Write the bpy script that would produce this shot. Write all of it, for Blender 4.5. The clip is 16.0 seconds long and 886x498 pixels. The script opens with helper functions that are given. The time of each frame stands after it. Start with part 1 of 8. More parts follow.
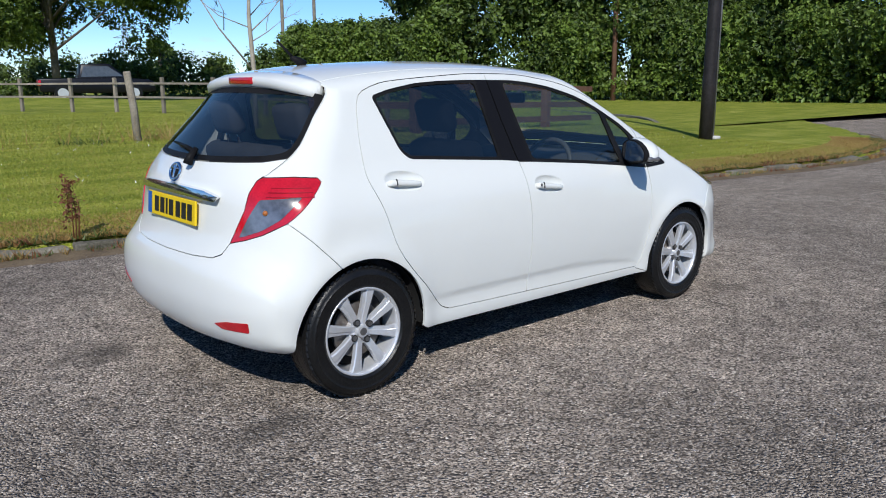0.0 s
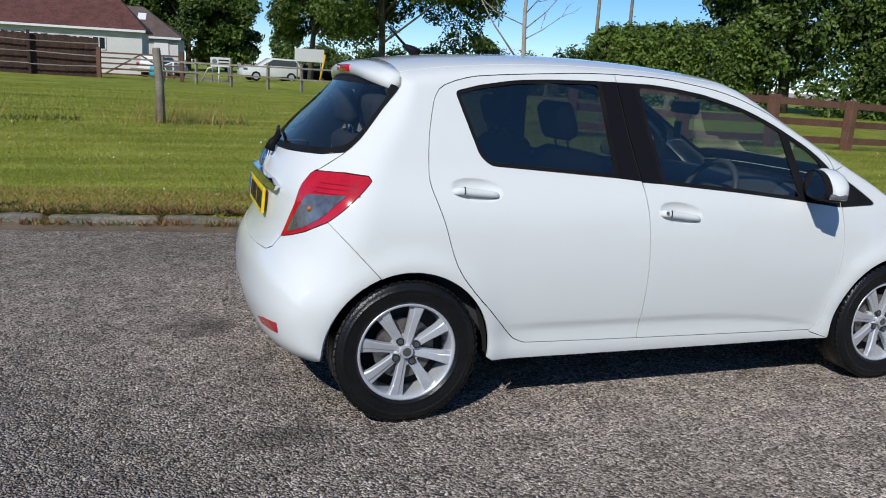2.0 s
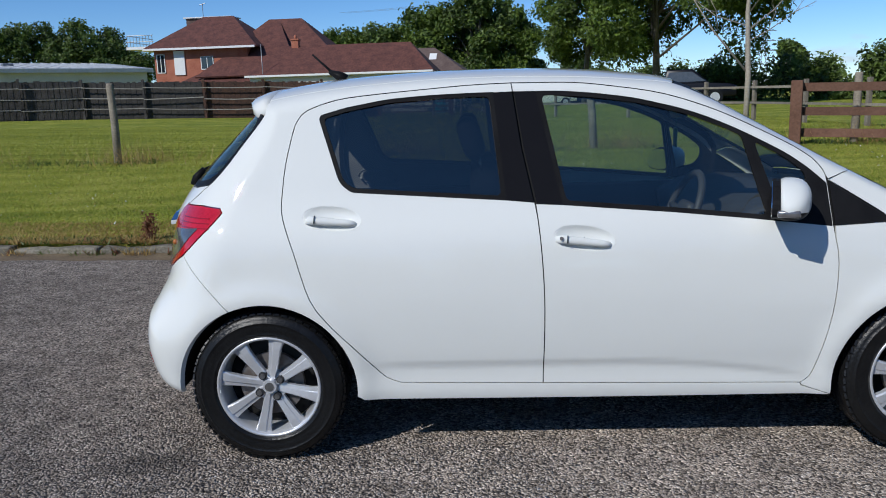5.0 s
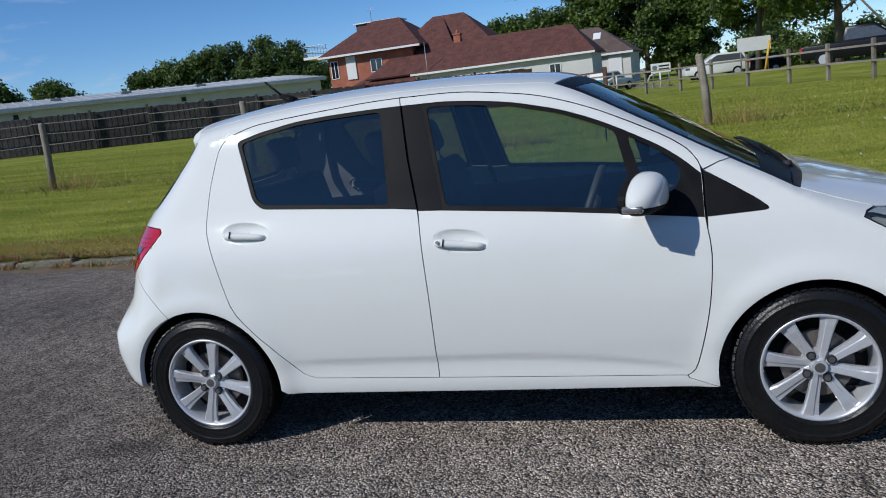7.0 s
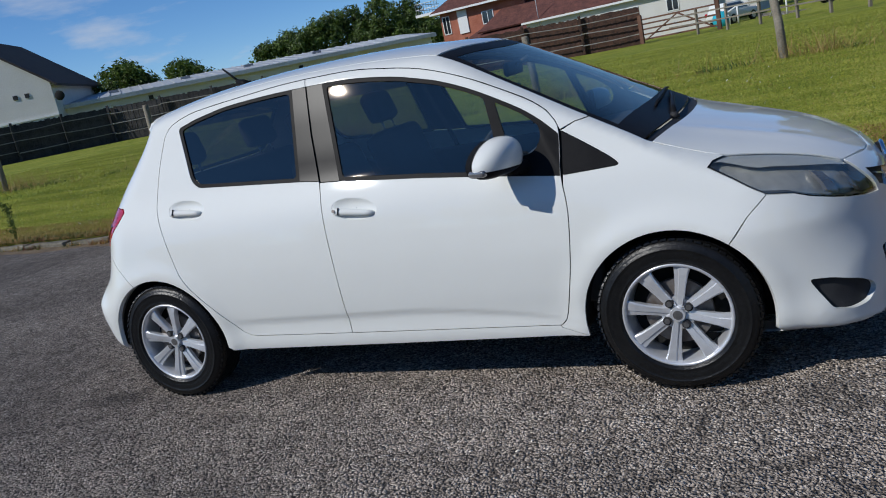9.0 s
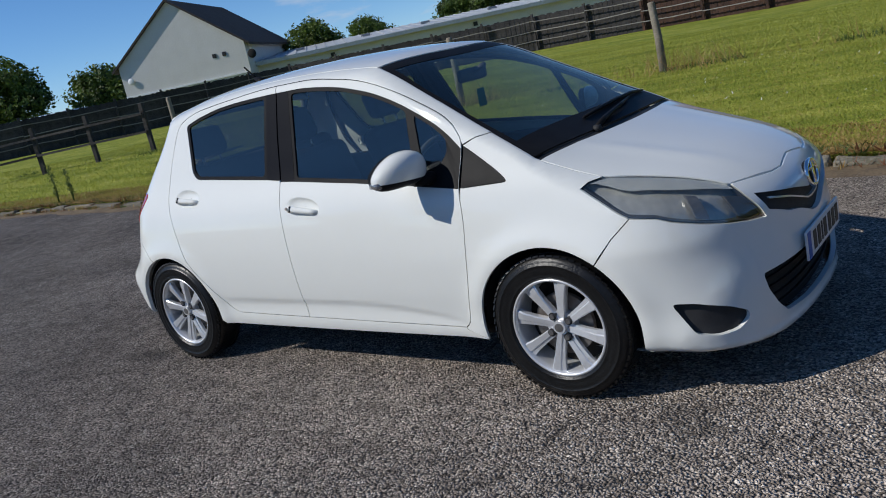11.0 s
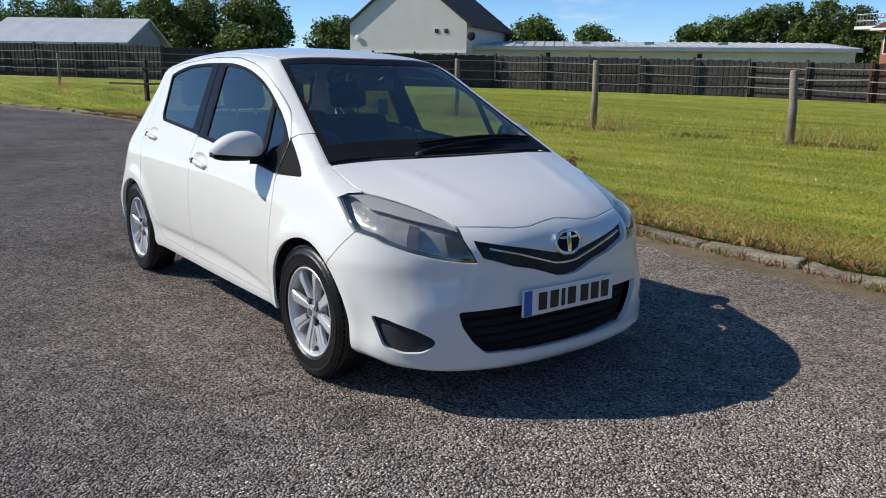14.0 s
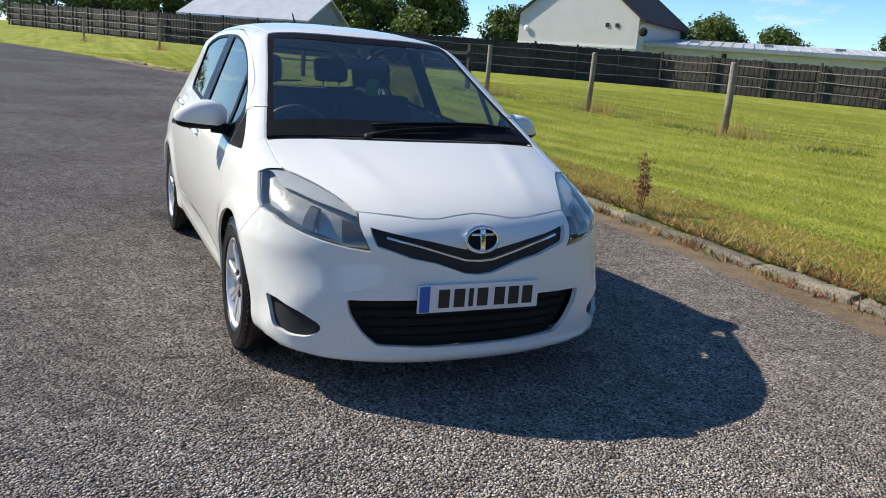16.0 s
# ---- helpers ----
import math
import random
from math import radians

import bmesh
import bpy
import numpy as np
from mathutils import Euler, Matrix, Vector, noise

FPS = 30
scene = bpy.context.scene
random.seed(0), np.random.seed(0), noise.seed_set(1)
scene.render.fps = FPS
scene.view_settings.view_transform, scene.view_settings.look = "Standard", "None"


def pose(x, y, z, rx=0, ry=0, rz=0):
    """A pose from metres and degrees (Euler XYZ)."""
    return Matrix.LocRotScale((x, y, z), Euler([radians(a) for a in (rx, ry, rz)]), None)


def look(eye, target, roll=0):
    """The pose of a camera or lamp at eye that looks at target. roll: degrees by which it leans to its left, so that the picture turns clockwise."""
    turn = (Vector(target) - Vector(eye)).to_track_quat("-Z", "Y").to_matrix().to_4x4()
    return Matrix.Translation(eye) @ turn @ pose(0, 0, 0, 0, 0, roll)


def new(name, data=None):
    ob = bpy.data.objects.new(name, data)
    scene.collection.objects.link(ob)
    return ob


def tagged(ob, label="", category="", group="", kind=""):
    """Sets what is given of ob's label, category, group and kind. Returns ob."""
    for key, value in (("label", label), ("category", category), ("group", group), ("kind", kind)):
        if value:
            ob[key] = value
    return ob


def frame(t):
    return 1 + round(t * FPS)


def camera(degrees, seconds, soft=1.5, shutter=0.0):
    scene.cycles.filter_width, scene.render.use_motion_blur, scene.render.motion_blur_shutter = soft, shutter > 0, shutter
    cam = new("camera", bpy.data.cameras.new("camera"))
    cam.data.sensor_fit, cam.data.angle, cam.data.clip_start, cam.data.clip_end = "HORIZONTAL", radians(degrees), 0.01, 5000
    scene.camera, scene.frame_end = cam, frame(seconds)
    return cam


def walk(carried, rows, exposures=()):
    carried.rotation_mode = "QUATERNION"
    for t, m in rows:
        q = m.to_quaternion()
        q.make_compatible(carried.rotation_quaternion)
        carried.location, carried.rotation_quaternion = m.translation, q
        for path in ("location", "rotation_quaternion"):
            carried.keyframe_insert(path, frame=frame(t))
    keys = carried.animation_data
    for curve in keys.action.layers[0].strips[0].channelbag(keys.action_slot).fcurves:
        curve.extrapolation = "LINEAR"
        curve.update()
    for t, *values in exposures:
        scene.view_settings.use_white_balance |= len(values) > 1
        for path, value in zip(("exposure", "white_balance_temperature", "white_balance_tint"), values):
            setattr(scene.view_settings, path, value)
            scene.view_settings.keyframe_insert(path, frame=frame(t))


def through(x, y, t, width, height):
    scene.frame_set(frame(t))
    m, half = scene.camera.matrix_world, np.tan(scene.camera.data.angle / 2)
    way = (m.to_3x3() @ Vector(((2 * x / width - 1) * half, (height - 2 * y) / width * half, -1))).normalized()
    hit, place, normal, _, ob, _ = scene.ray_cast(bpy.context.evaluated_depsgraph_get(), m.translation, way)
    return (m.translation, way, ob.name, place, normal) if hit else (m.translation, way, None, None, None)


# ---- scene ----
cam = camera(58.3, 16.0, 1.0)
PATH = [
    (0, (-3.229, -3.611, 1.411), (-1.946, -2.134, 0.994), -0.1),
    (0.5, (-2.949, -3.681, 1.42), (-1.829, -2.074, 1.014), 0.6),
    (1, (-2.708, -3.708, 1.409), (-1.717, -2.02, 0.999), 3.0),
    (1.5, (-2.437, -3.673, 1.405), (-1.557, -1.925, 0.991), 4.5),
    (2, (-2.154, -3.696, 1.406), (-1.502, -1.855, 0.975), 3.2),
    (2.5, (-1.88, -3.724, 1.406), (-1.379, -1.831, 0.996), 2.3),
    (3, (-1.587, -3.686, 1.396), (-1.207, -1.758, 1.025), 2.3),
    (3.5, (-1.291, -3.719, 1.404), (-1.069, -1.768, 1.023), 1.3),
    (4, (-0.985, -3.754, 1.419), (-0.839, -1.795, 1.041), 0.6),
    (4.2, (-0.872, -3.738, 1.408), (-0.762, -1.778, 1.029), 0.2),
    (6.3, (0.295, -3.712, 1.425), (-0.131, -1.796, 1.041), -5.9),
    (6.5, (0.418, -3.728, 1.428), (-0.051, -1.821, 1.049), -6.5),
    (7, (0.741, -3.764, 1.44), (0.205, -1.876, 1.058), -7.1),
    (7.5, (0.986, -3.717, 1.416), (0.348, -1.861, 1.034), -8.1),
    (8, (1.22, -3.691, 1.426), (0.481, -1.879, 1.013), -9.6),
    (8.5, (1.53, -3.732, 1.405), (0.722, -1.954, 0.976), -10.8),
    (9, (1.76, -3.686, 1.382), (0.906, -1.933, 0.938), -11.9),
    (9.2, (1.854, -3.624, 1.392), (0.965, -1.894, 0.928), -12.3),
    (11.3, (3.047, -3.241, 1.407), (1.765, -1.776, 0.952), -11.2),
    (11.5, (3.189, -3.195, 1.401), (1.884, -1.749, 0.946), -10.3),
    (12, (3.447, -3.071, 1.391), (2.109, -1.658, 0.926), -9.7),
    (12.5, (3.658, -2.887, 1.368), (2.279, -1.51, 0.917), -7.0),
    (13, (3.938, -2.742, 1.353), (2.487, -1.436, 0.918), -6.1),
    (13.5, (4.183, -2.606, 1.352), (2.701, -1.333, 0.922), -2.9),
    (14, (4.35, -2.389, 1.329), (2.79, -1.209, 0.913), 0.8),
    (14.5, (4.497, -2.172, 1.321), (2.834, -1.144, 0.9), 0.9),
    (15, (4.669, -1.923, 1.324), (2.965, -0.972, 0.884), 3.1),
    (15.5, (4.712, -1.666, 1.309), (2.976, -0.78, 0.861), 4.8),
    (16, (4.761, -1.438, 1.338), (3.003, -0.602, 0.883), 4.4),
]
walk(cam, [(t, look(eye, target, roll)) for t, eye, target, roll in PATH], [(0, 0.14, 6120, 10), (2, -0.02, 6100, 10), (4, -0.10, 6050, 10), (7, -0.20, 6000, 10), (9.2, -0.22, 6100, 10), (11.3, -0.06, 6300, 10), (13, 0.18, 6500, 10), (14.5, 0.54, 6750, 10), (16, 0.81, 6900, 10)])

# ---- sky, sun, exposure ----
SUN_FROM, SUN_HIGH = 229.0, 38.5
world = bpy.data.worlds.new("sky")
scene.world = world
world.use_nodes = True
wt = world.node_tree
sky = wt.nodes.new("ShaderNodeTexSky")
sky.sky_type, sky.sun_disc = "NISHITA", False
sky.sun_elevation, sky.sun_rotation = radians(SUN_HIGH), radians(90 - SUN_FROM)
sky.altitude, sky.air_density, sky.dust_density, sky.ozone_density = 2600, 1.0, 0.0, 6.0
wt.nodes["Background"].inputs["Strength"].default_value = 0.124


def world_clouds():
    """A few low white clouds mixed into the sky by direction."""
    n, l = wt.nodes, wt.links
    tc = n.new("ShaderNodeTexCoord")
    mp = n.new("ShaderNodeMapping")
    mp.inputs["Scale"].default_value = (2.2, 2.2, 9.0)
    l.new(tc.outputs["Generated"], mp.inputs["Vector"])
    no = n.new("ShaderNodeTexNoise")
    no.inputs["Scale"].default_value, no.inputs["Detail"].default_value, no.inputs["Roughness"].default_value = 2.3, 8.0, 0.55
    l.new(mp.outputs["Vector"], no.inputs["Vector"])
    ramp = n.new("ShaderNodeValToRGB")
    ramp.color_ramp.elements[0].position, ramp.color_ramp.elements[1].position = 0.58, 0.74
    l.new(no.outputs["Fac"], ramp.inputs["Fac"])
    sep = n.new("ShaderNodeSeparateXYZ")
    l.new(tc.outputs["Generated"], sep.inputs["Vector"])
    band = n.new("ShaderNodeMapRange")
    band.inputs["From Min"].default_value, band.inputs["From Max"].default_value = 0.30, 0.02
    l.new(sep.outputs["Z"], band.inputs["Value"])
    mul = n.new("ShaderNodeMath")
    mul.operation = "MULTIPLY"
    l.new(ramp.outputs["Color"], mul.inputs[0]), l.new(band.outputs["Result"], mul.inputs[1])
    hue = n.new("ShaderNodeHueSaturation")
    hue.inputs["Saturation"].default_value, hue.inputs["Value"].default_value = 1.1, 0.94
    mix = n.new("ShaderNodeMix")
    mix.data_type = "RGBA"
    mix.inputs["B"].default_value = (5.0, 5.2, 5.6, 1)
    l.new(mul.outputs[0], mix.inputs["Factor"]), l.new(sky.outputs["Color"], hue.inputs["Color"]), l.new(hue.outputs["Color"], mix.inputs["A"])
    l.new(mix.outputs["Result"], n["Background"].inputs["Color"])


world_clouds()
sun = new("sun", bpy.data.lights.new("sun", "SUN"))
sun.data.energy, sun.data.angle, sun.data.color = 3.95, radians(0.55), (1.0, 0.95, 0.86)
sun.matrix_world = look((math.cos(radians(SUN_FROM)) * 50, math.sin(radians(SUN_FROM)) * 50, 50 * math.tan(radians(SUN_HIGH))), (0, 0, 0))

# ---- materials ----
def material(name, colour, rough=0.5, metal=0.0, second=None, scale=8.0, fine=60.0, bump=0.0, bump_scale=None, contrast=(0.35, 0.65), coat=0.0, spread=0.0, spec=0.5, depth=0.02):
    """Principled material: a base colour varied at two scales, with relief; spread varies it per object."""
    m = bpy.data.materials.new(name)
    m.use_nodes = True
    n, l = m.node_tree.nodes, m.node_tree.links
    p = n["Principled BSDF"]
    p.inputs["Roughness"].default_value, p.inputs["Metallic"].default_value = rough, metal
    p.inputs["Specular IOR Level"].default_value = spec
    p.inputs["Coat Weight"].default_value, p.inputs["Coat Roughness"].default_value = coat, 0.03
    tc = n.new("ShaderNodeTexCoord")
    out = None
    if second is None:
        p.inputs["Base Color"].default_value = (*colour, 1)
    else:
        big, small = n.new("ShaderNodeTexNoise"), n.new("ShaderNodeTexNoise")
        for t, sc in ((big, scale), (small, fine)):
            t.inputs["Scale"].default_value, t.inputs["Detail"].default_value = sc, 5.0
            l.new(tc.outputs["Object"], t.inputs["Vector"])
        mix = n.new("ShaderNodeMath")
        mix.operation = "MULTIPLY_ADD"
        mix.inputs[1].default_value = 0.5
        half = n.new("ShaderNodeMath")
        half.operation = "MULTIPLY"
        half.inputs[1].default_value = 0.5
        l.new(small.outputs["Fac"], half.inputs[0])
        l.new(big.outputs["Fac"], mix.inputs[0]), l.new(half.outputs[0], mix.inputs[2])
        ramp = n.new("ShaderNodeMapRange")
        ramp.inputs["From Min"].default_value, ramp.inputs["From Max"].default_value = contrast
        l.new(mix.outputs[0], ramp.inputs["Value"])
        rgb = n.new("ShaderNodeMix")
        rgb.data_type = "RGBA"
        rgb.inputs["A"].default_value, rgb.inputs["B"].default_value = (*colour, 1), (*second, 1)
        l.new(ramp.outputs["Result"], rgb.inputs["Factor"])
        out = rgb.outputs["Result"]
        if spread:
            info, hsv = n.new("ShaderNodeObjectInfo"), n.new("ShaderNodeHueSaturation")
            rng = n.new("ShaderNodeMapRange")
            rng.inputs["To Min"].default_value, rng.inputs["To Max"].default_value = 1 - spread, 1 + spread
            l.new(info.outputs["Random"], rng.inputs["Value"]), l.new(rng.outputs["Result"], hsv.inputs["Value"])
            l.new(out, hsv.inputs["Color"])
            out = hsv.outputs["Color"]
        l.new(out, p.inputs["Base Color"])
    if bump:
        t = n.new("ShaderNodeTexNoise")
        t.inputs["Scale"].default_value, t.inputs["Detail"].default_value = bump_scale or fine, 4.0
        l.new(tc.outputs["Object"], t.inputs["Vector"])
        b = n.new("ShaderNodeBump")
        b.inputs["Strength"].default_value, b.inputs["Distance"].default_value = bump, depth
        l.new(t.outputs["Fac"], b.inputs["Height"]), l.new(b.outputs["Normal"], p.inputs["Normal"])
    return m


def glass(name, colour, rough=0.0):
    m = bpy.data.materials.new(name)
    m.use_nodes = True
    p = m.node_tree.nodes["Principled BSDF"]
    p.inputs["Base Color"].default_value = (*colour, 1)
    p.inputs["Transmission Weight"].default_value, p.inputs["Roughness"].default_value, p.inputs["IOR"].default_value = 1.0, rough, 1.5
    return m


def pane(name, tint, gloss=1.0):
    """A thin window pane: clear tinted glass that does not bend the view, with a Fresnel reflection."""
    m = bpy.data.materials.new(name)
    m.use_nodes = True
    n, l = m.node_tree.nodes, m.node_tree.links
    n.remove(n["Principled BSDF"])
    tr, gl, mx, fr = n.new("ShaderNodeBsdfTransparent"), n.new("ShaderNodeBsdfGlossy"), n.new("ShaderNodeMixShader"), n.new("ShaderNodeLayerWeight")
    tr.inputs["Color"].default_value = (*tint, 1)
    gl.inputs["Roughness"].default_value = 0.01
    gl.inputs["Color"].default_value = (gloss, gloss * 0.87, gloss * 0.74, 1)
    fr.inputs["Blend"].default_value = 0.5
    power, scale = n.new("ShaderNodeMath"), n.new("ShaderNodeMath")
    power.operation, scale.operation = "POWER", "MULTIPLY_ADD"
    power.inputs[1].default_value, scale.inputs[1].default_value, scale.inputs[2].default_value = 5.0, 0.81, 0.16
    l.new(fr.outputs["Facing"], power.inputs[0]), l.new(power.outputs[0], scale.inputs[0])
    l.new(scale.outputs[0], mx.inputs["Fac"]), l.new(tr.outputs[0], mx.inputs[1]), l.new(gl.outputs[0], mx.inputs[2])
    l.new(mx.outputs[0], n["Material Output"].inputs["Surface"])
    return m


WHITE = material("white_car_paint", (0.74, 0.75, 0.715), 0.45, coat=1.0, spec=0.08, second=(0.715, 0.725, 0.69), scale=1.5, fine=8, contrast=(0.2, 0.8))
BLACK_TRIM = material("black_trim", (0.009, 0.009, 0.010), 0.42, spec=0.04, second=(0.018, 0.018, 0.019), bump=0.05, fine=300)
PILLAR = material("pillar_film", (0.010, 0.010, 0.012), 0.28, spec=0.05, second=(0.011, 0.011, 0.013))
CAVITY = material("dark_cavity", (0.006, 0.006, 0.006), 0.9)
PLASTIC = material("grey_black_plastic", (0.018, 0.018, 0.019), 0.6, spec=0.2, second=(0.045, 0.045, 0.047), bump=0.1, fine=400)
CHROME = material("chrome", (0.82, 0.83, 0.85), 0.08, 1.0)
ALLOY = material("silver_alloy", (0.62, 0.63, 0.65), 0.30, 0.45, second=(0.69, 0.70, 0.72), coat=0.6)
NUT = material("dull_steel_nut", (0.16, 0.155, 0.15), 0.4, 0.7, second=(0.24, 0.235, 0.23), scale=40, fine=120)
SATIN_SILVER = material("satin_silver_lamp", (0.76, 0.77, 0.74), 0.24, 0.5, second=(0.70, 0.71, 0.68), scale=14, fine=40)
AMBER = material("amber_bulb", (0.40, 0.13, 0.03), 0.3)
RED_DARK = material("dark_red_rib", (0.28, 0.003, 0.006), 0.2, coat=1.0)
TYRE = material("tyre_rubber", (0.006, 0.006, 0.0065), 0.33, spec=0.30, second=(0.013, 0.013, 0.013), scale=12, fine=90, bump=0.15)
DISC = material("brake_disc", (0.16, 0.13, 0.11), 0.5, 0.6, second=(0.25, 0.24, 0.23))
GLASS_SIDE = pane("green_side_glass", (0.74, 0.83, 0.79))
GLASS_REAR = pane("privacy_glass", (0.27, 0.28, 0.28))
GLASS_BACK = pane("tinted_rear_screen", (0.56, 0.61, 0.64))
GLASS_SCREEN = pane("windscreen_glass", (0.78, 0.85, 0.82))
LENS_CLEAR = pane("clear_lens", (0.86, 0.87, 0.83), 1.0)
RED_LENS = material("red_lens", (0.58, 0.008, 0.018), 0.14, coat=1.0, second=(0.40, 0.004, 0.010), scale=12, fine=120)
CLEAR_LENS = material("tail_clear_lens", (0.34, 0.33, 0.33), 0.16, 0.6, coat=1.0, second=(0.14, 0.135, 0.135), scale=9, fine=30)
REFLECTOR = material("lamp_reflector", (0.60, 0.605, 0.59), 0.20, 0.45, second=(0.44, 0.445, 0.435), scale=12, fine=40, bump=0.12, bump_scale=22)
YELLOW_PLATE = material("yellow_plate", (0.83, 0.58, 0.01), 0.4, second=(0.80, 0.55, 0.01))
WHITE_PLATE = material("white_plate", (0.74, 0.75, 0.74), 0.4, second=(0.70, 0.71, 0.70))
PLATE_BLUE = material("plate_blue", (0.01, 0.10, 0.42), 0.4)
INK = material("plate_black", (0.012, 0.012, 0.012), 0.5)
FABRIC = material("charcoal_fabric", (0.026, 0.027, 0.030), 0.9, second=(0.045, 0.046, 0.05), fine=300, bump=0.2)
DASH = material("grey_dashboard", (0.035, 0.036, 0.038), 0.6, second=(0.05, 0.05, 0.052), bump=0.1)
LINING = material("pale_headlining", (0.42, 0.41, 0.39), 0.9, second=(0.36, 0.35, 0.33))

# ---- mesh helpers ----
def part(name, bm, mat, parent=None, label="", smooth=True):
    """Links a bmesh as one mesh object under a thing or a part."""
    me = bpy.data.meshes.new(name)
    bm.to_mesh(me)
    bm.free()
    for mt in (mat if isinstance(mat, (list, tuple)) else [mat]):
        me.materials.append(mt)
    if smooth is not None:
        me.polygons.foreach_set("use_smooth", [bool(smooth)] * len(me.polygons))
    ob = new(name, me)
    if parent is not None:
        ob.parent = parent
    if label:
        tagged(ob, label=label)
    return ob


def thing(name, at, label, category, group="", turn=0.0):
    ob = new(name)
    ob.empty_display_size = 0.2
    ob.matrix_basis = pose(*at, 0, 0, turn)
    return tagged(ob, label, category, group)


def box(bm, x0, x1, y0, y1, z0, z1, bevel=0.0, m=None):
    r = bmesh.ops.create_cube(bm, size=1.0)
    t = Matrix.Translation(((x0 + x1) / 2, (y0 + y1) / 2, (z0 + z1) / 2)) @ Matrix.Diagonal((x1 - x0, y1 - y0, z1 - z0, 1))
    bmesh.ops.transform(bm, matrix=(m @ t) if m else t, verts=r["verts"])
    if bevel:
        es = list({e for v in r["verts"] for e in v.link_edges})
        bmesh.ops.bevel(bm, geom=es, offset=bevel, segments=2, affect="EDGES", profile=0.5)
    return bm


def rod(bm, a, b, r0, r1=None, seg=8, caps=True):
    a, b = Vector(a), Vector(b)
    q = (b - a).to_track_quat("Z", "Y").to_matrix().to_4x4()
    bmesh.ops.create_cone(bm, cap_ends=caps, segments=seg, radius1=r0, radius2=r0 if r1 is None else r1, depth=(b - a).length, matrix=Matrix.Translation((a + b) / 2) @ q)
    return bm


def tube(bm, pts, radii, seg=6):
    """A bent tapering tube through the points."""
    pts = [Vector(p) for p in pts]
    rings = []
    for i, p in enumerate(pts):
        d = (pts[min(i + 1, len(pts) - 1)] - pts[max(i - 1, 0)]).normalized()
        u = d.orthogonal().normalized() if abs(d.z) < 0.99 else Vector((1, 0, 0))
        if i:
            u = (last - d * last.dot(d)).normalized()
        last, v = u, d.cross(u)
        rings.append([bm.verts.new(p + (u * math.cos(a) + v * math.sin(a)) * radii[i]) for a in (2 * math.pi * k / seg for k in range(seg))])
    for r0, r1 in zip(rings, rings[1:]):
        for k in range(seg):
            bm.faces.new((r0[k], r0[(k + 1) % seg], r1[(k + 1) % seg], r1[k]))
    bm.faces.new(rings[0][::-1]), bm.faces.new(rings[-1])
    return bm


def rounded(pts, r=0.02, n=4):
    """The closed outline with its corners rounded; a point may carry its own radius as a third value."""
    out = []
    m = len(pts)
    for i, p in enumerate(pts):
        rr = p[2] if len(p) > 2 else r
        a, b, c = Vector(pts[i - 1][:2]), Vector(p[:2]), Vector(pts[(i + 1) % m][:2])
        la, lc = (a - b).length, (c - b).length
        if rr <= 0 or la < 1e-6 or lc < 1e-6:
            out.append(tuple(b))
            continue
        p0, p1 = b + (a - b) * min(rr / la, 0.45), b + (c - b) * min(rr / lc, 0.45)
        for k in range(n + 1):
            s = k / n
            out.append(tuple(p0 * (1 - s) ** 2 + b * 2 * s * (1 - s) + p1 * s * s))
    return out


def bowed(pts, step=0.04):
    """A smooth open line through the points (Catmull-Rom)."""
    p = [np.array(q, float) for q in pts]
    p = [2 * p[0] - p[1]] + p + [2 * p[-1] - p[-2]]
    out = []
    for i in range(1, len(p) - 2):
        n = max(2, int(np.linalg.norm(p[i + 1] - p[i]) / step))
        for k in range(n):
            s = k / n
            out.append(tuple(0.5 * (2 * p[i] + (p[i + 1] - p[i - 1]) * s + (2 * p[i - 1] - 5 * p[i] + 4 * p[i + 1] - p[i + 2]) * s * s + (3 * p[i] - p[i - 1] - 3 * p[i + 1] + p[i + 2]) * s ** 3)))
    out.append(tuple(p[-2]))
    return out


def arc(cx, cz, r, a0, a1, n=24, rx=None):
    return [(cx + (rx or r) * math.cos(radians(a0 + (a1 - a0) * k / n)), cz + r * math.sin(radians(a0 + (a1 - a0) * k / n))) for k in range(n + 1)]


def flat_cut(outline, holes=(), su=0.04, sv=0.04):
    """A flat bmesh filling an outline less its holes, cut into a grid."""
    bm = bmesh.new()
    edges = []
    for loop in (outline, *holes):
        clean = [p for i, p in enumerate(loop) if (Vector(p[:2]) - Vector(loop[i - 1][:2])).length > 5e-4]
        vs = [bm.verts.new((p[0], p[1], 0)) for p in clean]
        edges += [bm.edges.new((vs[i - 1], vs[i])) for i in range(len(vs))]
    bmesh.ops.triangle_fill(bm, use_beauty=True, use_dissolve=False, edges=edges)
    us, vs = [v.co.x for v in bm.verts], [v.co.y for v in bm.verts]
    for axis, lo, hi, st in ((0, min(us), max(us), su), (1, min(vs), max(vs), sv)):
        for k in range(int(math.floor(lo / st)) + 1, int(math.ceil(hi / st))):
            co, no = ((k * st, 0, 0), (1, 0, 0)) if axis == 0 else ((0, k * st, 0), (0, 1, 0))
            bmesh.ops.bisect_plane(bm, geom=bm.verts[:] + bm.edges[:] + bm.faces[:], dist=1e-5, plane_co=co, plane_no=no)
    return bm


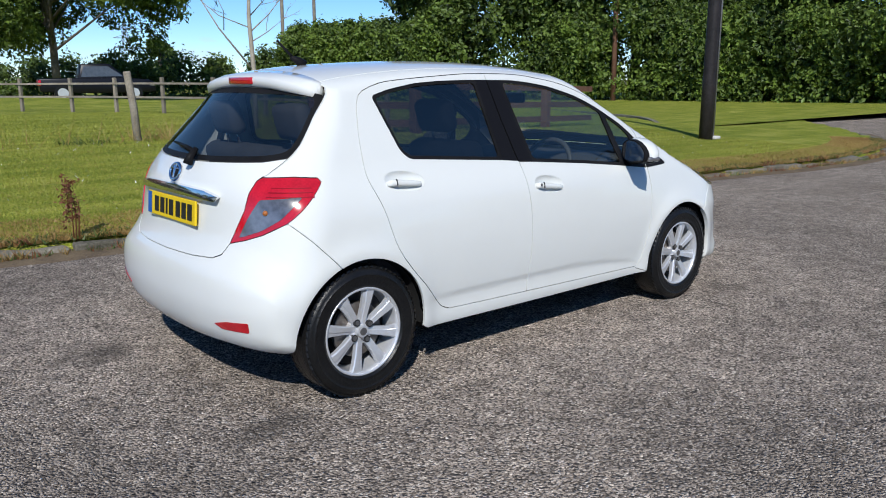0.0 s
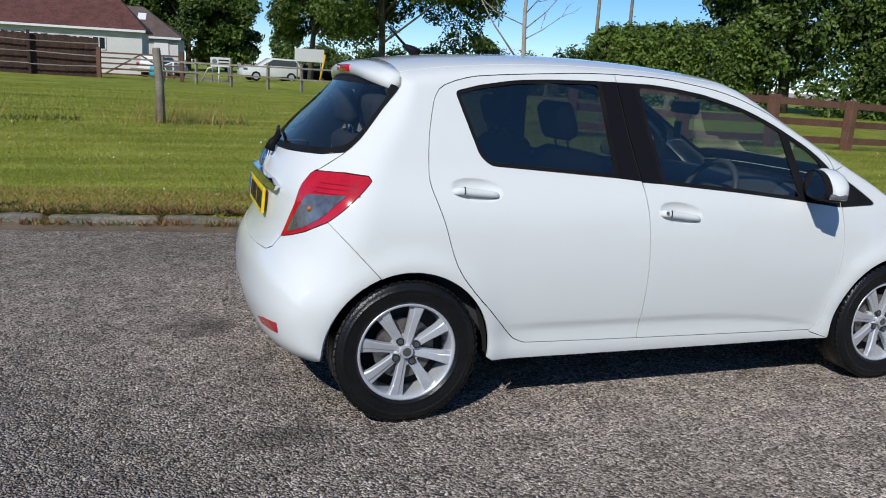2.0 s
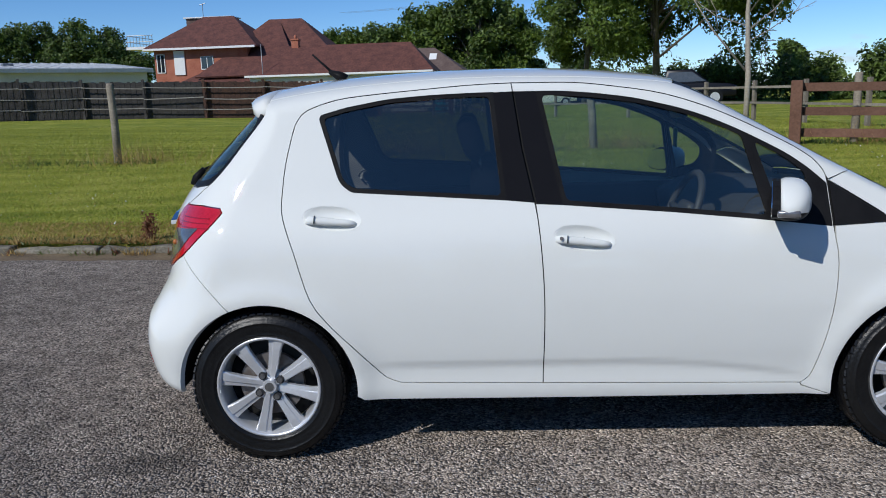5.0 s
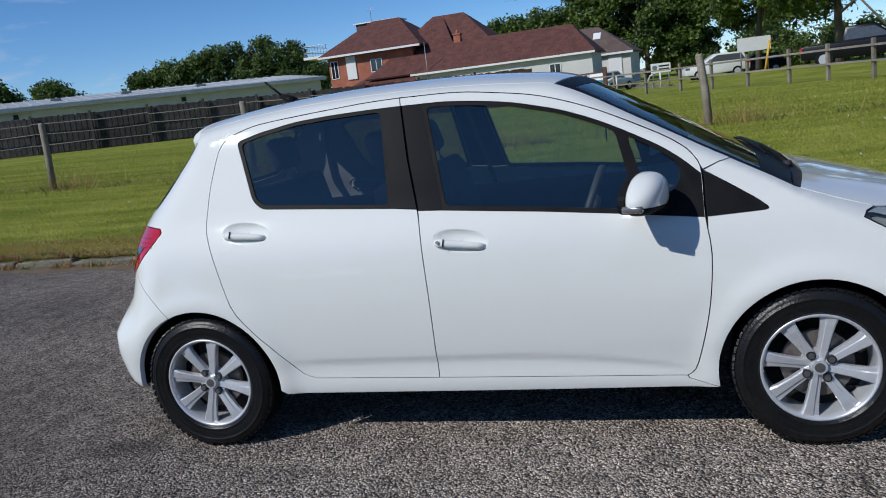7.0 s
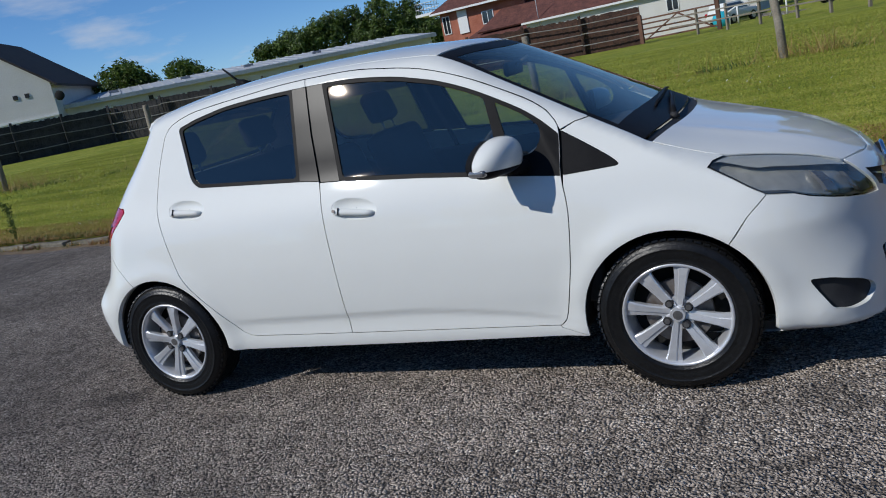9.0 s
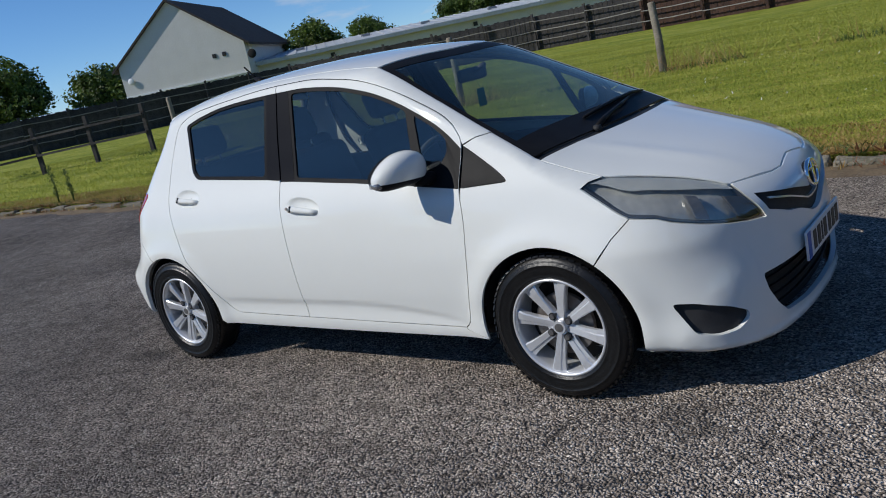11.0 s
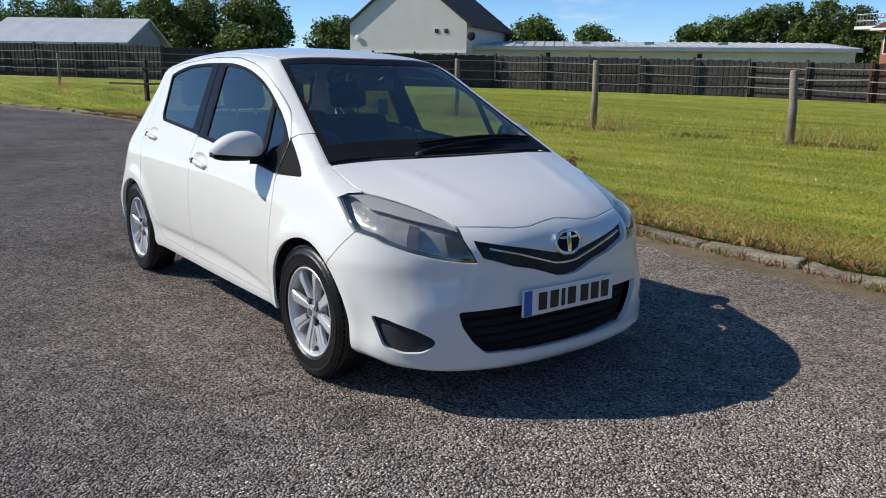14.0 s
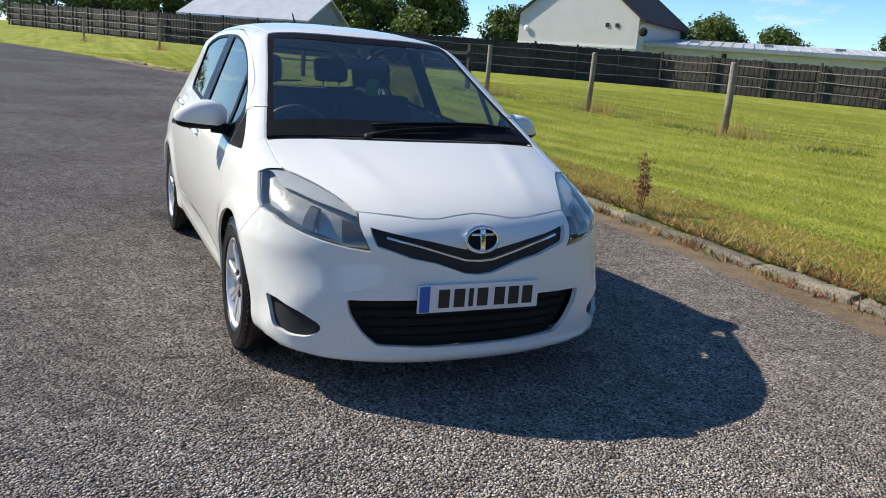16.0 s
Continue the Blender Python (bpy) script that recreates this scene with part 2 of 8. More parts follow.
# ---- the hatchback's body surface ----
# centre line of the body seen from the side: x, z, depth over which the surface rounds off
SIL = [(-1.62, 0.20, 0.10), (-1.74, 0.235, 0.15), (-1.815, 0.31, 0.20), (-1.845, 0.42, 0.22), (-1.842, 0.52, 0.20), (-1.825, 0.60, 0.19), (-1.785, 0.675, 0.24),
       (-1.762, 0.75, 0.34), (-1.752, 0.85, 0.37), (-1.742, 0.94, 0.38), (-1.702, 1.03, 0.36), (-1.60, 1.15, 0.30), (-1.46, 1.285, 0.24), (-1.355, 1.385, 0.18), (-1.33, 1.432, 0.12), (-1.19, 1.466, 0.12),
       (-0.93, 1.494, 0.10), (-0.54, 1.512, 0.09), (-0.14, 1.509, 0.09), (0.20, 1.485, 0.09), (0.42, 1.445, 0.09), (0.70, 1.295, 0.09), (1.00, 1.124, 0.08), (1.20, 1.012, 0.06),
       (1.28, 0.976, 0.08), (1.50, 0.915, 0.14), (1.75, 0.843, 0.21), (1.90, 0.782, 0.31), (1.985, 0.728, 0.46), (2.03, 0.665, 0.58), (2.036, 0.58, 0.60), (2.045, 0.49, 0.50),
       (2.05, 0.40, 0.45), (2.045, 0.29, 0.41), (2.035, 0.205, 0.36), (2.005, 0.145, 0.28), (1.86, 0.120, 0.15), (1.60, 0.140, 0.09), (0.90, 0.165, 0.06), (0.0, 0.165, 0.05), (-0.90, 0.17, 0.06), (-1.40, 0.20, 0.07)]
_s = np.array(bowed([*SIL, SIL[0]], 0.021))
SX, SZ = _s[:, 0], _s[:, 1]
SD = np.convolve(np.concatenate([_s[-7:-1, 2], _s[:, 2], _s[1:7, 2]]), np.ones(13) / 13, "valid")
ZS = [0.10, 0.20, 0.235, 0.27, 0.31, 0.36, 0.40, 0.46, 0.55, 0.65, 0.75, 0.83, 0.89, 0.95, 1.02, 1.10, 1.20, 1.30, 1.40, 1.50, 1.60]
YS = [0.74, 0.765, 0.785, 0.792, 0.792, 0.796, 0.804, 0.812, 0.819, 0.821, 0.815, 0.804, 0.788, 0.760, 0.724, 0.693, 0.652, 0.612, 0.570, 0.528, 0.49]
_zt = np.linspace(0.05, 1.65, 400)
_yt = np.convolve(np.interp(np.linspace(0.05 - 0.04, 1.65 + 0.04, 420), ZS, YS), np.ones(21) / 21, "valid")
_yt = np.interp(_zt, np.linspace(0.05, 1.65, len(_yt)), _yt)
WHEELS = ((1.255, 0.30), (-1.255, 0.30))


def step01(t):
    t = np.clip(t, 0, 1)
    return t * t * (3 - 2 * t)


def half(x, z):
    """Half the width of the body at x, z (negative outside it)."""
    x, z = np.atleast_1d(np.asarray(x, float)), np.atleast_1d(np.asarray(z, float))
    ax, az, bx, bz = SX[:-1], SZ[:-1], SX[1:], SZ[1:]
    ex, ez = bx - ax, bz - az
    el = ex * ex + ez * ez
    out = np.empty(len(x))
    for i in range(0, len(x), 2000):
        px, pz = x[i:i + 2000, None], z[i:i + 2000, None]
        k = np.clip(((px - ax) * ex + (pz - az) * ez) / el, 0, 1)
        dx, dz = px - ax - k * ex, pz - az - k * ez
        d2 = dx * dx + dz * dz
        j = d2.argmin(1)
        r = np.arange(len(j))
        side = np.sign((ex[j] * dz[r, j] - ez[j] * dx[r, j]))
        d = np.sqrt(d2[r, j]) * -side
        dep = SD[:-1] + (SD[1:] - SD[:-1]) * k
        t = np.clip(np.sqrt((d2 / dep ** 2).min(1)), 0, 1)
        g = (1 - (1 - t) ** 2.35) ** (1 / 2.35)
        out[i:i + 2000] = np.where(d > 0, g, -1)
    y = np.interp(z, _zt, _yt)
    f, b = np.clip((x - 0.1) / 1.9, 0, 1), np.clip((-x - 0.3) / 1.5, 0, 1)
    up = np.clip((z - 0.60) / 0.35, 0, 1)
    y = y * (1 - (0.02 + 0.15 * up) * f ** 2) * (1 - (0.015 + 0.012 * up) * b ** 2)
    for wx, wz in WHEELS:
        rr = np.hypot(x - wx, z - wz)
        y = y + 0.014 * np.exp(-((rr - 0.36) / 0.06) ** 2)
    # sharp crease low on the doors, falling towards the front wheel
    below = (0.402 - 0.125 * np.clip(x - 0.05, 0, 1) ** 2) - z
    y = y - 0.0065 * step01(below / 0.036) * np.exp(-(np.maximum(below, 0) / 0.085) ** 2) * np.clip((0.92 - np.abs(x - 0.02)) / 0.22, 0, 1)
    return np.where(out > 0, out * y, -1.0)


def search(inside, lo, hi, n=26):
    """The outermost value between lo (inside) and hi (outside) that is still inside."""
    for _ in range(n):
        mid = (lo + hi) / 2
        ok = inside(mid)
        lo, hi = np.where(ok, mid, lo), np.where(ok, hi, mid)
    return lo


FRONT_C, REAR_C = 1.2, -1.05


def top_z(x, y):
    x, y = np.atleast_1d(np.asarray(x, float)), np.abs(np.atleast_1d(np.asarray(y, float)))
    return search(lambda z: half(x, z) >= y, np.full(len(x), 0.62), np.full(len(x), 1.6))


def end_r(phi, z, c, sgn):
    phi, z = np.atleast_1d(np.asarray(phi, float)), np.atleast_1d(np.asarray(z, float))
    return search(lambda r: half(c + sgn * r * np.cos(phi), z) >= np.abs(r * np.sin(phi)), np.full(len(z), 0.05), np.full(len(z), 1.3))


def surface(view, u, v, sy=-1, sink=0.0):
    """Points of the body for flat coordinates: S side (x, z), T top (x, y), F and R the ends (angle * 0.8, z)."""
    u, v = np.asarray(u, float), np.asarray(v, float)
    if view == "S":
        return np.stack([u, sy * (np.maximum(half(u, v), 0.02) - sink), v], 1)
    if view == "T":
        return np.stack([u, v, top_z(u, v) - sink], 1)
    c, sgn = (FRONT_C, 1) if view == "F" else (REAR_C, -1)
    phi = u / 0.8
    r = end_r(phi, v, c, sgn) - sink
    return np.stack([c + sgn * r * np.cos(phi), -r * np.sin(phi), v], 1)


def uv(view, p):
    """Flat coordinates of a rough place x, y, z."""
    x, y, z = p[:3]
    rest = tuple(p[3:])
    if view == "S":
        return (x, z, *rest)
    if view == "T":
        return (x, y, *rest)
    return (0.8 * math.atan2(-y, (x - FRONT_C) if view == "F" else (REAR_C - x)), z, *rest)


def panel(name, view, outline, mat, parent, holes=(), sy=-1, sink=0.0, rim=0.012, step=0.04, label="", proud=None):
    """One body panel: an outline laid on the body's surface, with turned-in edges and the surface's own normals."""
    bm = flat_cut(outline, holes, step, step)
    n0 = len(bm.verts)
    flat = np.array([(v.co.x, v.co.y) for v in bm.verts])

    def place(q, deep):
        p = surface(view, q[:, 0], q[:, 1], sy, deep)
        return p if proud is None else p + proud(q, p)

    pts = place(flat, sink)
    e = 0.008 if view in "ST" else 0.014
    nu = place(flat + (e, 0), sink) - place(flat - (e, 0), sink)
    nv = place(flat + (0, e), sink) - place(flat - (0, e), sink)
    nor = np.cross(nu, nv)
    nor /= np.maximum(np.linalg.norm(nor, axis=1), 1e-9)[:, None]
    out = {"S": np.tile((0.0, sy, 0.2), (n0, 1)), "T": np.tile((0.0, 0.0, 1.0), (n0, 1)), "F": pts - (FRONT_C, 0, 0.6), "R": pts - (REAR_C, 0, 0.6)}[view]
    nor *= np.where((nor * out).sum(1) < 0, -1, 1)[:, None]
    for v, p in zip(bm.verts, pts):
        v.co = p
    bm.normal_update()
    flip = sum(f.normal.dot(Vector(nor[f.verts[0].index])) * f.calc_area() for f in bm.faces)
    if flip < 0:
        bmesh.ops.reverse_faces(bm, faces=bm.faces[:])
    for f in bm.faces:
        f.smooth = True
    if rim:
        edge = [e for e in bm.edges if len(e.link_faces) == 1]
        ring = {v: i for i, v in enumerate({v for e in edge for v in e.verts})}
        idx = [v.index for v in ring]
        deep = place(flat[idx], sink + rim)
        up = [bm.verts.new(v.co) for v in ring]
        dn = [bm.verts.new(p) for p in deep]
        for e in edge:
            lp = e.link_loops[0]
            i, j = ring[lp.vert], ring[lp.link_loop_next.vert]
            bm.faces.new((up[j], up[i], dn[i], dn[j])).smooth = False
    ob = part(name, bm, mat, parent, label, smooth=None)
    full = np.zeros((len(ob.data.vertices), 3))
    full[:n0] = nor
    ob.data.normals_split_custom_set_from_vertices(full.tolist())
    return ob


def ring_panel(name, view, outer, inner, mat, parent, sy=-1, sink=0.0, rim=0.01, label="", n=180):
    """A narrow surround between two like outlines laid on the body's surface."""
    def even(loop):
        p = np.array([q[:2] for q in loop] + [loop[0][:2]], float)
        d = np.concatenate([[0], np.cumsum(np.linalg.norm(np.diff(p, axis=0), axis=1))])
        t = np.linspace(0, d[-1], n, endpoint=False)
        return np.stack([np.interp(t, d, p[:, 0]), np.interp(t, d, p[:, 1])], 1)
    a = even(outer)
    b = even(inner)
    b = np.roll(b, -int(((b - a[0]) ** 2).sum(1).argmin()), axis=0)
    # match each outer sample with the nearest place on the inner line, in order
    rows = [surface(view, a[:, 0], a[:, 1], sy, sink + rim), surface(view, a[:, 0], a[:, 1], sy, sink), surface(view, b[:, 0], b[:, 1], sy, sink), surface(view, b[:, 0], b[:, 1], sy, sink + rim)]
    bm = bmesh.new()
    vs = [[bm.verts.new(p) for p in r] for r in rows]
    for r0, r1 in zip(vs, vs[1:]):
        for i in range(n):
            bm.faces.new((r0[i - 1], r0[i], r1[i], r1[i - 1]))
    bmesh.ops.recalc_face_normals(bm, faces=bm.faces[:])
    return part(name, bm, mat, parent, label, smooth=False)


def on_side(x, z):
    """The place on the right flank at x, z."""
    return (x, -float(half(x, z)[0]), z)


def on_end(y, z, sgn):
    """The place on the front (1) or rear (-1) of the body at y, z."""
    x = search(lambda v: half(v, [z]) >= abs(y), np.array([sgn * 1.0]), np.array([sgn * 2.3]))
    return (float(x[0]), y, z)


def edge_z(xs, y):
    """The side view of a line on the top of the body."""
    ys = np.full(len(xs), y) if np.isscalar(y) else np.asarray(y)
    return [(float(a), float(b)) for a, b in zip(xs, top_z(xs, ys))]


# ---- the white hatchback ----
def inset(poly, d):
    """The outline drawn in by d (out where d is negative)."""
    p = [Vector(q[:2]) for q in poly]
    p = [q for i, q in enumerate(p) if (q - p[i - 1]).length > 1e-4]
    area = sum(p[i - 1].x * p[i].y - p[i].x * p[i - 1].y for i in range(len(p)))
    s = 1 if area > 0 else -1
    out = []
    for i, q in enumerate(p):
        e0, e1 = (q - p[i - 1]).normalized(), (p[(i + 1) % len(p)] - q).normalized()
        n0, n1 = Vector((-e0.y, e0.x)) * s, Vector((-e1.y, e1.x)) * s
        m = n0 + n1
        k = d * 2 / max(m.length_squared, 0.6)
        out.append(tuple(q + m * k))
    return out


GAP = 0.0021
ARCH_R, ARCH_Z = 0.348, 0.292
GAP_B = bowed([(-0.185, 0.300), (-0.180, 0.66), (-0.203, 0.985), (-0.246, 1.20), (-0.281, 1.443)])
REAR_EDGE = bowed([(-0.281, 1.443), (-0.43, 1.440), (-0.60, 1.430), (-0.837, 1.413), (-0.971, 1.397), (-1.080, 1.362), (-1.118, 1.325), (-1.136, 1.28), (-1.162, 1.16), (-1.172, 1.06), (-1.174, 0.99), (-1.158, 0.93),
                   (-1.125, 0.839), (-1.068, 0.659), (-0.99, 0.55), (-0.918, 0.473), (-0.84, 0.385), (-0.79, 0.333), (-0.735, 0.311)])
FRONT_TOP = bowed([(-0.281, 1.443), (-0.05, 1.438), (0.106, 1.420), (0.302, 1.385), (0.502, 1.316), (0.692, 1.224), (0.79, 1.170), (0.845, 1.130)])
FRONT_EDGE = bowed([(0.845, 1.130), (0.880, 1.085), (0.893, 1.03), (0.893, 0.885), (0.906, 0.752), (0.888, 0.561), (0.850, 0.387), (0.825, 0.31), (0.795, 0.283)])
DOOR_BOTTOM = [(0.795, 0.283), (0.3, 0.292), (-0.185, 0.300)]
DLO_REAR = [(-0.207, 0.997, 0), (-0.314, 1.008, 0), (-0.905, 1.050, 0.02), (-0.950, 1.085, 0.03), (-1.036, 1.338, 0.02), (-0.93, 1.366, 0.03), (-0.763, 1.394, 0.05), (-0.60, 1.404, 0.05), (-0.43, 1.408, 0.05), (-0.276, 1.408, 0)]
DLO_FRONT = [(-0.204, 0.992, 0), (-0.100, 0.986, 0), (0.30, 0.952, 0), (0.597, 0.921, 0), (0.888, 0.886, 0), (0.888, 1.035, 0), (0.828, 1.091, 0.03), (0.75, 1.149, 0.06), (0.596, 1.232, 0.06), (0.500, 1.277, 0.06), (0.381, 1.323, 0.06), (0.189, 1.372, 0.06), (0.02, 1.396, 0.06), (-0.10, 1.406, 0.03), (-0.276, 1.408, 0)]
RAIL_Y = 0.49


def dish_line(x0, x1, zr, zf, k=1.0, n=30):
    """The oval outline of a door handle's dish on the door, k of its full size."""
    a = math.atan2(zf - zr, x1 - x0)
    out = []
    for i in range(n):
        b = 2 * math.pi * i / n
        u, v = 0.004 + 0.116 * k * math.copysign(abs(math.cos(b)) ** 0.85, math.cos(b)), 0.004 + 0.045 * k * math.sin(b)
        out.append(((x0 + x1) / 2 + u * math.cos(a) - v * math.sin(a), (zr + zf) / 2 + u * math.sin(a) + v * math.cos(a)))
    return out


def body_panels(car, sy):
    """All that repeats on both sides of the body."""
    # front and rear door, each notched for its windows
    low, high = [q for q in GAP_B if q[1] < 0.985], [q for q in GAP_B if q[1] > 1.412]
    rear = low + rounded(DLO_REAR, 0.02) + high + REAR_EDGE[1:] + [(-0.46, 0.305)]
    door = panel("rear_door", "S", inset(rear, GAP), WHITE, car, [dish_line(-1.080, -0.880, 0.962, 0.942)], sy, rim=0.006, step=0.017)
    front = low + rounded(DLO_FRONT, 0.02) + high + FRONT_TOP[1:] + FRONT_EDGE[1:] + DOOR_BOTTOM[1:-1]
    fdoor = panel("front_door", "S", inset(front, GAP), WHITE, car, [dish_line(-0.135, 0.075, 0.876, 0.848)], sy, rim=0.006, step=0.017)
    # panes, trims and pillars
    rw0 = DLO_REAR[2:-1] + [(-0.356, 1.408, 0), (-0.316, 1.008, 0)]
    rw = rounded(rw0, 0.02)
    ring_panel("window_trim", "S", inset(rw, -0.007), rounded([(*p, 0.02) for p in inset(rw0, 0.014)]), BLACK_TRIM, door, sy, 0.003, 0.010, "glossy black window surround")
    panel("window_glass", "S", rounded([(*p, 0.02) for p in inset(rw0, 0.012)]), GLASS_REAR, door, (), sy, 0.009, 0.0, label="dark privacy glass")
    bp = [(-0.314, 1.008), (-0.209, 0.997), (-0.2500, 1.20), (-0.2775, 1.409), (-0.354, 1.409)]
    panel("pillar_cover", "S", inset(bp, 0.0015), PILLAR, door, (), sy, 0.002, 0.008, label="satin black pillar film")
    bf = [(-0.201, 0.992), (-0.101, 0.986), (-0.187, 1.409), (-0.2725, 1.409), (-0.2430, 1.20)]
    panel("pillar_cover", "S", inset(bf, 0.0015), PILLAR, fdoor, (), sy, 0.002, 0.008, label="satin black pillar film")
    fw0 = [(-0.099, 0.986, 0.01), (0.30, 0.952, 0), (0.597, 0.921, 0), (0.674, 0.912, 0), (0.600, 1.230, 0.02), (0.500, 1.276, 0.06), (0.381, 1.322, 0.06), (0.189, 1.371, 0.06), (0.02, 1.395, 0.06), (-0.10, 1.405, 0.03), (-0.184, 1.407, 0.01)]
    fw = rounded(fw0)
    ring_panel("window_trim", "S", inset(fw, -0.007), rounded([(*p, 0.02) for p in inset(fw0, 0.015)]), BLACK_TRIM, fdoor, sy, 0.003, 0.010, "black rubber window surround")
    panel("window_glass", "S", rounded([(*p, 0.02) for p in inset(fw0, 0.013)]), GLASS_SIDE, fdoor, (), sy, 0.009, 0.0, label="pale green side glass").visible_shadow = False
    ql = rounded([(0.680, 0.912, 0), (0.86, 0.890, 0.005), (0.886, 0.887, 0.005), (0.886, 1.034, 0.01), (0.828, 1.089, 0.03), (0.75, 1.147, 0.05), (0.606, 1.226, 0.01)])
    qg = rounded([(0.698, 0.962, 0.01), (0.79, 0.985, 0.02), (0.818, 1.03, 0.02), (0.812, 1.078, 0.02), (0.745, 1.134, 0.05), (0.632, 1.196, 0.01)])
    ring_panel("quarter_trim", "S", inset(ql, -0.006), qg, BLACK_TRIM, fdoor, sy, 0.003, 0.010, "matt black mirror triangle")
    panel("quarter_light", "S", inset(qg, -0.002), GLASS_SIDE, fdoor, (), sy, 0.009, 0.0, label="small fixed front quarter light").visible_shadow = False
    sail = rounded([(0.900, 0.886, 0.004), (1.10, 0.893, 0.012), (1.115, 0.897, 0.012), (1.085, 0.925, 0.05), (0.975, 0.998, 0.05), (0.900, 1.045, 0.004)])
    panel("sail_panel", "S", inset(sail, 0.001), BLACK_TRIM, car, (), sy, 0.002, 0.010, label="matt black triangular sail panel")
    # body side: roof rail, pillars, sill and rear wing in one pressing
    xs = np.linspace(-1.255, 0.36, 40)
    rail = edge_z(xs, RAIL_Y)
    ap = np.array(bowed([(0.36, RAIL_Y), (0.43, 0.510), (0.65, 0.552), (0.85, 0.592), (1.0, 0.625)]))
    pillar = edge_z(ap[:, 0], ap[:, 1])
    arch = arc(-1.255, ARCH_Z, ARCH_R, -9.5, 111, 30)
    tail_edge = bowed([(-1.380, 0.617), (-1.505, 0.750), (-1.575, 0.822)])
    lamp_low = bowed([(-1.575, 0.822), (-1.515, 0.876), (-1.435, 0.952), (-1.406, 0.985)])
    lamp_top = [(-1.406, 0.985), (-1.417, 1.002), (-1.50, 1.008), (-1.590, 1.004)]
    screen = bowed([(-1.590, 1.004), (-1.495, 1.075), (-1.43, 1.134), (-1.335, 1.252), (-1.258, 1.348), (-1.255, float(rail[0][1]))])
    outer = [(0.91, 0.235), (0.0, 0.235), (-0.88, 0.24)] + arch[1:] + tail_edge + lamp_low[1:] + lamp_top[1:] + screen[1:] + rail[1:] + pillar[1:]
    outer += [(0.955, 1.072), (0.896, 1.050)]
    hole_path = [q for q in FRONT_EDGE[::-1] if q[1] > 1.055] + FRONT_TOP[::-1][1:] + REAR_EDGE[1:] + [(-0.46, 0.305)] + DOOR_BOTTOM[::-1]
    side = outer + hole_path + [(0.80, 0.272)]
    panel("body_side", "S", inset(side, GAP * 0.8), WHITE, car, (), sy, step=0.026, label="white side pressing with sill and rear wing")
    # front wing
    fa = arc(1.255, ARCH_Z, ARCH_R, 191, 52, 30)
    be = np.array(bowed([(1.0, 0.625), (1.215, 0.668), (1.30, 0.664), (1.40, 0.660), (1.478, 0.650)]))
    wing = [(0.80, 0.272), (0.91, 0.235)] + fa[1:] + [(1.54, 0.655), (1.610, 0.722), (1.56, 0.752), (1.505, 0.788), (1.45, 0.822), (1.424, 0.838), (1.440, 0.853)] + edge_z(be[::-1, 0], be[::-1, 1]) + [(0.955, 1.072), (0.899, 1.048)]
    wing += [q for q in sail[::-1]][1:-1] + [q for q in FRONT_EDGE if q[1] < 0.882]
    panel("front_wing", "S", inset(wing, GAP), WHITE, car, (), sy, step=0.018)
    # wheel arch liners
    for wx in (1.255, -1.255):
        bm = bmesh.new()
        a0 = [bm.verts.new((wx + 0.352 * math.cos(radians(a)), sy * 0.775, ARCH_Z + 0.352 * math.sin(radians(a)))) for a in range(-4, 186, 8)]
        a1 = [bm.verts.new((v.co.x, sy * 0.50, v.co.z)) for v in a0]
        for i in range(len(a0) - 1):
            bm.faces.new((a0[i], a0[i + 1], a1[i + 1], a1[i]))
        bm.faces.new(a1)
        part("arch_liner", bm, CAVITY, car)


def front_uv(pts):
    return [uv("F", p) for p in pts]


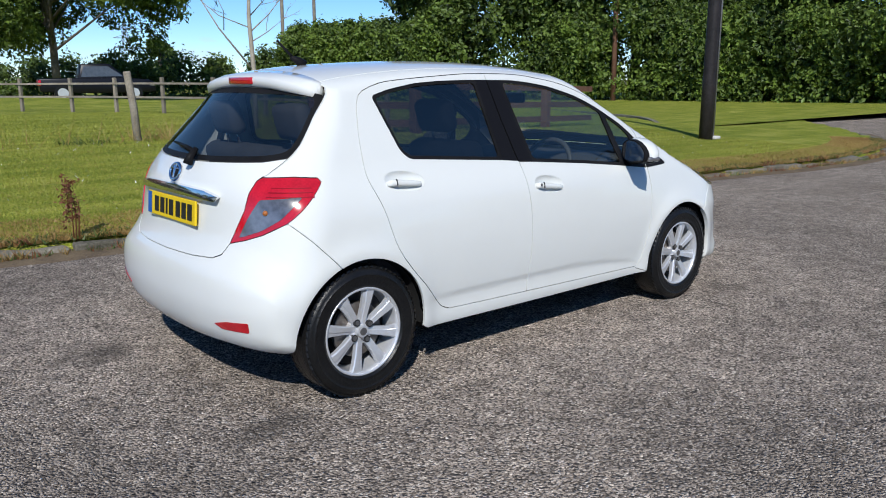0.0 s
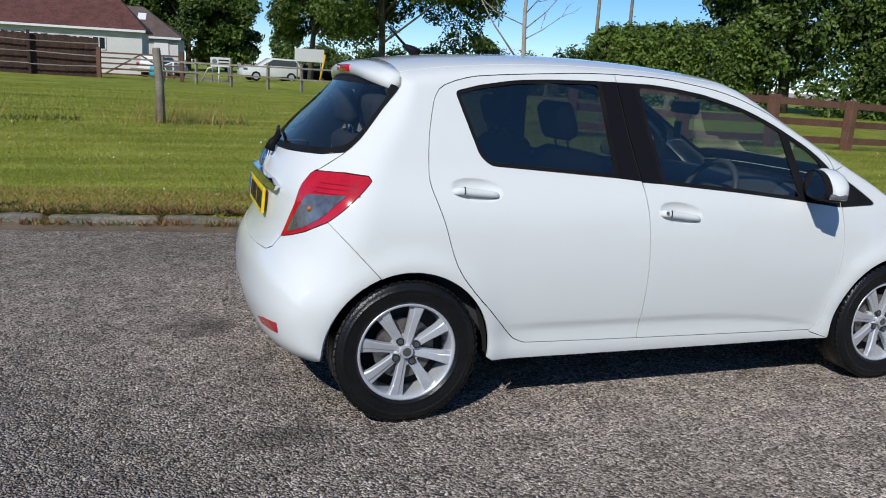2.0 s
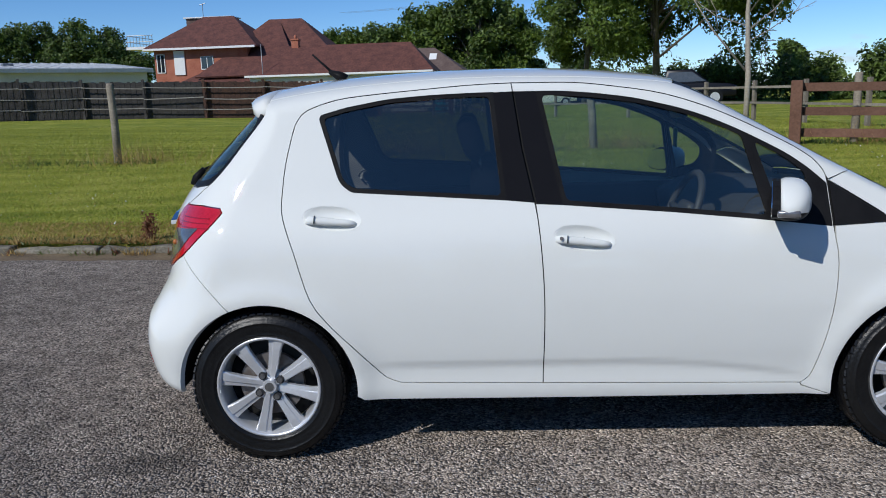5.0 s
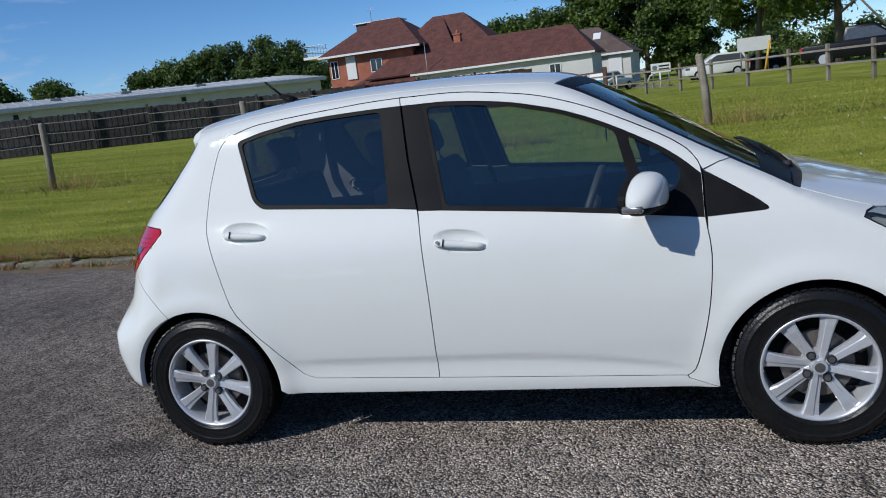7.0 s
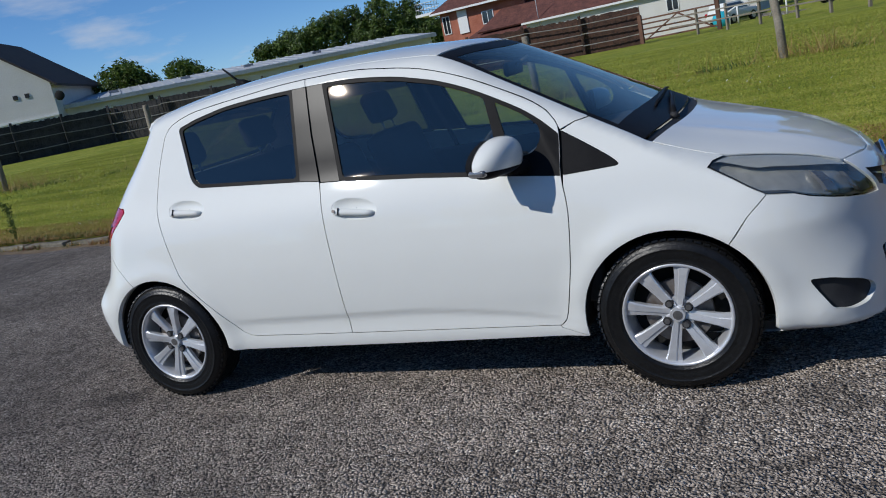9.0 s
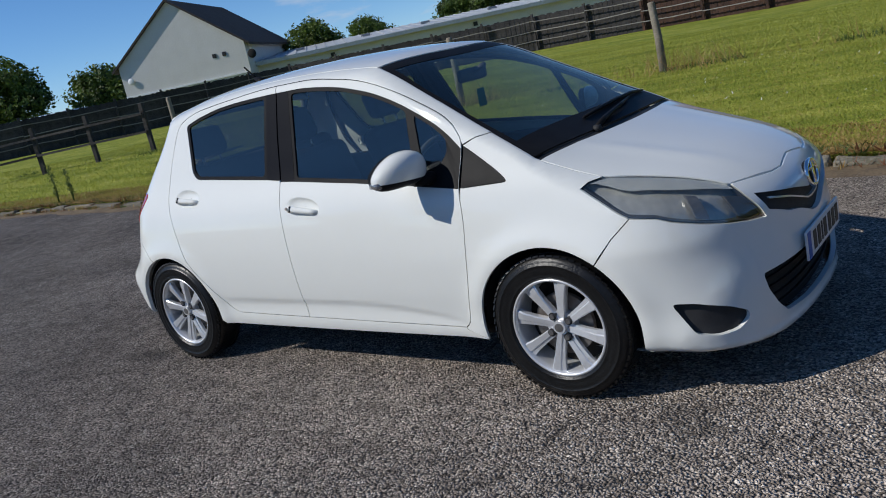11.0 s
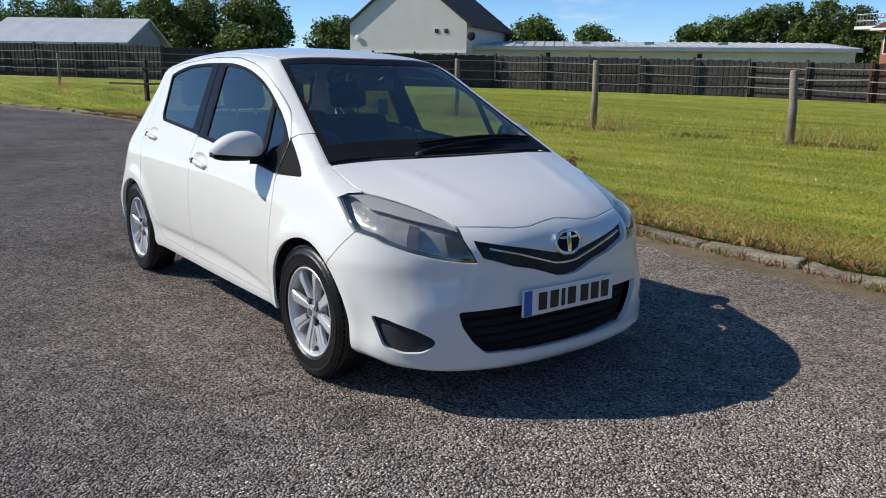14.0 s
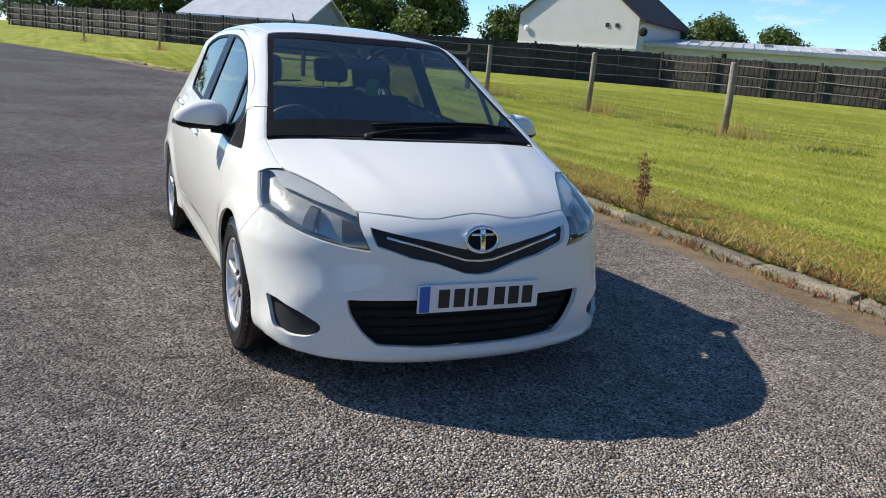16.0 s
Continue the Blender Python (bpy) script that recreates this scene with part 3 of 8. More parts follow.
def car_front(car):
    archp = [(x, -float(half(x, z)[0]), z) for x, z in arc(1.255, ARCH_Z, ARCH_R, 52, -11, 18)]
    fe = lambda pts: [on_end(-y, z, 1) for y, z in pts]
    low_edge = [on_side(1.424, 0.838), on_side(1.45, 0.822), on_side(1.505, 0.788), on_side(1.56, 0.752), on_side(1.610, 0.722)] + fe([(0.738, 0.708), (0.716, 0.688), (0.66, 0.662), (0.59, 0.640), (0.51, 0.624), (0.432, 0.616)])
    inner = fe([(0.432, 0.616), (0.450, 0.66), (0.462, 0.702), (0.452, 0.750)])
    nose = fe([(0.452, 0.750), (0.36, 0.745), (0.24, 0.736), (0.16, 0.736), (0.08, 0.748), (0.0, 0.755)])
    bottom = fe([(0.0, 0.156), (0.3, 0.156), (0.5, 0.160), (0.62, 0.170)]) + [on_side(1.62, 0.205)]
    halfline = front_uv(nose[::-1]) + front_uv(inner[::-1])[1:] + front_uv(low_edge[4:][::-1])[1:] + front_uv([on_side(1.54, 0.655)]) + front_uv(archp)[0:] + front_uv(bottom[::-1])
    full = halfline + [(-a, b) for a, b in halfline[::-1]]
    g_up = [(0.0, 0.624), (0.07, 0.628), (0.14, 0.644), (0.21, 0.660), (0.34, 0.684), (0.425, 0.702), (0.425, 0.68), (0.408, 0.634), (0.34, 0.612), (0.278, 0.590), (0.18, 0.570), (0.11, 0.546), (0.06, 0.528), (0.0, 0.522)]
    g_low = [(0.0, 0.428), (0.30, 0.428), (0.515, 0.424), (0.50, 0.36), (0.455, 0.29), (0.40, 0.240), (0.20, 0.226), (0.0, 0.224)]
    k = lambda pts: front_uv(fe(pts))
    up = k(g_up) + [(-a, b) for a, b in k(g_up)[::-1]]
    low = k(g_low) + [(-a, b) for a, b in k(g_low)[::-1]]
    low = rounded(low, 0.015)
    fog = rounded(front_uv(fe([(0.762, 0.398), (0.73, 0.390), (0.66, 0.356), (0.60, 0.318), (0.598, 0.292), (0.64, 0.262), (0.70, 0.258), (0.745, 0.278)])), 0.02)
    fog_l = [(-a, b) for a, b in fog]
    chin = lambda q, p: np.stack([0.014 * np.exp(-((q[:, 1] - 0.185) / 0.018) ** 2), 0 * q[:, 0], 0 * q[:, 0]], 1)
    bumper = panel("front_bumper", "F", inset(full, GAP), WHITE, car, [up, low, fog, fog_l], rim=0.022, proud=chin, step=0.02)
    panel("upper_grille", "F", inset(up, -0.008), PLASTIC, bumper, (), sink=0.020, rim=0, label="black slatted upper grille")
    panel("lower_grille", "F", inset(low, -0.008), CAVITY, bumper, (), sink=0.050, rim=0, label="black honeycomb lower grille")
    for f in (fog, fog_l):
        panel("fog_recess", "F", inset(f, -0.008), PLASTIC, bumper, (), sink=0.020, rim=0, label="blanked black fog lamp recess")
    # louvres of the two grilles
    for z in (0.262, 0.300, 0.338, 0.376, 0.412):
        w = k([(0.405 + (z - 0.24) * 0.60, z)])[0][0]
        panel("grille_slat", "F", [(-w, z - 0.005), (w, z - 0.005), (w, z + 0.004), (-w, z + 0.004)], BLACK_TRIM, bumper, (), sink=0.040, rim=0.02, step=0.06)
    strip = k([(0.0, 0.573), (0.06, 0.577), (0.13, 0.598), (0.25, 0.634), (0.375, 0.664)])
    ribbon = strip[::-1] + [(-a, b) for a, b in strip[1:]]
    ribbon = ribbon + [(a, b + 0.007) for a, b in ribbon[::-1]]
    panel("grille_strip", "F", ribbon, SATIN_SILVER, bumper, (), sink=0.008, rim=0.012, step=0.03, label="satin chrome grille strip")
    # number plate with bars for its characters
    plate = bmesh.new()
    box(plate, 2.050, 2.060, -0.262, 0.262, 0.380, 0.493, 0.003)
    plate_ob = part("number_plate", plate, WHITE_PLATE, bumper, "white front number plate", smooth=False)
    bars(plate_ob, 2.0606, -1, 0.384, 0.489)
    for sy in (-1, 1):
        headlight(car, sy, low_edge, inner)
    emblem(car, (2.034, 0, 0.666), (1, 0, 0.16), 0.070, 0.049, bumper)
    # lower lip, radiator and the dark space behind the grilles
    bm = bmesh.new()
    box(bm, 1.55, 1.86, -0.62, 0.62, 0.22, 0.62)
    part("radiator_space", bm, CAVITY, bumper)


def bars(plate, x, face, z0, z1):
    """Blue band and plain bars for characters on a plate whose visible side looks along face * -x."""
    t = 0.0016
    xa, xb = (x, x + t) if face < 0 else (x - t, x)
    bm = bmesh.new()
    y0 = 0.257 * face
    box(bm, xa, xb, *sorted((y0, y0 - 0.042 * face)), z0, z1)
    part("country_band", bm, PLATE_BLUE, plate, "plain blue band", smooth=False)
    for i, y in enumerate((-0.155, -0.090, -0.040, 0.010, 0.085, 0.148, 0.210)):
        w = 0.010 if i == 2 else 0.023
        bm = bmesh.new()
        yc = y * -face
        box(bm, xa, xb, yc - w, yc + w, z0 + 0.015, z1 - 0.015)
        part("character_bar", bm, INK, plate, smooth=False)


def emblem(car, at, normal, rx, rz, parent):
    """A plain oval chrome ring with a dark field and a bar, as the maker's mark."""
    q = Vector(normal).to_track_quat("X", "Z").to_matrix().to_4x4()
    m = Matrix.Translation(at) @ q
    bm = bmesh.new()
    n = 36
    ring = []
    for i in range(n):
        a = 2 * math.pi * i / n
        c = Vector((0, rx * math.cos(a), rz * math.sin(a)))
        o = Vector((0, math.cos(a), math.sin(a)))
        ring.append([bm.verts.new(m @ (c + o * 0.009 * math.cos(b) + Vector((0.009 * math.sin(b), 0, 0)))) for b in (2 * math.pi * j / 8 for j in range(8))])
    for i in range(n):
        for j in range(8):
            bm.faces.new((ring[i - 1][j - 1], ring[i][j - 1], ring[i][j], ring[i - 1][j]))
    part("badge", bm, CHROME, parent, "plain oval chrome badge")
    bm = bmesh.new()
    vs = [bm.verts.new(m @ Vector((0.001, rx * math.cos(2 * math.pi * i / n), rz * math.sin(2 * math.pi * i / n)))) for i in range(n)]
    bm.faces.new(vs)
    r = bmesh.ops.extrude_face_region(bm, geom=bm.faces[:])
    bmesh.ops.translate(bm, verts=[v for v in r["geom"] if isinstance(v, bmesh.types.BMVert)], vec=m.to_3x3() @ Vector((-0.02, 0, 0)))
    part("badge_field", bm, BLACK_TRIM, parent, "dark badge field")
    bm = bmesh.new()
    box(bm, -0.004, 0.010, -rx * 0.16, rx * 0.16, -rz * 0.86, rz * 0.86, 0.003, m)
    box(bm, -0.004, 0.010, -rx * 0.70, rx * 0.70, rz * 0.30, rz * 0.52, 0.003, m)
    part("badge_bar", bm, CHROME, parent)


def headlight(car, sy, low_edge, inner):
    plan = bowed([(1.868, 0.452), (1.857, 0.460), (1.75, 0.508), (1.61, 0.575), (1.53, 0.618), (1.478, 0.650)])
    top = [(x, -y, z) for (x, z), (_, y) in zip(edge_z([p[0] for p in plan], [p[1] for p in plan]), plan)] + [on_side(1.440, 0.853)]
    line = front_uv(low_edge) + front_uv(inner)[1:] + front_uv(top)[1:]
    line = [(a * -sy, b) for a, b in line]
    line = rounded(line, 0.012)
    lamp = panel("headlight", "F", inset(line, GAP), LENS_CLEAR, car, (), sink=-0.001, rim=0.0, step=0.03, label="clear headlight lens over a chrome reflector")
    lamp.visible_shadow = False
    panel("lamp_bowl", "F", inset(line, 0.003), REFLECTOR, lamp, (), sink=0.052, rim=0.0, step=0.03, label="satin silver lamp bowl")
    a, b = np.array(front_uv(top[::-1])), np.array(front_uv(low_edge))
    s = np.linspace(0, 1, 14)
    along = lambda q: np.stack([np.interp(s, np.concatenate([[0], np.cumsum(np.linalg.norm(np.diff(q, axis=0), axis=1))]) / np.linalg.norm(np.diff(q, axis=0), axis=1).sum(), q[:, i]) for i in (0, 1)], 1)
    a, b = along(a), along(b)
    mid = a + (b - a) * (0.50 - 0.26 * s)[:, None]
    # added bright panel stands in for the reflection and haze on the upper lens
    sheen = [tuple(p) for p in mid] + [tuple(p) for p in a[::-1]]
    panel("lens_sheen", "F", [(u * -sy, v) for u, v in inset(sheen, 0.008)], SATIN_SILVER, lamp, (), sink=0.016, rim=0.03, step=0.02, label="bright silver panel for the sheen on the upper lens")
    inner_end = [tuple(p) for p in (a + (b - a) * 0.36)[11:]] + [tuple(p) for p in (a + (b - a) * 0.97)[:10:-1]]
    panel("lamp_mask", "F", [(u * -sy, v) for u, v in inset(inner_end, 0.006)], DASH, lamp, (), sink=0.020, rim=0.02, step=0.03, label="dark inner lamp mask")
    divider = [tuple(p) for p in (a + (b - a) * 0.40)[8:10]] + [tuple(p) for p in (a + (b - a) * 0.92)[9:7:-1]]
    panel("indicator_lens", "F", [(u * -sy, v) for u, v in inset(divider, 0.002)], CLEAR_LENS, lamp, (), sink=0.016, rim=0.02, step=0.03, label="ribbed clear indicator lens")
    rimline = inset(line, 0.003)
    panel("lamp_bezel", "F", rimline, DASH, lamp, [inset(line, 0.0055)], sink=0.012, rim=0.036, step=0.03, label="dark grey lamp surround")
    for (x, y, z), r in (((1.635, -0.630, 0.742), 0.045), ((1.755, -0.570, 0.700), 0.045), ((1.845, -0.500, 0.672), 0.038)):
        p = Vector((x - 0.03, sy * abs(y), z))
        d = Vector((0.95, sy * 0.35, 0.05)).normalized()
        bm = bmesh.new()
        q = d.to_track_quat("Z", "Y").to_matrix().to_4x4()
        prof = [(0.10, -0.07), (0.55, -0.055), (0.85, -0.02), (1.0, 0.0)]
        rings = [[bm.verts.new(Matrix.Translation(p) @ q @ Vector((r * a * math.cos(2 * math.pi * i / 20), r * a * math.sin(2 * math.pi * i / 20), b))) for i in range(20)] for a, b in prof]
        for r0, r1 in zip(rings, rings[1:]):
            for i in range(20):
                bm.faces.new((r0[i - 1], r0[i], r1[i], r1[i - 1]))
        bm.faces.new(rings[0])
        part("reflector", bm, REFLECTOR, lamp, "chrome reflector bowl")
        bm = bmesh.new()
        bmesh.ops.create_uvsphere(bm, u_segments=12, v_segments=8, radius=r * 0.30, matrix=Matrix.Translation(p - d * 0.03))
        part("bulb", bm, CLEAR_LENS, lamp)


def car_rear(car):
    ru = lambda pts: [uv("R", p) for p in pts]
    re = lambda pts: [on_end(-y, z, -1) for y, z in pts]
    lamp_low = [on_side(*q) for q in bowed([(-1.406, 0.985), (-1.435, 0.952), (-1.515, 0.876), (-1.575, 0.822)])] + re([(0.640, 0.770), (0.565, 0.742), (0.487, 0.722)])
    lamp_in = re([(0.487, 0.722), (0.515, 0.80), (0.541, 0.866), (0.545, 0.94), (0.550, 0.990)])
    lamp_top = re([(0.550, 0.990), (0.562, 1.003)]) + [on_side(-1.590, 1.004), on_side(-1.50, 1.008), on_side(-1.417, 1.002), on_side(-1.406, 0.985)]
    gate_low = re([(0.487, 0.722), (0.46, 0.672), (0.41, 0.652), (0.25, 0.642), (0.0, 0.638)])
    glass_low = re([(0.0, 1.048), (0.25, 1.052), (0.40, 1.058), (0.52, 1.064)]) + [on_side(-1.490, 1.080)]
    glass_side = [on_side(-1.43, 1.134), on_side(-1.335, 1.252), on_side(-1.262, 1.345)]
    glass_top = [on_side(-1.262, 1.345)] + re([(0.46, 1.366), (0.3, 1.372), (0.0, 1.375)])
    hatch = ru(glass_low) + ru([on_side(-1.500, 1.072), on_side(-1.585, 1.008)]) + ru(re([(0.562, 1.005)])) + ru(lamp_in[::-1]) + ru(gate_low[1:])
    full = hatch + [(-a, b) for a, b in hatch[::-1]]
    gate = panel("tailgate", "R", inset(full, GAP), WHITE, car, (), label="white tailgate")
    gl = ru(glass_low) + ru(glass_side) + ru(glass_top)[1:]
    gfull = gl + [(-a, b) for a, b in gl[::-1]]
    gi = inset(gfull, 0.002)
    clear = rounded([(*p, 0.05) for p in inset(gfull, 0.024)])
    ring_panel("rear_window_border", "R", gi, clear, BLACK_TRIM, gate, -1, 0.003, 0.008, "black printed glass border")
    panel("rear_window", "R", inset(clear, -0.003), GLASS_BACK, gate, (), sink=0.005, rim=0, label="tinted rear window").visible_shadow = False
    # spoiler lip over the rear window
    bm = bmesh.new()
    secs = []
    for i in range(17):
        y = -0.512 + 1.024 * i / 16
        e = abs(y) / 0.512
        xb, zt, k = -1.372 + 0.070 * e ** 5, float(top_z([-1.26], [y * 0.97])[0]), 1 - 0.12 * e ** 6
        prof = [(-1.252, zt + 0.003), ((xb - 1.252) / 2, zt - 0.006 * k), (xb + 0.012, zt - 0.022), (xb, zt - 0.034 * k), (xb + 0.004, zt - 0.068 * k), (xb + 0.03, zt - 0.082 * k), (-1.225, zt - 0.078 * k)]
        secs.append([bm.verts.new((a, y, b)) for a, b in prof])
    for s0, s1 in zip(secs, secs[1:]):
        for j in range(len(s0)):
            bm.faces.new((s0[j - 1], s0[j], s1[j], s1[j - 1]))
    bm.faces.new(secs[0]), bm.faces.new(secs[-1][::-1])
    bmesh.ops.recalc_face_normals(bm, faces=bm.faces[:])
    spoiler = part("roof_spoiler", bm, WHITE, gate, "white roof spoiler lip")
    bm = bmesh.new()
    box(bm, -1.383, -1.355, -0.110, 0.110, 1.392, 1.424, 0.004)
    part("brake_light", bm, RED_LENS, spoiler, "red high-level brake light")
    for sy in (-1, 1):
        line = [(a * -sy, b) for a, b in (ru(lamp_low) + ru(lamp_in)[1:] + ru(lamp_top)[1:-1])]
        lamp = panel("tail_light", "R", inset(line, GAP), RED_LENS, car, (), sink=-0.004, rim=0.02, step=0.03, label="red wedge tail light with a clear centre")
        cl = ru([on_side(-1.50, 0.929)] + re([(0.697, 0.838), (0.636, 0.790), (0.56, 0.760), (0.530, 0.752), (0.565, 0.84), (0.600, 0.915)]))
        panel("clear_lens", "R", [(a * -sy, b) for a, b in rounded(cl, 0.012)], CLEAR_LENS, lamp, (), sink=-0.0065, rim=0.006, step=0.03, label="clear reversing and indicator lens")
        for f in (0.966, 0.948, 0.930):
            rib = ru([on_side(-1.455, f), on_side(-1.53, f)] + re([(0.66, f), (0.62, f), (0.62, f - 0.004), (0.66, f - 0.004)]) + [on_side(-1.53, f - 0.004), on_side(-1.455, f - 0.004)])
            panel("lens_rib", "R", [(a * -sy, b) for a, b in rib], RED_DARK, lamp, (), sink=-0.0055, rim=0.003, step=0.05)
        bm = bmesh.new()
        bmesh.ops.create_uvsphere(bm, u_segments=10, v_segments=8, radius=0.012, matrix=Matrix.Translation(Vector(on_end(sy * 0.64, 0.862, -1)) + Vector((-0.006, 0, 0))))
        part("amber_bulb", bm, AMBER, lamp, "amber indicator bulb")
    # bumper
    archp = [(x, -float(half(x, z)[0]), z) for x, z in arc(-1.255, ARCH_Z, ARCH_R, 111, 182, 16)]
    seam = [on_side(*q) for q in bowed([(-1.575, 0.822), (-1.505, 0.750), (-1.380, 0.617)])]
    bottom = [on_side(-1.625, 0.266)] + re([(0.62, 0.280), (0.5, 0.284), (0.35, 0.276), (0.2, 0.270), (0.0, 0.272)])
    hl = ru(gate_low[::-1]) + ru(lamp_low[::-1])[1:3] + ru(seam) + ru(archp)[1:] + ru(bottom)
    bfull = hl + [(-a, b) for a, b in hl[::-1]]
    bumper = panel("rear_bumper", "R", inset(bfull, GAP), WHITE, car, (), rim=0.02, step=0.025)
    for sy in (-1, 1):
        r = rounded(ru(re([(0.47, 0.380), (0.56, 0.402), (0.684, 0.416), (0.678, 0.370), (0.52, 0.362)])), 0.008)
        panel("reflector", "R", [(a * -sy, b) for a, b in r], RED_LENS, bumper, (), sink=-0.003, rim=0.008, label="red bumper reflector")
    # chrome garnish, plate, badge, wiper
    ga = ru([on_end(y, z, -1) for y, z in ((0.40, 0.915), (0.30, 0.935), (0.15, 0.942), (0, 0.944), (-0.15, 0.942), (-0.30, 0.935), (-0.40, 0.915), (-0.385, 0.893), (-0.2, 0.900), (0, 0.902), (0.2, 0.900), (0.385, 0.893))])
    panel("tailgate_garnish", "R", rounded(ga, 0.006), CHROME, gate, (), sink=-0.028, rim=0.03, label="chrome tailgate garnish")
    bm = bmesh.new()
    tilt = Matrix.Translation((-1.762, 0, 0.826)) @ Matrix.Rotation(radians(5), 4, "Y")
    box(bm, -0.008, 0.004, -0.262, 0.262, -0.056, 0.056, 0.003, tilt)
    pl = part("number_plate", bm, YELLOW_PLATE, gate, "yellow rear number plate", smooth=False)
    bars(pl, 0.0, 1, -0.052, 0.052)
    for o in pl.children:
        o.data.transform(tilt @ Matrix.Translation((-0.0085, 0, 0)))
    emblem(car, (-1.732, 0, 0.992), (-1, 0, 0.35), 0.052, 0.038, gate)
    bm = bmesh.new()
    tube(bm, [(-1.722, -0.115, 1.035), (-1.712, -0.12, 1.065), (-1.675, -0.115, 1.105)], [0.024, 0.020, 0.012], 8)
    tube(bm, [(-1.690, -0.115, 1.090), (-1.670, 0.0, 1.105), (-1.640, 0.20, 1.115)], [0.012, 0.010, 0.006], 6)
    part("rear_wiper", bm, BLACK_TRIM, gate, "black rear wiper arm")
    bm = bmesh.new()
    box(bm, -1.62, -1.0, -0.45, 0.45, 0.285, 0.36, 0.03)
    part("under_tray", bm, CAVITY, bumper)


def car_top(car):
    # roof, windscreen, scuttle, bonnet
    ys = np.linspace(-RAIL_Y, RAIL_Y, 21)
    head = [(0.43 - 0.07 * (y / RAIL_Y) ** 2, y) for y in ys]
    back = [(-1.262, y) for y in ys[::-1]]
    roof = panel("roof", "T", inset(head + back, GAP), WHITE, car, (), step=0.05)
    side = bowed([(0.36, RAIL_Y), (0.43, 0.510), (0.65, 0.552), (0.85, 0.592), (1.0, 0.625), (1.205, 0.666)])
    foot = [(1.262 - 0.057 * (y / 0.666) ** 2, y) for y in np.linspace(0.666, -0.666, 21)]
    ws = head[:-1] + side + foot[1:-1] + [(a, -b) for a, b in side[::-1]][:-1]
    clear = [(0.50 - 0.07 * (y / RAIL_Y) ** 2, y) for y in np.linspace(-0.47, 0.47, 15)] + [(0.60, 0.515), (0.85, 0.563), (1.00, 0.592)] + [(1.135 - 0.03 * (y / 0.612) ** 2, y) for y in np.linspace(0.612, -0.612, 15)] + [(1.00, -0.592), (0.85, -0.563), (0.60, -0.515)]
    border = panel("windscreen_border", "T", inset(ws, 0.003), BLACK_TRIM, car, [clear], sink=0.003, rim=0.006, step=0.05, label="black printed windscreen border")
    panel("windscreen", "T", inset(clear, -0.004), GLASS_SCREEN, border, (), sink=0.005, rim=0, step=0.05, label="clear windscreen").visible_shadow = False
    cowl = foot + [(1.308 - 0.078 * (y / 0.666) ** 2, y) for y in np.linspace(-0.666, 0.666, 21)]
    panel("scuttle", "T", cowl, PLASTIC, car, (), sink=0.012, rim=0.02, step=0.05, label="black plastic scuttle panel")
    edge = bowed([(1.230, 0.667), (1.30, 0.664), (1.40, 0.660), (1.478, 0.650), (1.53, 0.618), (1.61, 0.575), (1.75, 0.508), (1.857, 0.460), (1.868, 0.452)])
    nose = [on_end(-y, z, 1)[:2] for y, z in ((0.452, 0.752), (0.36, 0.747), (0.24, 0.738), (0.16, 0.738), (0.08, 0.750), (0.0, 0.757))]
    nose = [(x, abs(y)) for x, y in nose]
    hb = [(1.308 - 0.078 * (y / 0.667) ** 2, y) for y in np.linspace(0, 0.667, 12)] + edge[1:] + nose[1:]
    full = hb + [(a, -b) for a, b in hb[::-1]][1:-1]
    swell = lambda q, p: np.stack([0 * q[:, 0], 0 * q[:, 0], 0.005 * np.exp(-((np.abs(q[:, 1]) - (0.43 - 0.24 * (q[:, 0] - 1.3))) / 0.05) ** 2) * np.clip((q[:, 0] - 1.2) * 4, 0, 1) * np.clip((1.95 - q[:, 0]) * 4, 0, 1)], 1)
    panel("bonnet", "T", inset(full, GAP), WHITE, car, (), step=0.04, proud=swell)
    # wipers on the scuttle
    on_top = lambda x, y, up: Vector((x, y, float(top_z([x], [y])[0]) + up))
    arm = new("wiper")
    arm.parent = border
    bm = bmesh.new()
    tube(bm, [on_top(1.255, -0.21, 0.002), on_top(1.238, -0.10, 0.014), on_top(1.205, 0.14, 0.018), on_top(1.175, 0.30, 0.016)], [0.014, 0.012, 0.009, 0.006], 8)
    part("wiper_arm", bm, BLACK_TRIM, arm, "black wiper arm")
    bm = bmesh.new()
    pts = [(1.18, -0.18), (1.17, 0.0), (1.155, 0.22), (1.14, 0.40), (1.125, 0.575)]
    tube(bm, [on_top(x, y, 0.007 + 0.004 * (i in (1, 2, 3))) for i, (x, y) in enumerate(pts)], [0.006, 0.009, 0.010, 0.009, 0.006], 6)
    part("wiper_blade", bm, BLACK_TRIM, arm, "long black wiper blade")
    bm = bmesh.new()
    bmesh.ops.create_cone(bm, cap_ends=True, segments=16, radius1=0.022, radius2=0.016, depth=0.024, matrix=Matrix.Translation(on_top(1.258, -0.22, 0.0)))
    part("wiper_pivot", bm, PLASTIC, arm)
    bm = bmesh.new()
    tube(bm, [(-1.02, 0.0, 1.485), (-1.045, 0.0, 1.505), (-1.09, 0.0, 1.525)], [0.030, 0.022, 0.010], 8)
    part("aerial_base", bm, BLACK_TRIM, roof)
    bm = bmesh.new()
    tube(bm, [(-1.07, 0, 1.515), (-1.165, 0, 1.605)], [0.007, 0.005], 6)
    part("aerial", bm, BLACK_TRIM, roof, "short black roof aerial")


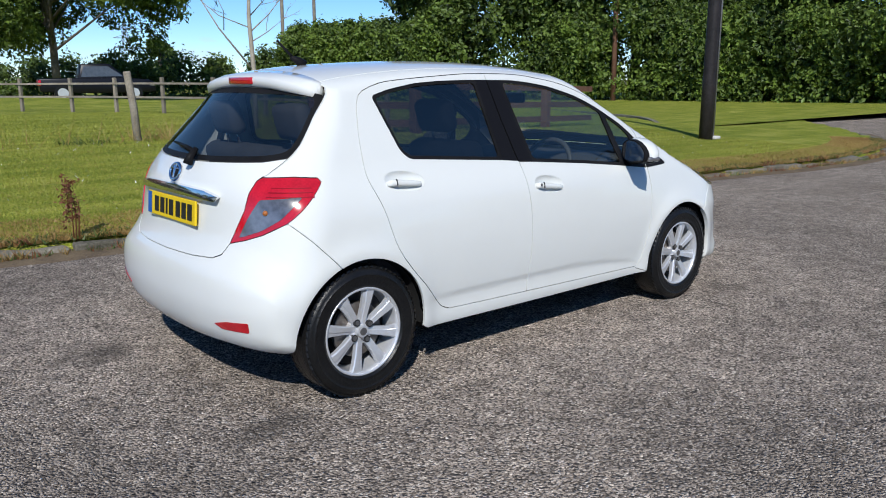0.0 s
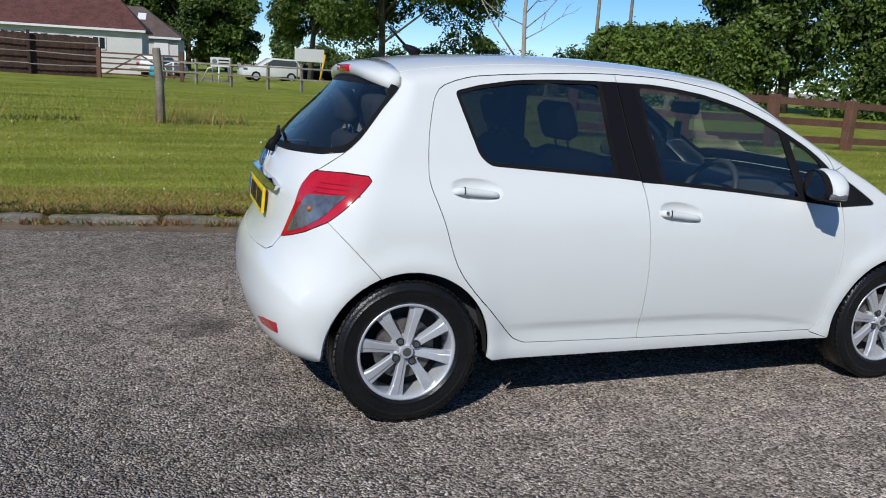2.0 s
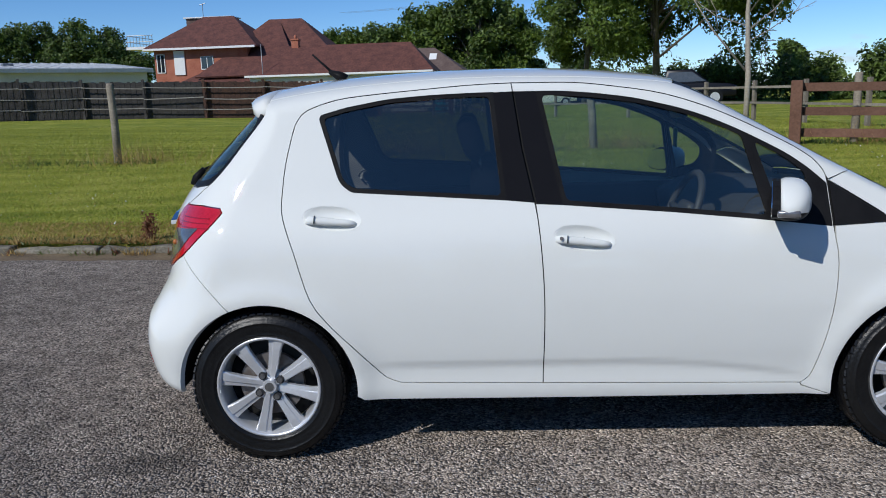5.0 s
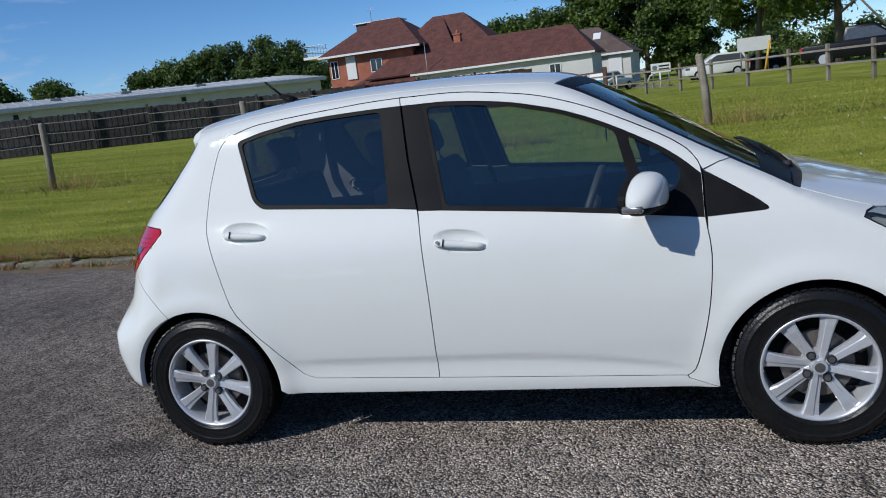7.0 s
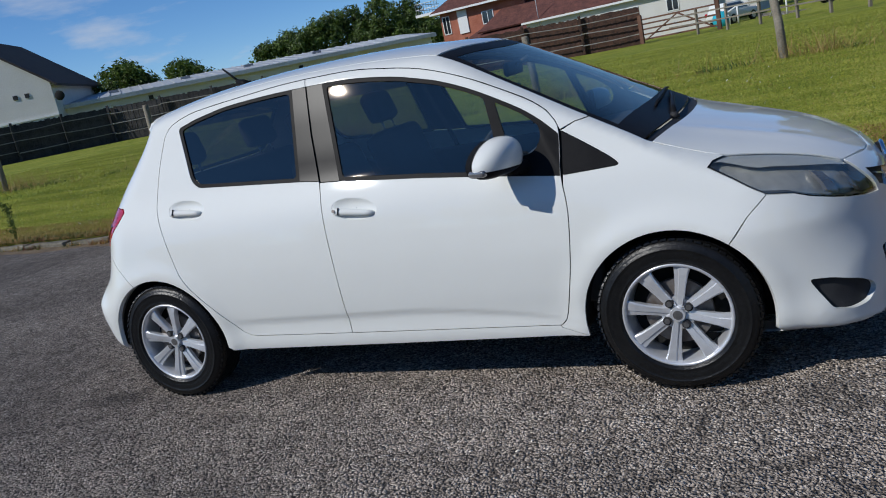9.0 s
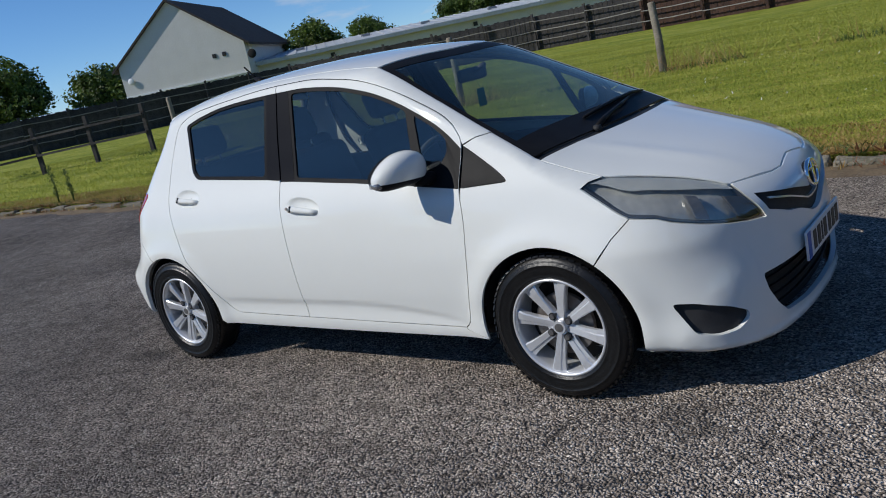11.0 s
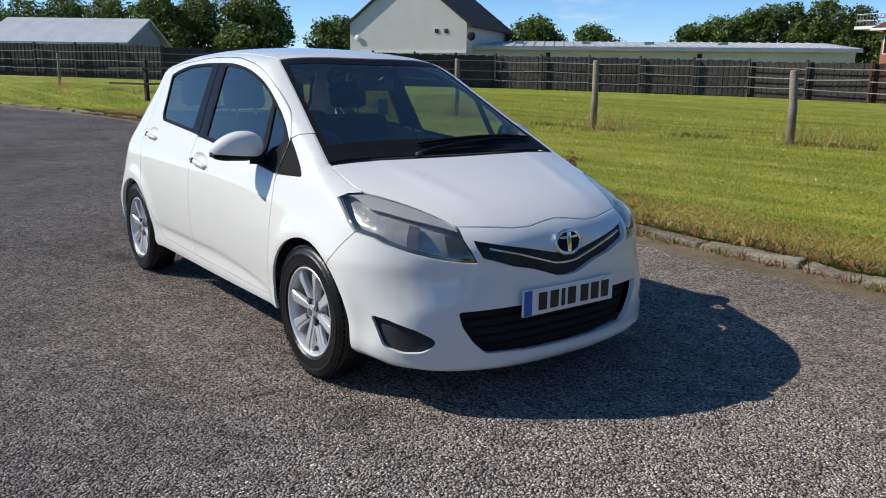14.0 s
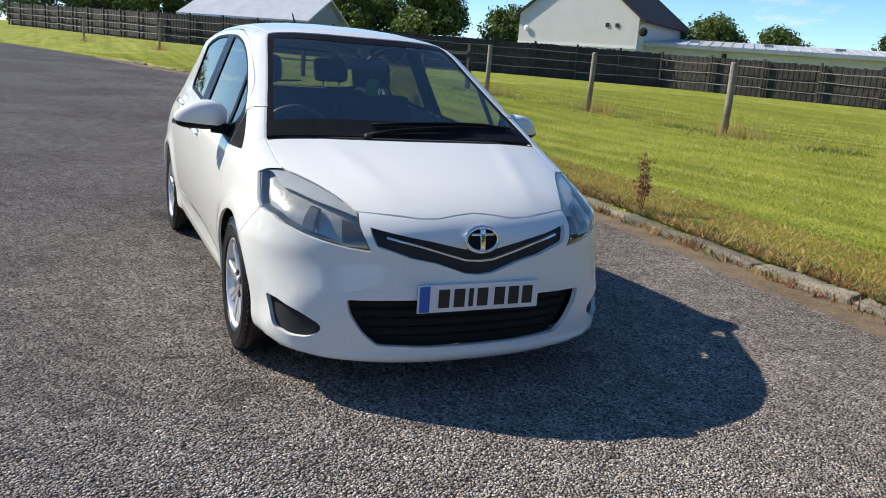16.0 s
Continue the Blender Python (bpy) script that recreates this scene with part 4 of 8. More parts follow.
def wheel(car, x, sy):
    """A road wheel: tyre with tread blocks, eight-spoke rim, disc."""
    R, HALF, YC = 0.302, 0.088, 0.722
    bm = bmesh.new()
    prof = [(0.196, 0.062), (0.206, 0.078), (0.213, 0.082), (0.2145, 0.0845), (0.219, 0.0855), (0.2215, 0.0842), (0.232, 0.0865), (0.250, 0.088), (0.261, 0.0872), (0.2625, 0.0888), (0.266, 0.0883), (0.2675, 0.086), (0.277, 0.083), (0.288, 0.078), (0.2975, 0.066), (0.301, 0.045), (0.302, 0.02), (0.302, -0.02), (0.301, -0.045), (0.2975, -0.066), (0.28, -0.082), (0.25, -0.088), (0.206, -0.078)]
    n = 72
    rings = [[bm.verts.new((r * math.cos(2 * math.pi * i / n), sy * o, r * math.sin(2 * math.pi * i / n))) for r, o in prof] for i in range(n)]
    for i in range(n):
        for j in range(len(prof) - 1):
            bm.faces.new((rings[i - 1][j], rings[i][j], rings[i][j + 1], rings[i - 1][j + 1]))
    bmesh.ops.recalc_face_normals(bm, faces=bm.faces[:])
    hub = new("wheel")
    hub.parent = car
    hub.matrix_basis = pose(x, sy * YC, 0.302)
    tyre = part("tyre", bm, TYRE, hub, "black road tyre")
    bm = bmesh.new()
    for i in range(60):
        a = 2 * math.pi * (i + 0.5) / 60
        for o, w, sk in ((0.066, 0.020, 0.6), (0.030, 0.026, 0.25), (-0.030, 0.026, -0.25), (-0.066, 0.020, -0.6)):
            rr = 0.2955 if abs(o) > 0.05 else 0.2990
            m = Matrix.Rotation(-a, 4, "Y") @ Matrix.Translation((rr, sy * o, 0)) @ Matrix.Rotation(sk * 0.5, 4, "X") @ Matrix.Rotation(-sy * (0.30 if o > 0.05 else -0.30 if o < -0.05 else 0), 4, "Z")
            box(bm, -0.004, 0.004, -w * 0.5, w * 0.5, -0.011, 0.011, 0, m)
    tagged(part("tread", bm, TYRE, tyre, smooth=False), kind="stuff")
    # rim barrel and lip
    bm = bmesh.new()
    prof = [(0.207, 0.070), (0.2055, 0.078), (0.199, 0.080), (0.193, 0.074), (0.188, 0.050), (0.182, 0.0), (0.182, -0.07)]
    rings = [[bm.verts.new((r * math.cos(2 * math.pi * i / 64), sy * o, r * math.sin(2 * math.pi * i / 64))) for r, o in prof] for i in range(64)]
    for i in range(64):
        for j in range(len(prof) - 1):
            bm.faces.new((rings[i - 1][j], rings[i][j], rings[i][j + 1], rings[i - 1][j + 1]))
    bmesh.ops.recalc_face_normals(bm, faces=bm.faces[:])
    rim = part("rim", bm, ALLOY, hub, "silver eight-spoke alloy rim")
    for k in range(8):
        bm = bmesh.new()
        m = Matrix.Rotation(2 * math.pi * k / 8 + 0.2, 4, "Y")
        secs = []
        for r, w, o, t in ((0.028, 0.016, 0.056, 0.03), (0.060, 0.0185, 0.060, 0.028), (0.110, 0.0205, 0.066, 0.026), (0.160, 0.0255, 0.071, 0.024), (0.197, 0.033, 0.070, 0.022)):
            secs.append([bm.verts.new(m @ Vector((r, sy * b, a))) for a, b in ((-w, o - t), (-w, o - 0.005), (-w * 0.80, o), (w * 0.25, o - 0.003), (w * 0.40, o - 0.008), (w, o - 0.010), (w, o - t))])
        for s0, s1 in zip(secs, secs[1:]):
            for j in range(len(s0) - 1):
                bm.faces.new((s0[j], s0[j + 1], s1[j + 1], s1[j]))
        bmesh.ops.recalc_face_normals(bm, faces=bm.faces[:])
        part("spoke", bm, ALLOY, rim, smooth=False)
    rot = Matrix.Rotation(radians(90), 4, "X")
    bm = bmesh.new()
    bmesh.ops.create_cone(bm, cap_ends=True, segments=32, radius1=0.064, radius2=0.064, depth=0.03, matrix=Matrix.Translation((0, sy * 0.033, 0)) @ rot)
    bmesh.ops.create_cone(bm, cap_ends=True, segments=24, radius1=0.031, radius2=0.027, depth=0.02, matrix=Matrix.Translation((0, sy * 0.060, 0)) @ Matrix.Rotation(radians(90) * sy, 4, "X").inverted())
    part("hub_cap", bm, ALLOY, rim, "silver centre cap", smooth=False)
    bm = bmesh.new()
    bmesh.ops.create_cone(bm, cap_ends=True, segments=24, radius1=0.018, radius2=0.018, depth=0.003, matrix=Matrix.Translation((0, sy * 0.0708, 0)) @ rot)
    part("cap_mark", bm, NUT, rim, "dull round mark on the centre cap", smooth=False)
    for k in range(4):
        a = 2 * math.pi * k / 4 + 0.55
        bm = bmesh.new()
        bmesh.ops.create_cone(bm, cap_ends=True, segments=10, radius1=0.0115, radius2=0.0105, depth=0.028, matrix=Matrix.Translation((0.050 * math.cos(a), sy * 0.0535, 0.050 * math.sin(a))) @ rot)
        part("wheel_nut", bm, NUT, rim, smooth=False)
        # dark collar added round each nut for the shade of its hole
        bm = bmesh.new()
        bmesh.ops.create_cone(bm, cap_ends=True, segments=16, radius1=0.0165, radius2=0.0165, depth=0.02, matrix=Matrix.Translation((0.050 * math.cos(a), sy * 0.0525, 0.050 * math.sin(a))) @ rot)
        part("nut_pocket_shade", bm, PLASTIC, rim, smooth=False)
    bm = bmesh.new()
    bmesh.ops.create_cone(bm, cap_ends=True, segments=40, radius1=0.128, radius2=0.128, depth=0.02, matrix=Matrix.Translation((0, sy * 0.012, 0)) @ rot)
    part("brake_disc", bm, DISC, hub, "dull steel brake disc", smooth=False)
    bm = bmesh.new()
    bmesh.ops.create_cone(bm, cap_ends=True, segments=40, radius1=0.180, radius2=0.180, depth=0.012, matrix=Matrix.Translation((0, sy * -0.03, 0)) @ rot)
    part("backing_plate", bm, CAVITY, hub, smooth=False)
    return hub


def door_handle(car, x0, x1, zr, zf, sy, key):
    """A pull handle over a dished recess, turned to the door's slope."""
    xm, zm = (x0 + x1) / 2, (zr + zf) / 2
    y = float(half(xm, zm)[0])
    slope = math.degrees(math.atan2(zf - zr, x1 - x0))
    h = new("door_handle")
    h.parent = car
    tilt = math.degrees(math.atan2(float(half(xm, zm + 0.04)[0]) - float(half(xm, zm - 0.04)[0]), 0.08))
    h.matrix_basis = Matrix.Translation((xm, sy * y, zm)) @ Matrix.Rotation(radians(-slope), 4, "Y") @ Matrix.Rotation(radians(tilt * -sy), 4, "X")
    L = (x1 - x0) / 2
    bm = bmesh.new()
    secs = []
    for s in np.linspace(-1, 1, 15):
        e = max(0.0, 1 - abs(s) ** 6) ** 0.5
        yy, hh = 0.022 * e + 0.002 - (0.003 * (1 - s * s)), 0.0150 * (0.62 + 0.38 * e) * (1 - 0.18 * s)
        secs.append([bm.verts.new((s * L, sy * (yy - 0.012 + 0.012 * math.cos(a)), -0.010 + hh * math.sin(a))) for a in (2 * math.pi * k / 10 for k in range(10))])
    for s0, s1 in zip(secs, secs[1:]):
        for j in range(10):
            bm.faces.new((s0[j - 1], s0[j], s1[j], s1[j - 1]))
    bm.faces.new(secs[0]), bm.faces.new(secs[-1])
    bmesh.ops.recalc_face_normals(bm, faces=bm.faces[:])
    part("grip", bm, WHITE, h, "white body-coloured pull handle")
    bm = bmesh.new()
    rings = []
    inv = h.matrix_basis.inverted()
    for r, d in ((1.03, 0.004), (1.0, 0.0012), (0.95, 0.002), (0.86, 0.006), (0.66, 0.013), (0.35, 0.019), (0.02, 0.020)):
        q = np.array(dish_line(x0, x1, zr, zf, r))
        rings.append([bm.verts.new(inv @ Vector(p)) for p in surface("S", q[:, 0], q[:, 1], sy, d)])
    for r0, r1 in zip(rings, rings[1:]):
        for j in range(len(r0)):
            bm.faces.new((r0[j - 1], r0[j], r1[j], r1[j - 1]))
    bmesh.ops.recalc_face_normals(bm, faces=bm.faces[:])
    part("recess", bm, WHITE, h, "dished handle recess")
    bm = bmesh.new()
    box(bm, -L * 0.62, -L * 0.60, *sorted((sy * 0.016, sy * 0.0262)), -0.025, 0.005)
    part("grip_joint", bm, PLASTIC, h, smooth=False)
    if key:
        bm = bmesh.new()
        bmesh.ops.create_cone(bm, cap_ends=True, segments=14, radius1=0.007, radius2=0.007, depth=0.004, matrix=Matrix.Translation((-L * 0.82, sy * 0.0235, -0.009)) @ Matrix.Rotation(radians(90), 4, "X"))
        part("keyhole", bm, DISC, h, smooth=False)


def door_mirror(car, sy):
    m = new("door_mirror")
    m.parent = car
    # height of the shell over its length: tall at the door, drawn down to a low blunt tip
    rise = lambda y, z: z * (0.080 if z > 0 else 0.068) * (1 - (0.46 if z > 0 else 0.20) * (max(0, y + 0.45) / 1.45) ** 1.7) - 0.020 * max(0, y) ** 1.5
    m.matrix_basis = pose(0.680, sy * 0.868, 1.000, 0, 0, sy * 20)
    bm = bmesh.new()
    bmesh.ops.create_uvsphere(bm, u_segments=24, v_segments=16, radius=1.0)
    for v in bm.verts:
        x, y, z = v.co
        k = 2.7
        f = (abs(x) ** k + abs(y) ** k + abs(z) ** k) ** (-1 / k)
        x, y, z = x * f, y * f, z * f
        xx = x * 0.078 if x > 0 else x * 0.045
        v.co = (xx * (1 - 0.22 * max(0, y) ** 2), sy * y * 0.124, rise(y, z))
    bmesh.ops.bisect_plane(bm, geom=bm.verts[:] + bm.edges[:] + bm.faces[:], plane_co=(0, 0, -0.036), plane_no=(0, sy * -0.06, 1))
    for f in bm.faces:
        c = f.calc_center_median()
        f.material_index = 1 if c.z < -0.036 + 0.06 * sy * c.y else 0
    cup = part("mirror_shell", bm, [WHITE, BLACK_TRIM], m, "white mirror shell")
    bm = bmesh.new()
    ell = lambda a, p, f: math.copysign(abs(f(a)) ** p, f(a))
    ring = lambda x, w: [bm.verts.new((x, sy * 0.124 * w * ell(a, 0.74, math.cos), rise(w * ell(a, 0.74, math.cos), w * ell(a, 0.74, math.sin)))) for a in (2 * math.pi * k / 24 for k in range(24))]
    for r0, r1 in ((ring(-0.026, 0.93), ring(-0.052, 0.92)),):
        for k in range(24):
            bm.faces.new((r0[k - 1], r0[k], r1[k], r1[k - 1]))
        bm.faces.new(r1)
    part("mirror_bezel", bm, BLACK_TRIM, m, "black mirror bezel", smooth=False)
    bm = bmesh.new()
    bm.faces.new(ring(-0.0545, 0.82))
    bm.normal_update()
    bmesh.ops.solidify(bm, geom=bm.faces[:], thickness=0.004)
    part("mirror_glass", bm, CHROME, m, "mirror glass", smooth=False)
    bm = bmesh.new()
    tube(bm, [(0.015, sy * -0.06, -0.050), (0.02, sy * -0.12, -0.058), (0.01, sy * -0.165, -0.078)], [0.032, 0.028, 0.040], 10)
    part("mirror_arm", bm, BLACK_TRIM, m, "black mirror arm")
    bm = bmesh.new()
    box(bm, -0.036, 0.040, *sorted((sy * 0.070, sy * 0.1245)), -0.046, -0.020, 0.008)
    part("side_indicator", bm, CLEAR_LENS, m, "clear side indicator")


def seat(car, x, y, w, back_h, rear=False):
    s = new("seat")
    s.parent = car
    s.matrix_basis = pose(x, y, 0.42)
    bm = bmesh.new()
    box(bm, -0.25, 0.27, -w / 2, w / 2, 0.0, 0.17, 0.05)
    part("cushion", bm, FABRIC, s, "charcoal fabric cushion")
    bm = bmesh.new()
    m = Matrix.Translation((-0.24, 0, 0.12)) @ Matrix.Rotation(radians(-18 if not rear else -14), 4, "Y")
    box(bm, -0.07, 0.07, -w / 2, w / 2, 0, back_h, 0.05, m)
    part("backrest", bm, FABRIC, s, "charcoal fabric backrest")
    for yy in ((0,) if w < 0.7 else (-0.33, 0.33)):
        bm = bmesh.new()
        box(bm, -0.045, 0.045, yy - 0.13, yy + 0.13, back_h + 0.05, back_h + 0.23, 0.04, m)
        part("headrest", bm, FABRIC, s, "charcoal headrest")
        bm = bmesh.new()
        for d in (-0.06, 0.06):
            rod(bm, m @ Vector((0, yy + d, back_h - 0.02)), m @ Vector((0, yy + d, back_h + 0.08)), 0.007)
        part("headrest_post", bm, CHROME, s)


def car_inside(car):
    bm = bmesh.new()
    box(bm, -1.55, 1.05, -0.66, 0.66, 0.30, 0.40)
    part("floor_pan", bm, FABRIC, car, smooth=False)
    for sy in (-1, 1):
        bm = bmesh.new()
        box(bm, -1.35, 0.98, *sorted((sy * 0.655, sy * 0.705)), 0.34, 0.90, 0.02)
        part("door_card", bm, DASH, car, "dark grey door trim")
    bm = bmesh.new()
    ys = np.linspace(-0.62, 0.62, 15)
    secs = []
    for y in ys:
        b = 0.03 * math.exp(-((y + 0.36) / 0.2) ** 2)
        secs.append([bm.verts.new(p) for p in ((1.14 - 0.16 * y * y, y, 0.93), (0.90, y, 0.945 + b * 0.5), (0.68, y, 0.925 + b), (0.56, y, 0.86), (0.60, y, 0.66), (0.75, y, 0.45))])
    for s0, s1 in zip(secs, secs[1:]):
        for j in range(5):
            bm.faces.new((s0[j], s0[j + 1], s1[j + 1], s1[j]))
    bmesh.ops.recalc_face_normals(bm, faces=bm.faces[:])
    bmesh.ops.solidify(bm, geom=bm.faces[:], thickness=0.02)
    part("dashboard", bm, DASH, car, "dark grey dashboard")
    # steering wheel on the right-hand side
    sw = new("steering_wheel")
    sw.parent = car
    sw.matrix_basis = Matrix.Translation((0.44, -0.36, 0.88)) @ Matrix.Rotation(radians(-68), 4, "Y")
    bm = bmesh.new()
    n = 36
    ring = [[bm.verts.new(((0.182 + 0.016 * math.cos(b)) * math.cos(a), (0.182 + 0.016 * math.cos(b)) * math.sin(a), 0.016 * math.sin(b))) for b in (2 * math.pi * j / 8 for j in range(8))] for a in (2 * math.pi * i / n for i in range(n))]
    for i in range(n):
        for j in range(8):
            bm.faces.new((ring[i - 1][j - 1], ring[i][j - 1], ring[i][j], ring[i - 1][j]))
    part("wheel_rim", bm, DASH, sw, "black steering wheel rim")
    bm = bmesh.new()
    box(bm, -0.05, 0.06, -0.075, 0.075, -0.04, 0.01, 0.02)
    for a in (0.1, math.pi - 0.1, -math.pi / 2):
        rod(bm, (0, 0, -0.02), (0.18 * math.sin(a) * 1.0, 0.18 * math.cos(a), 0), 0.022, 0.014)
    part("wheel_boss", bm, DASH, sw)
    seat(car, 0.02, -0.36, 0.50, 0.58)
    seat(car, 0.02, 0.36, 0.50, 0.58)
    seat(car, -0.88, 0.0, 1.22, 0.56, True)
    # head lining, mirror, hanging card
    xs = np.linspace(-1.22, 0.38, 12)
    bm = bmesh.new()
    grid = [[bm.verts.new((x, y, float(top_z([x], [y])[0]) - 0.035)) for y in np.linspace(-0.48, 0.48, 9)] for x in xs]
    for a, b in zip(grid, grid[1:]):
        for j in range(8):
            bm.faces.new((a[j], a[j + 1], b[j + 1], b[j]))
    part("head_lining", bm, LINING, car, "pale cloth head lining")
    bm = bmesh.new()
    box(bm, 0.50, 0.53, -0.115, 0.115, 1.265, 1.330, 0.015)
    rod(bm, (0.53, 0, 1.31), (0.60, 0, 1.335), 0.012)
    part("rear_view_mirror", bm, DASH, car, "black rear-view mirror")
    bm = bmesh.new()
    box(bm, 0.512, 0.516, 0.012, 0.075, 1.13, 1.22, 0.001)
    rod(bm, (0.514, 0.045, 1.22), (0.514, 0.02, 1.27), 0.0015)
    part("air_freshener", bm, material("green_card", (0.03, 0.16, 0.05), 0.8), car, "green hanging air freshener")
    # seals: the dark inner skin seen through the panel gaps
    for sy in (-1, 1):
        for line in (GAP_B, REAR_EDGE, FRONT_TOP, FRONT_EDGE, DOOR_BOTTOM):
            a = np.array(line)[:, :2]
            t = np.gradient(a, axis=0)
            nn = np.stack([-t[:, 1], t[:, 0]], 1) / np.maximum(np.linalg.norm(t, axis=1), 1e-6)[:, None]
            w = 0.014
            ring = [tuple(p) for p in a + nn * w] + [tuple(p) for p in (a - nn * w)[::-1]]
            p0, p1 = a + nn * w, a - nn * w
            q0, q1 = surface("S", p0[:, 0], p0[:, 1], sy, 0.013), surface("S", p1[:, 0], p1[:, 1], sy, 0.013)
            bm = bmesh.new()
            v0, v1 = [bm.verts.new(p) for p in q0], [bm.verts.new(p) for p in q1]
            for i in range(len(v0) - 1):
                bm.faces.new((v0[i], v0[i + 1], v1[i + 1], v1[i]))
            part("door_seal", bm, CAVITY, car)
    bm = bmesh.new()
    box(bm, -0.88, 0.88, -0.70, 0.70, 0.21, 0.30, 0.03)
    part("under_floor", bm, CAVITY, car, smooth=False)


def build_car():
    car = thing("hatchback_car", (0, 0, 0), "white five-door hatchback parked on the tarmac drive", "car")
    for sy in (-1, 1):
        body_panels(car, sy)
        wheel(car, 1.255, sy)
        wheel(car, -1.255, sy)
        door_handle(car, -1.080, -0.880, 0.962, 0.942, sy, False)
        door_handle(car, -0.135, 0.075, 0.876, 0.848, sy, sy < 0)
        door_mirror(car, sy)
    car_front(car)
    car_rear(car)
    car_top(car)
    car_inside(car)
    # its middle line lies a little off the origin
    car.matrix_basis = Matrix.Translation((0, 0.028, 0)) @ Matrix.Diagonal((1, 1.034, 1, 1))
    return car


hatchback = build_car()

# ---- ground ----
def step(a, b, v):
    t = np.clip((v - a) / (b - a), 0, 1)
    return t * t * (3 - 2 * t)


KERB = bowed([(4, 70), (7, 54), (10.5, 44), (15, 36.5), (21.5, 32), (28.3, 26), (28.8, 20.1), (26.8, 14.2), (24.6, 10.2), (21.3, 7.0), (17.6, 4.45), (14.6, 2.85), (12.0, 2.26), (9.7, 2.34), (7.2, 2.66), (4.5, 2.92), (2.0, 3.10), (0.4, 3.24), (-2.0, 3.48), (-4.4, 3.72), (-7.0, 4.0), (-10, 4.15), (-13.4, 4.10),
              (-19, 3.4), (-25, 1.75), (-32, -0.4), (-42, -4.6), (-60, -14), (-90, -34)], 0.25)
KX = np.array(KERB)


def kerb_side(x, y):
    """Signed distance from the kerb line, positive on the grass."""
    x, y = np.atleast_1d(np.asarray(x, float)), np.atleast_1d(np.asarray(y, float))
    out = np.empty(len(x))
    e = KX[1:] - KX[:-1]
    for i in range(0, len(x), 4000):
        p = np.stack([x[i:i + 4000], y[i:i + 4000]], 1)
        d = ((p[:, None] - KX[None, ::4]) ** 2).sum(2)
        j = np.clip(d.argmin(1) * 4, 1, len(KX) - 2)
        best = None
        for o in range(-4, 4):
            jj = np.clip(j + o, 0, len(e) - 1)
            w = p - KX[jj]
            k = np.clip((w * e[jj]).sum(1) / (e[jj] ** 2).sum(1), 0, 1)
            q = w - e[jj] * k[:, None]
            dist = np.sqrt((q ** 2).sum(1))
            sg = np.sign(e[jj][:, 0] * w[:, 1] - e[jj][:, 1] * w[:, 0]) * -1
            val = dist * np.where(sg == 0, 1, sg)
            best = val if best is None else np.where(np.abs(val) < np.abs(best), val, best)
        out[i:i + 4000] = best
    return out


def slope(x):
    return 0.018 * np.maximum(-5.0 - np.asarray(x, float), 0) ** 1.0 * step(-5, -12, np.asarray(x, float))


def ground_z(x, y):
    x, y = np.atleast_1d(np.asarray(x, float)), np.atleast_1d(np.asarray(y, float))
    k = kerb_side(x, y)
    bank = 0.09 + 0.36 * step(0.3, 6.0, k) - 0.10 * step(14, 34, y) * step(-22, 4, x) - 0.35 * step(38, 54, y) * (1 - step(2, 6, x)) + 0.28 * step(28, 37, y) * step(1, 7, x) - (0.16 * step(4, 14, x) + 0.22 * step(12, 22, x)) * step(0.3, 5.0, k) * (1 - step(14, 32, y))
    return slope(x) + np.where(k > 0, bank, 0.0)


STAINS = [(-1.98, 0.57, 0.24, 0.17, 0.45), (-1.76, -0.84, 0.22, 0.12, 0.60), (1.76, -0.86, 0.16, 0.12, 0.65)]


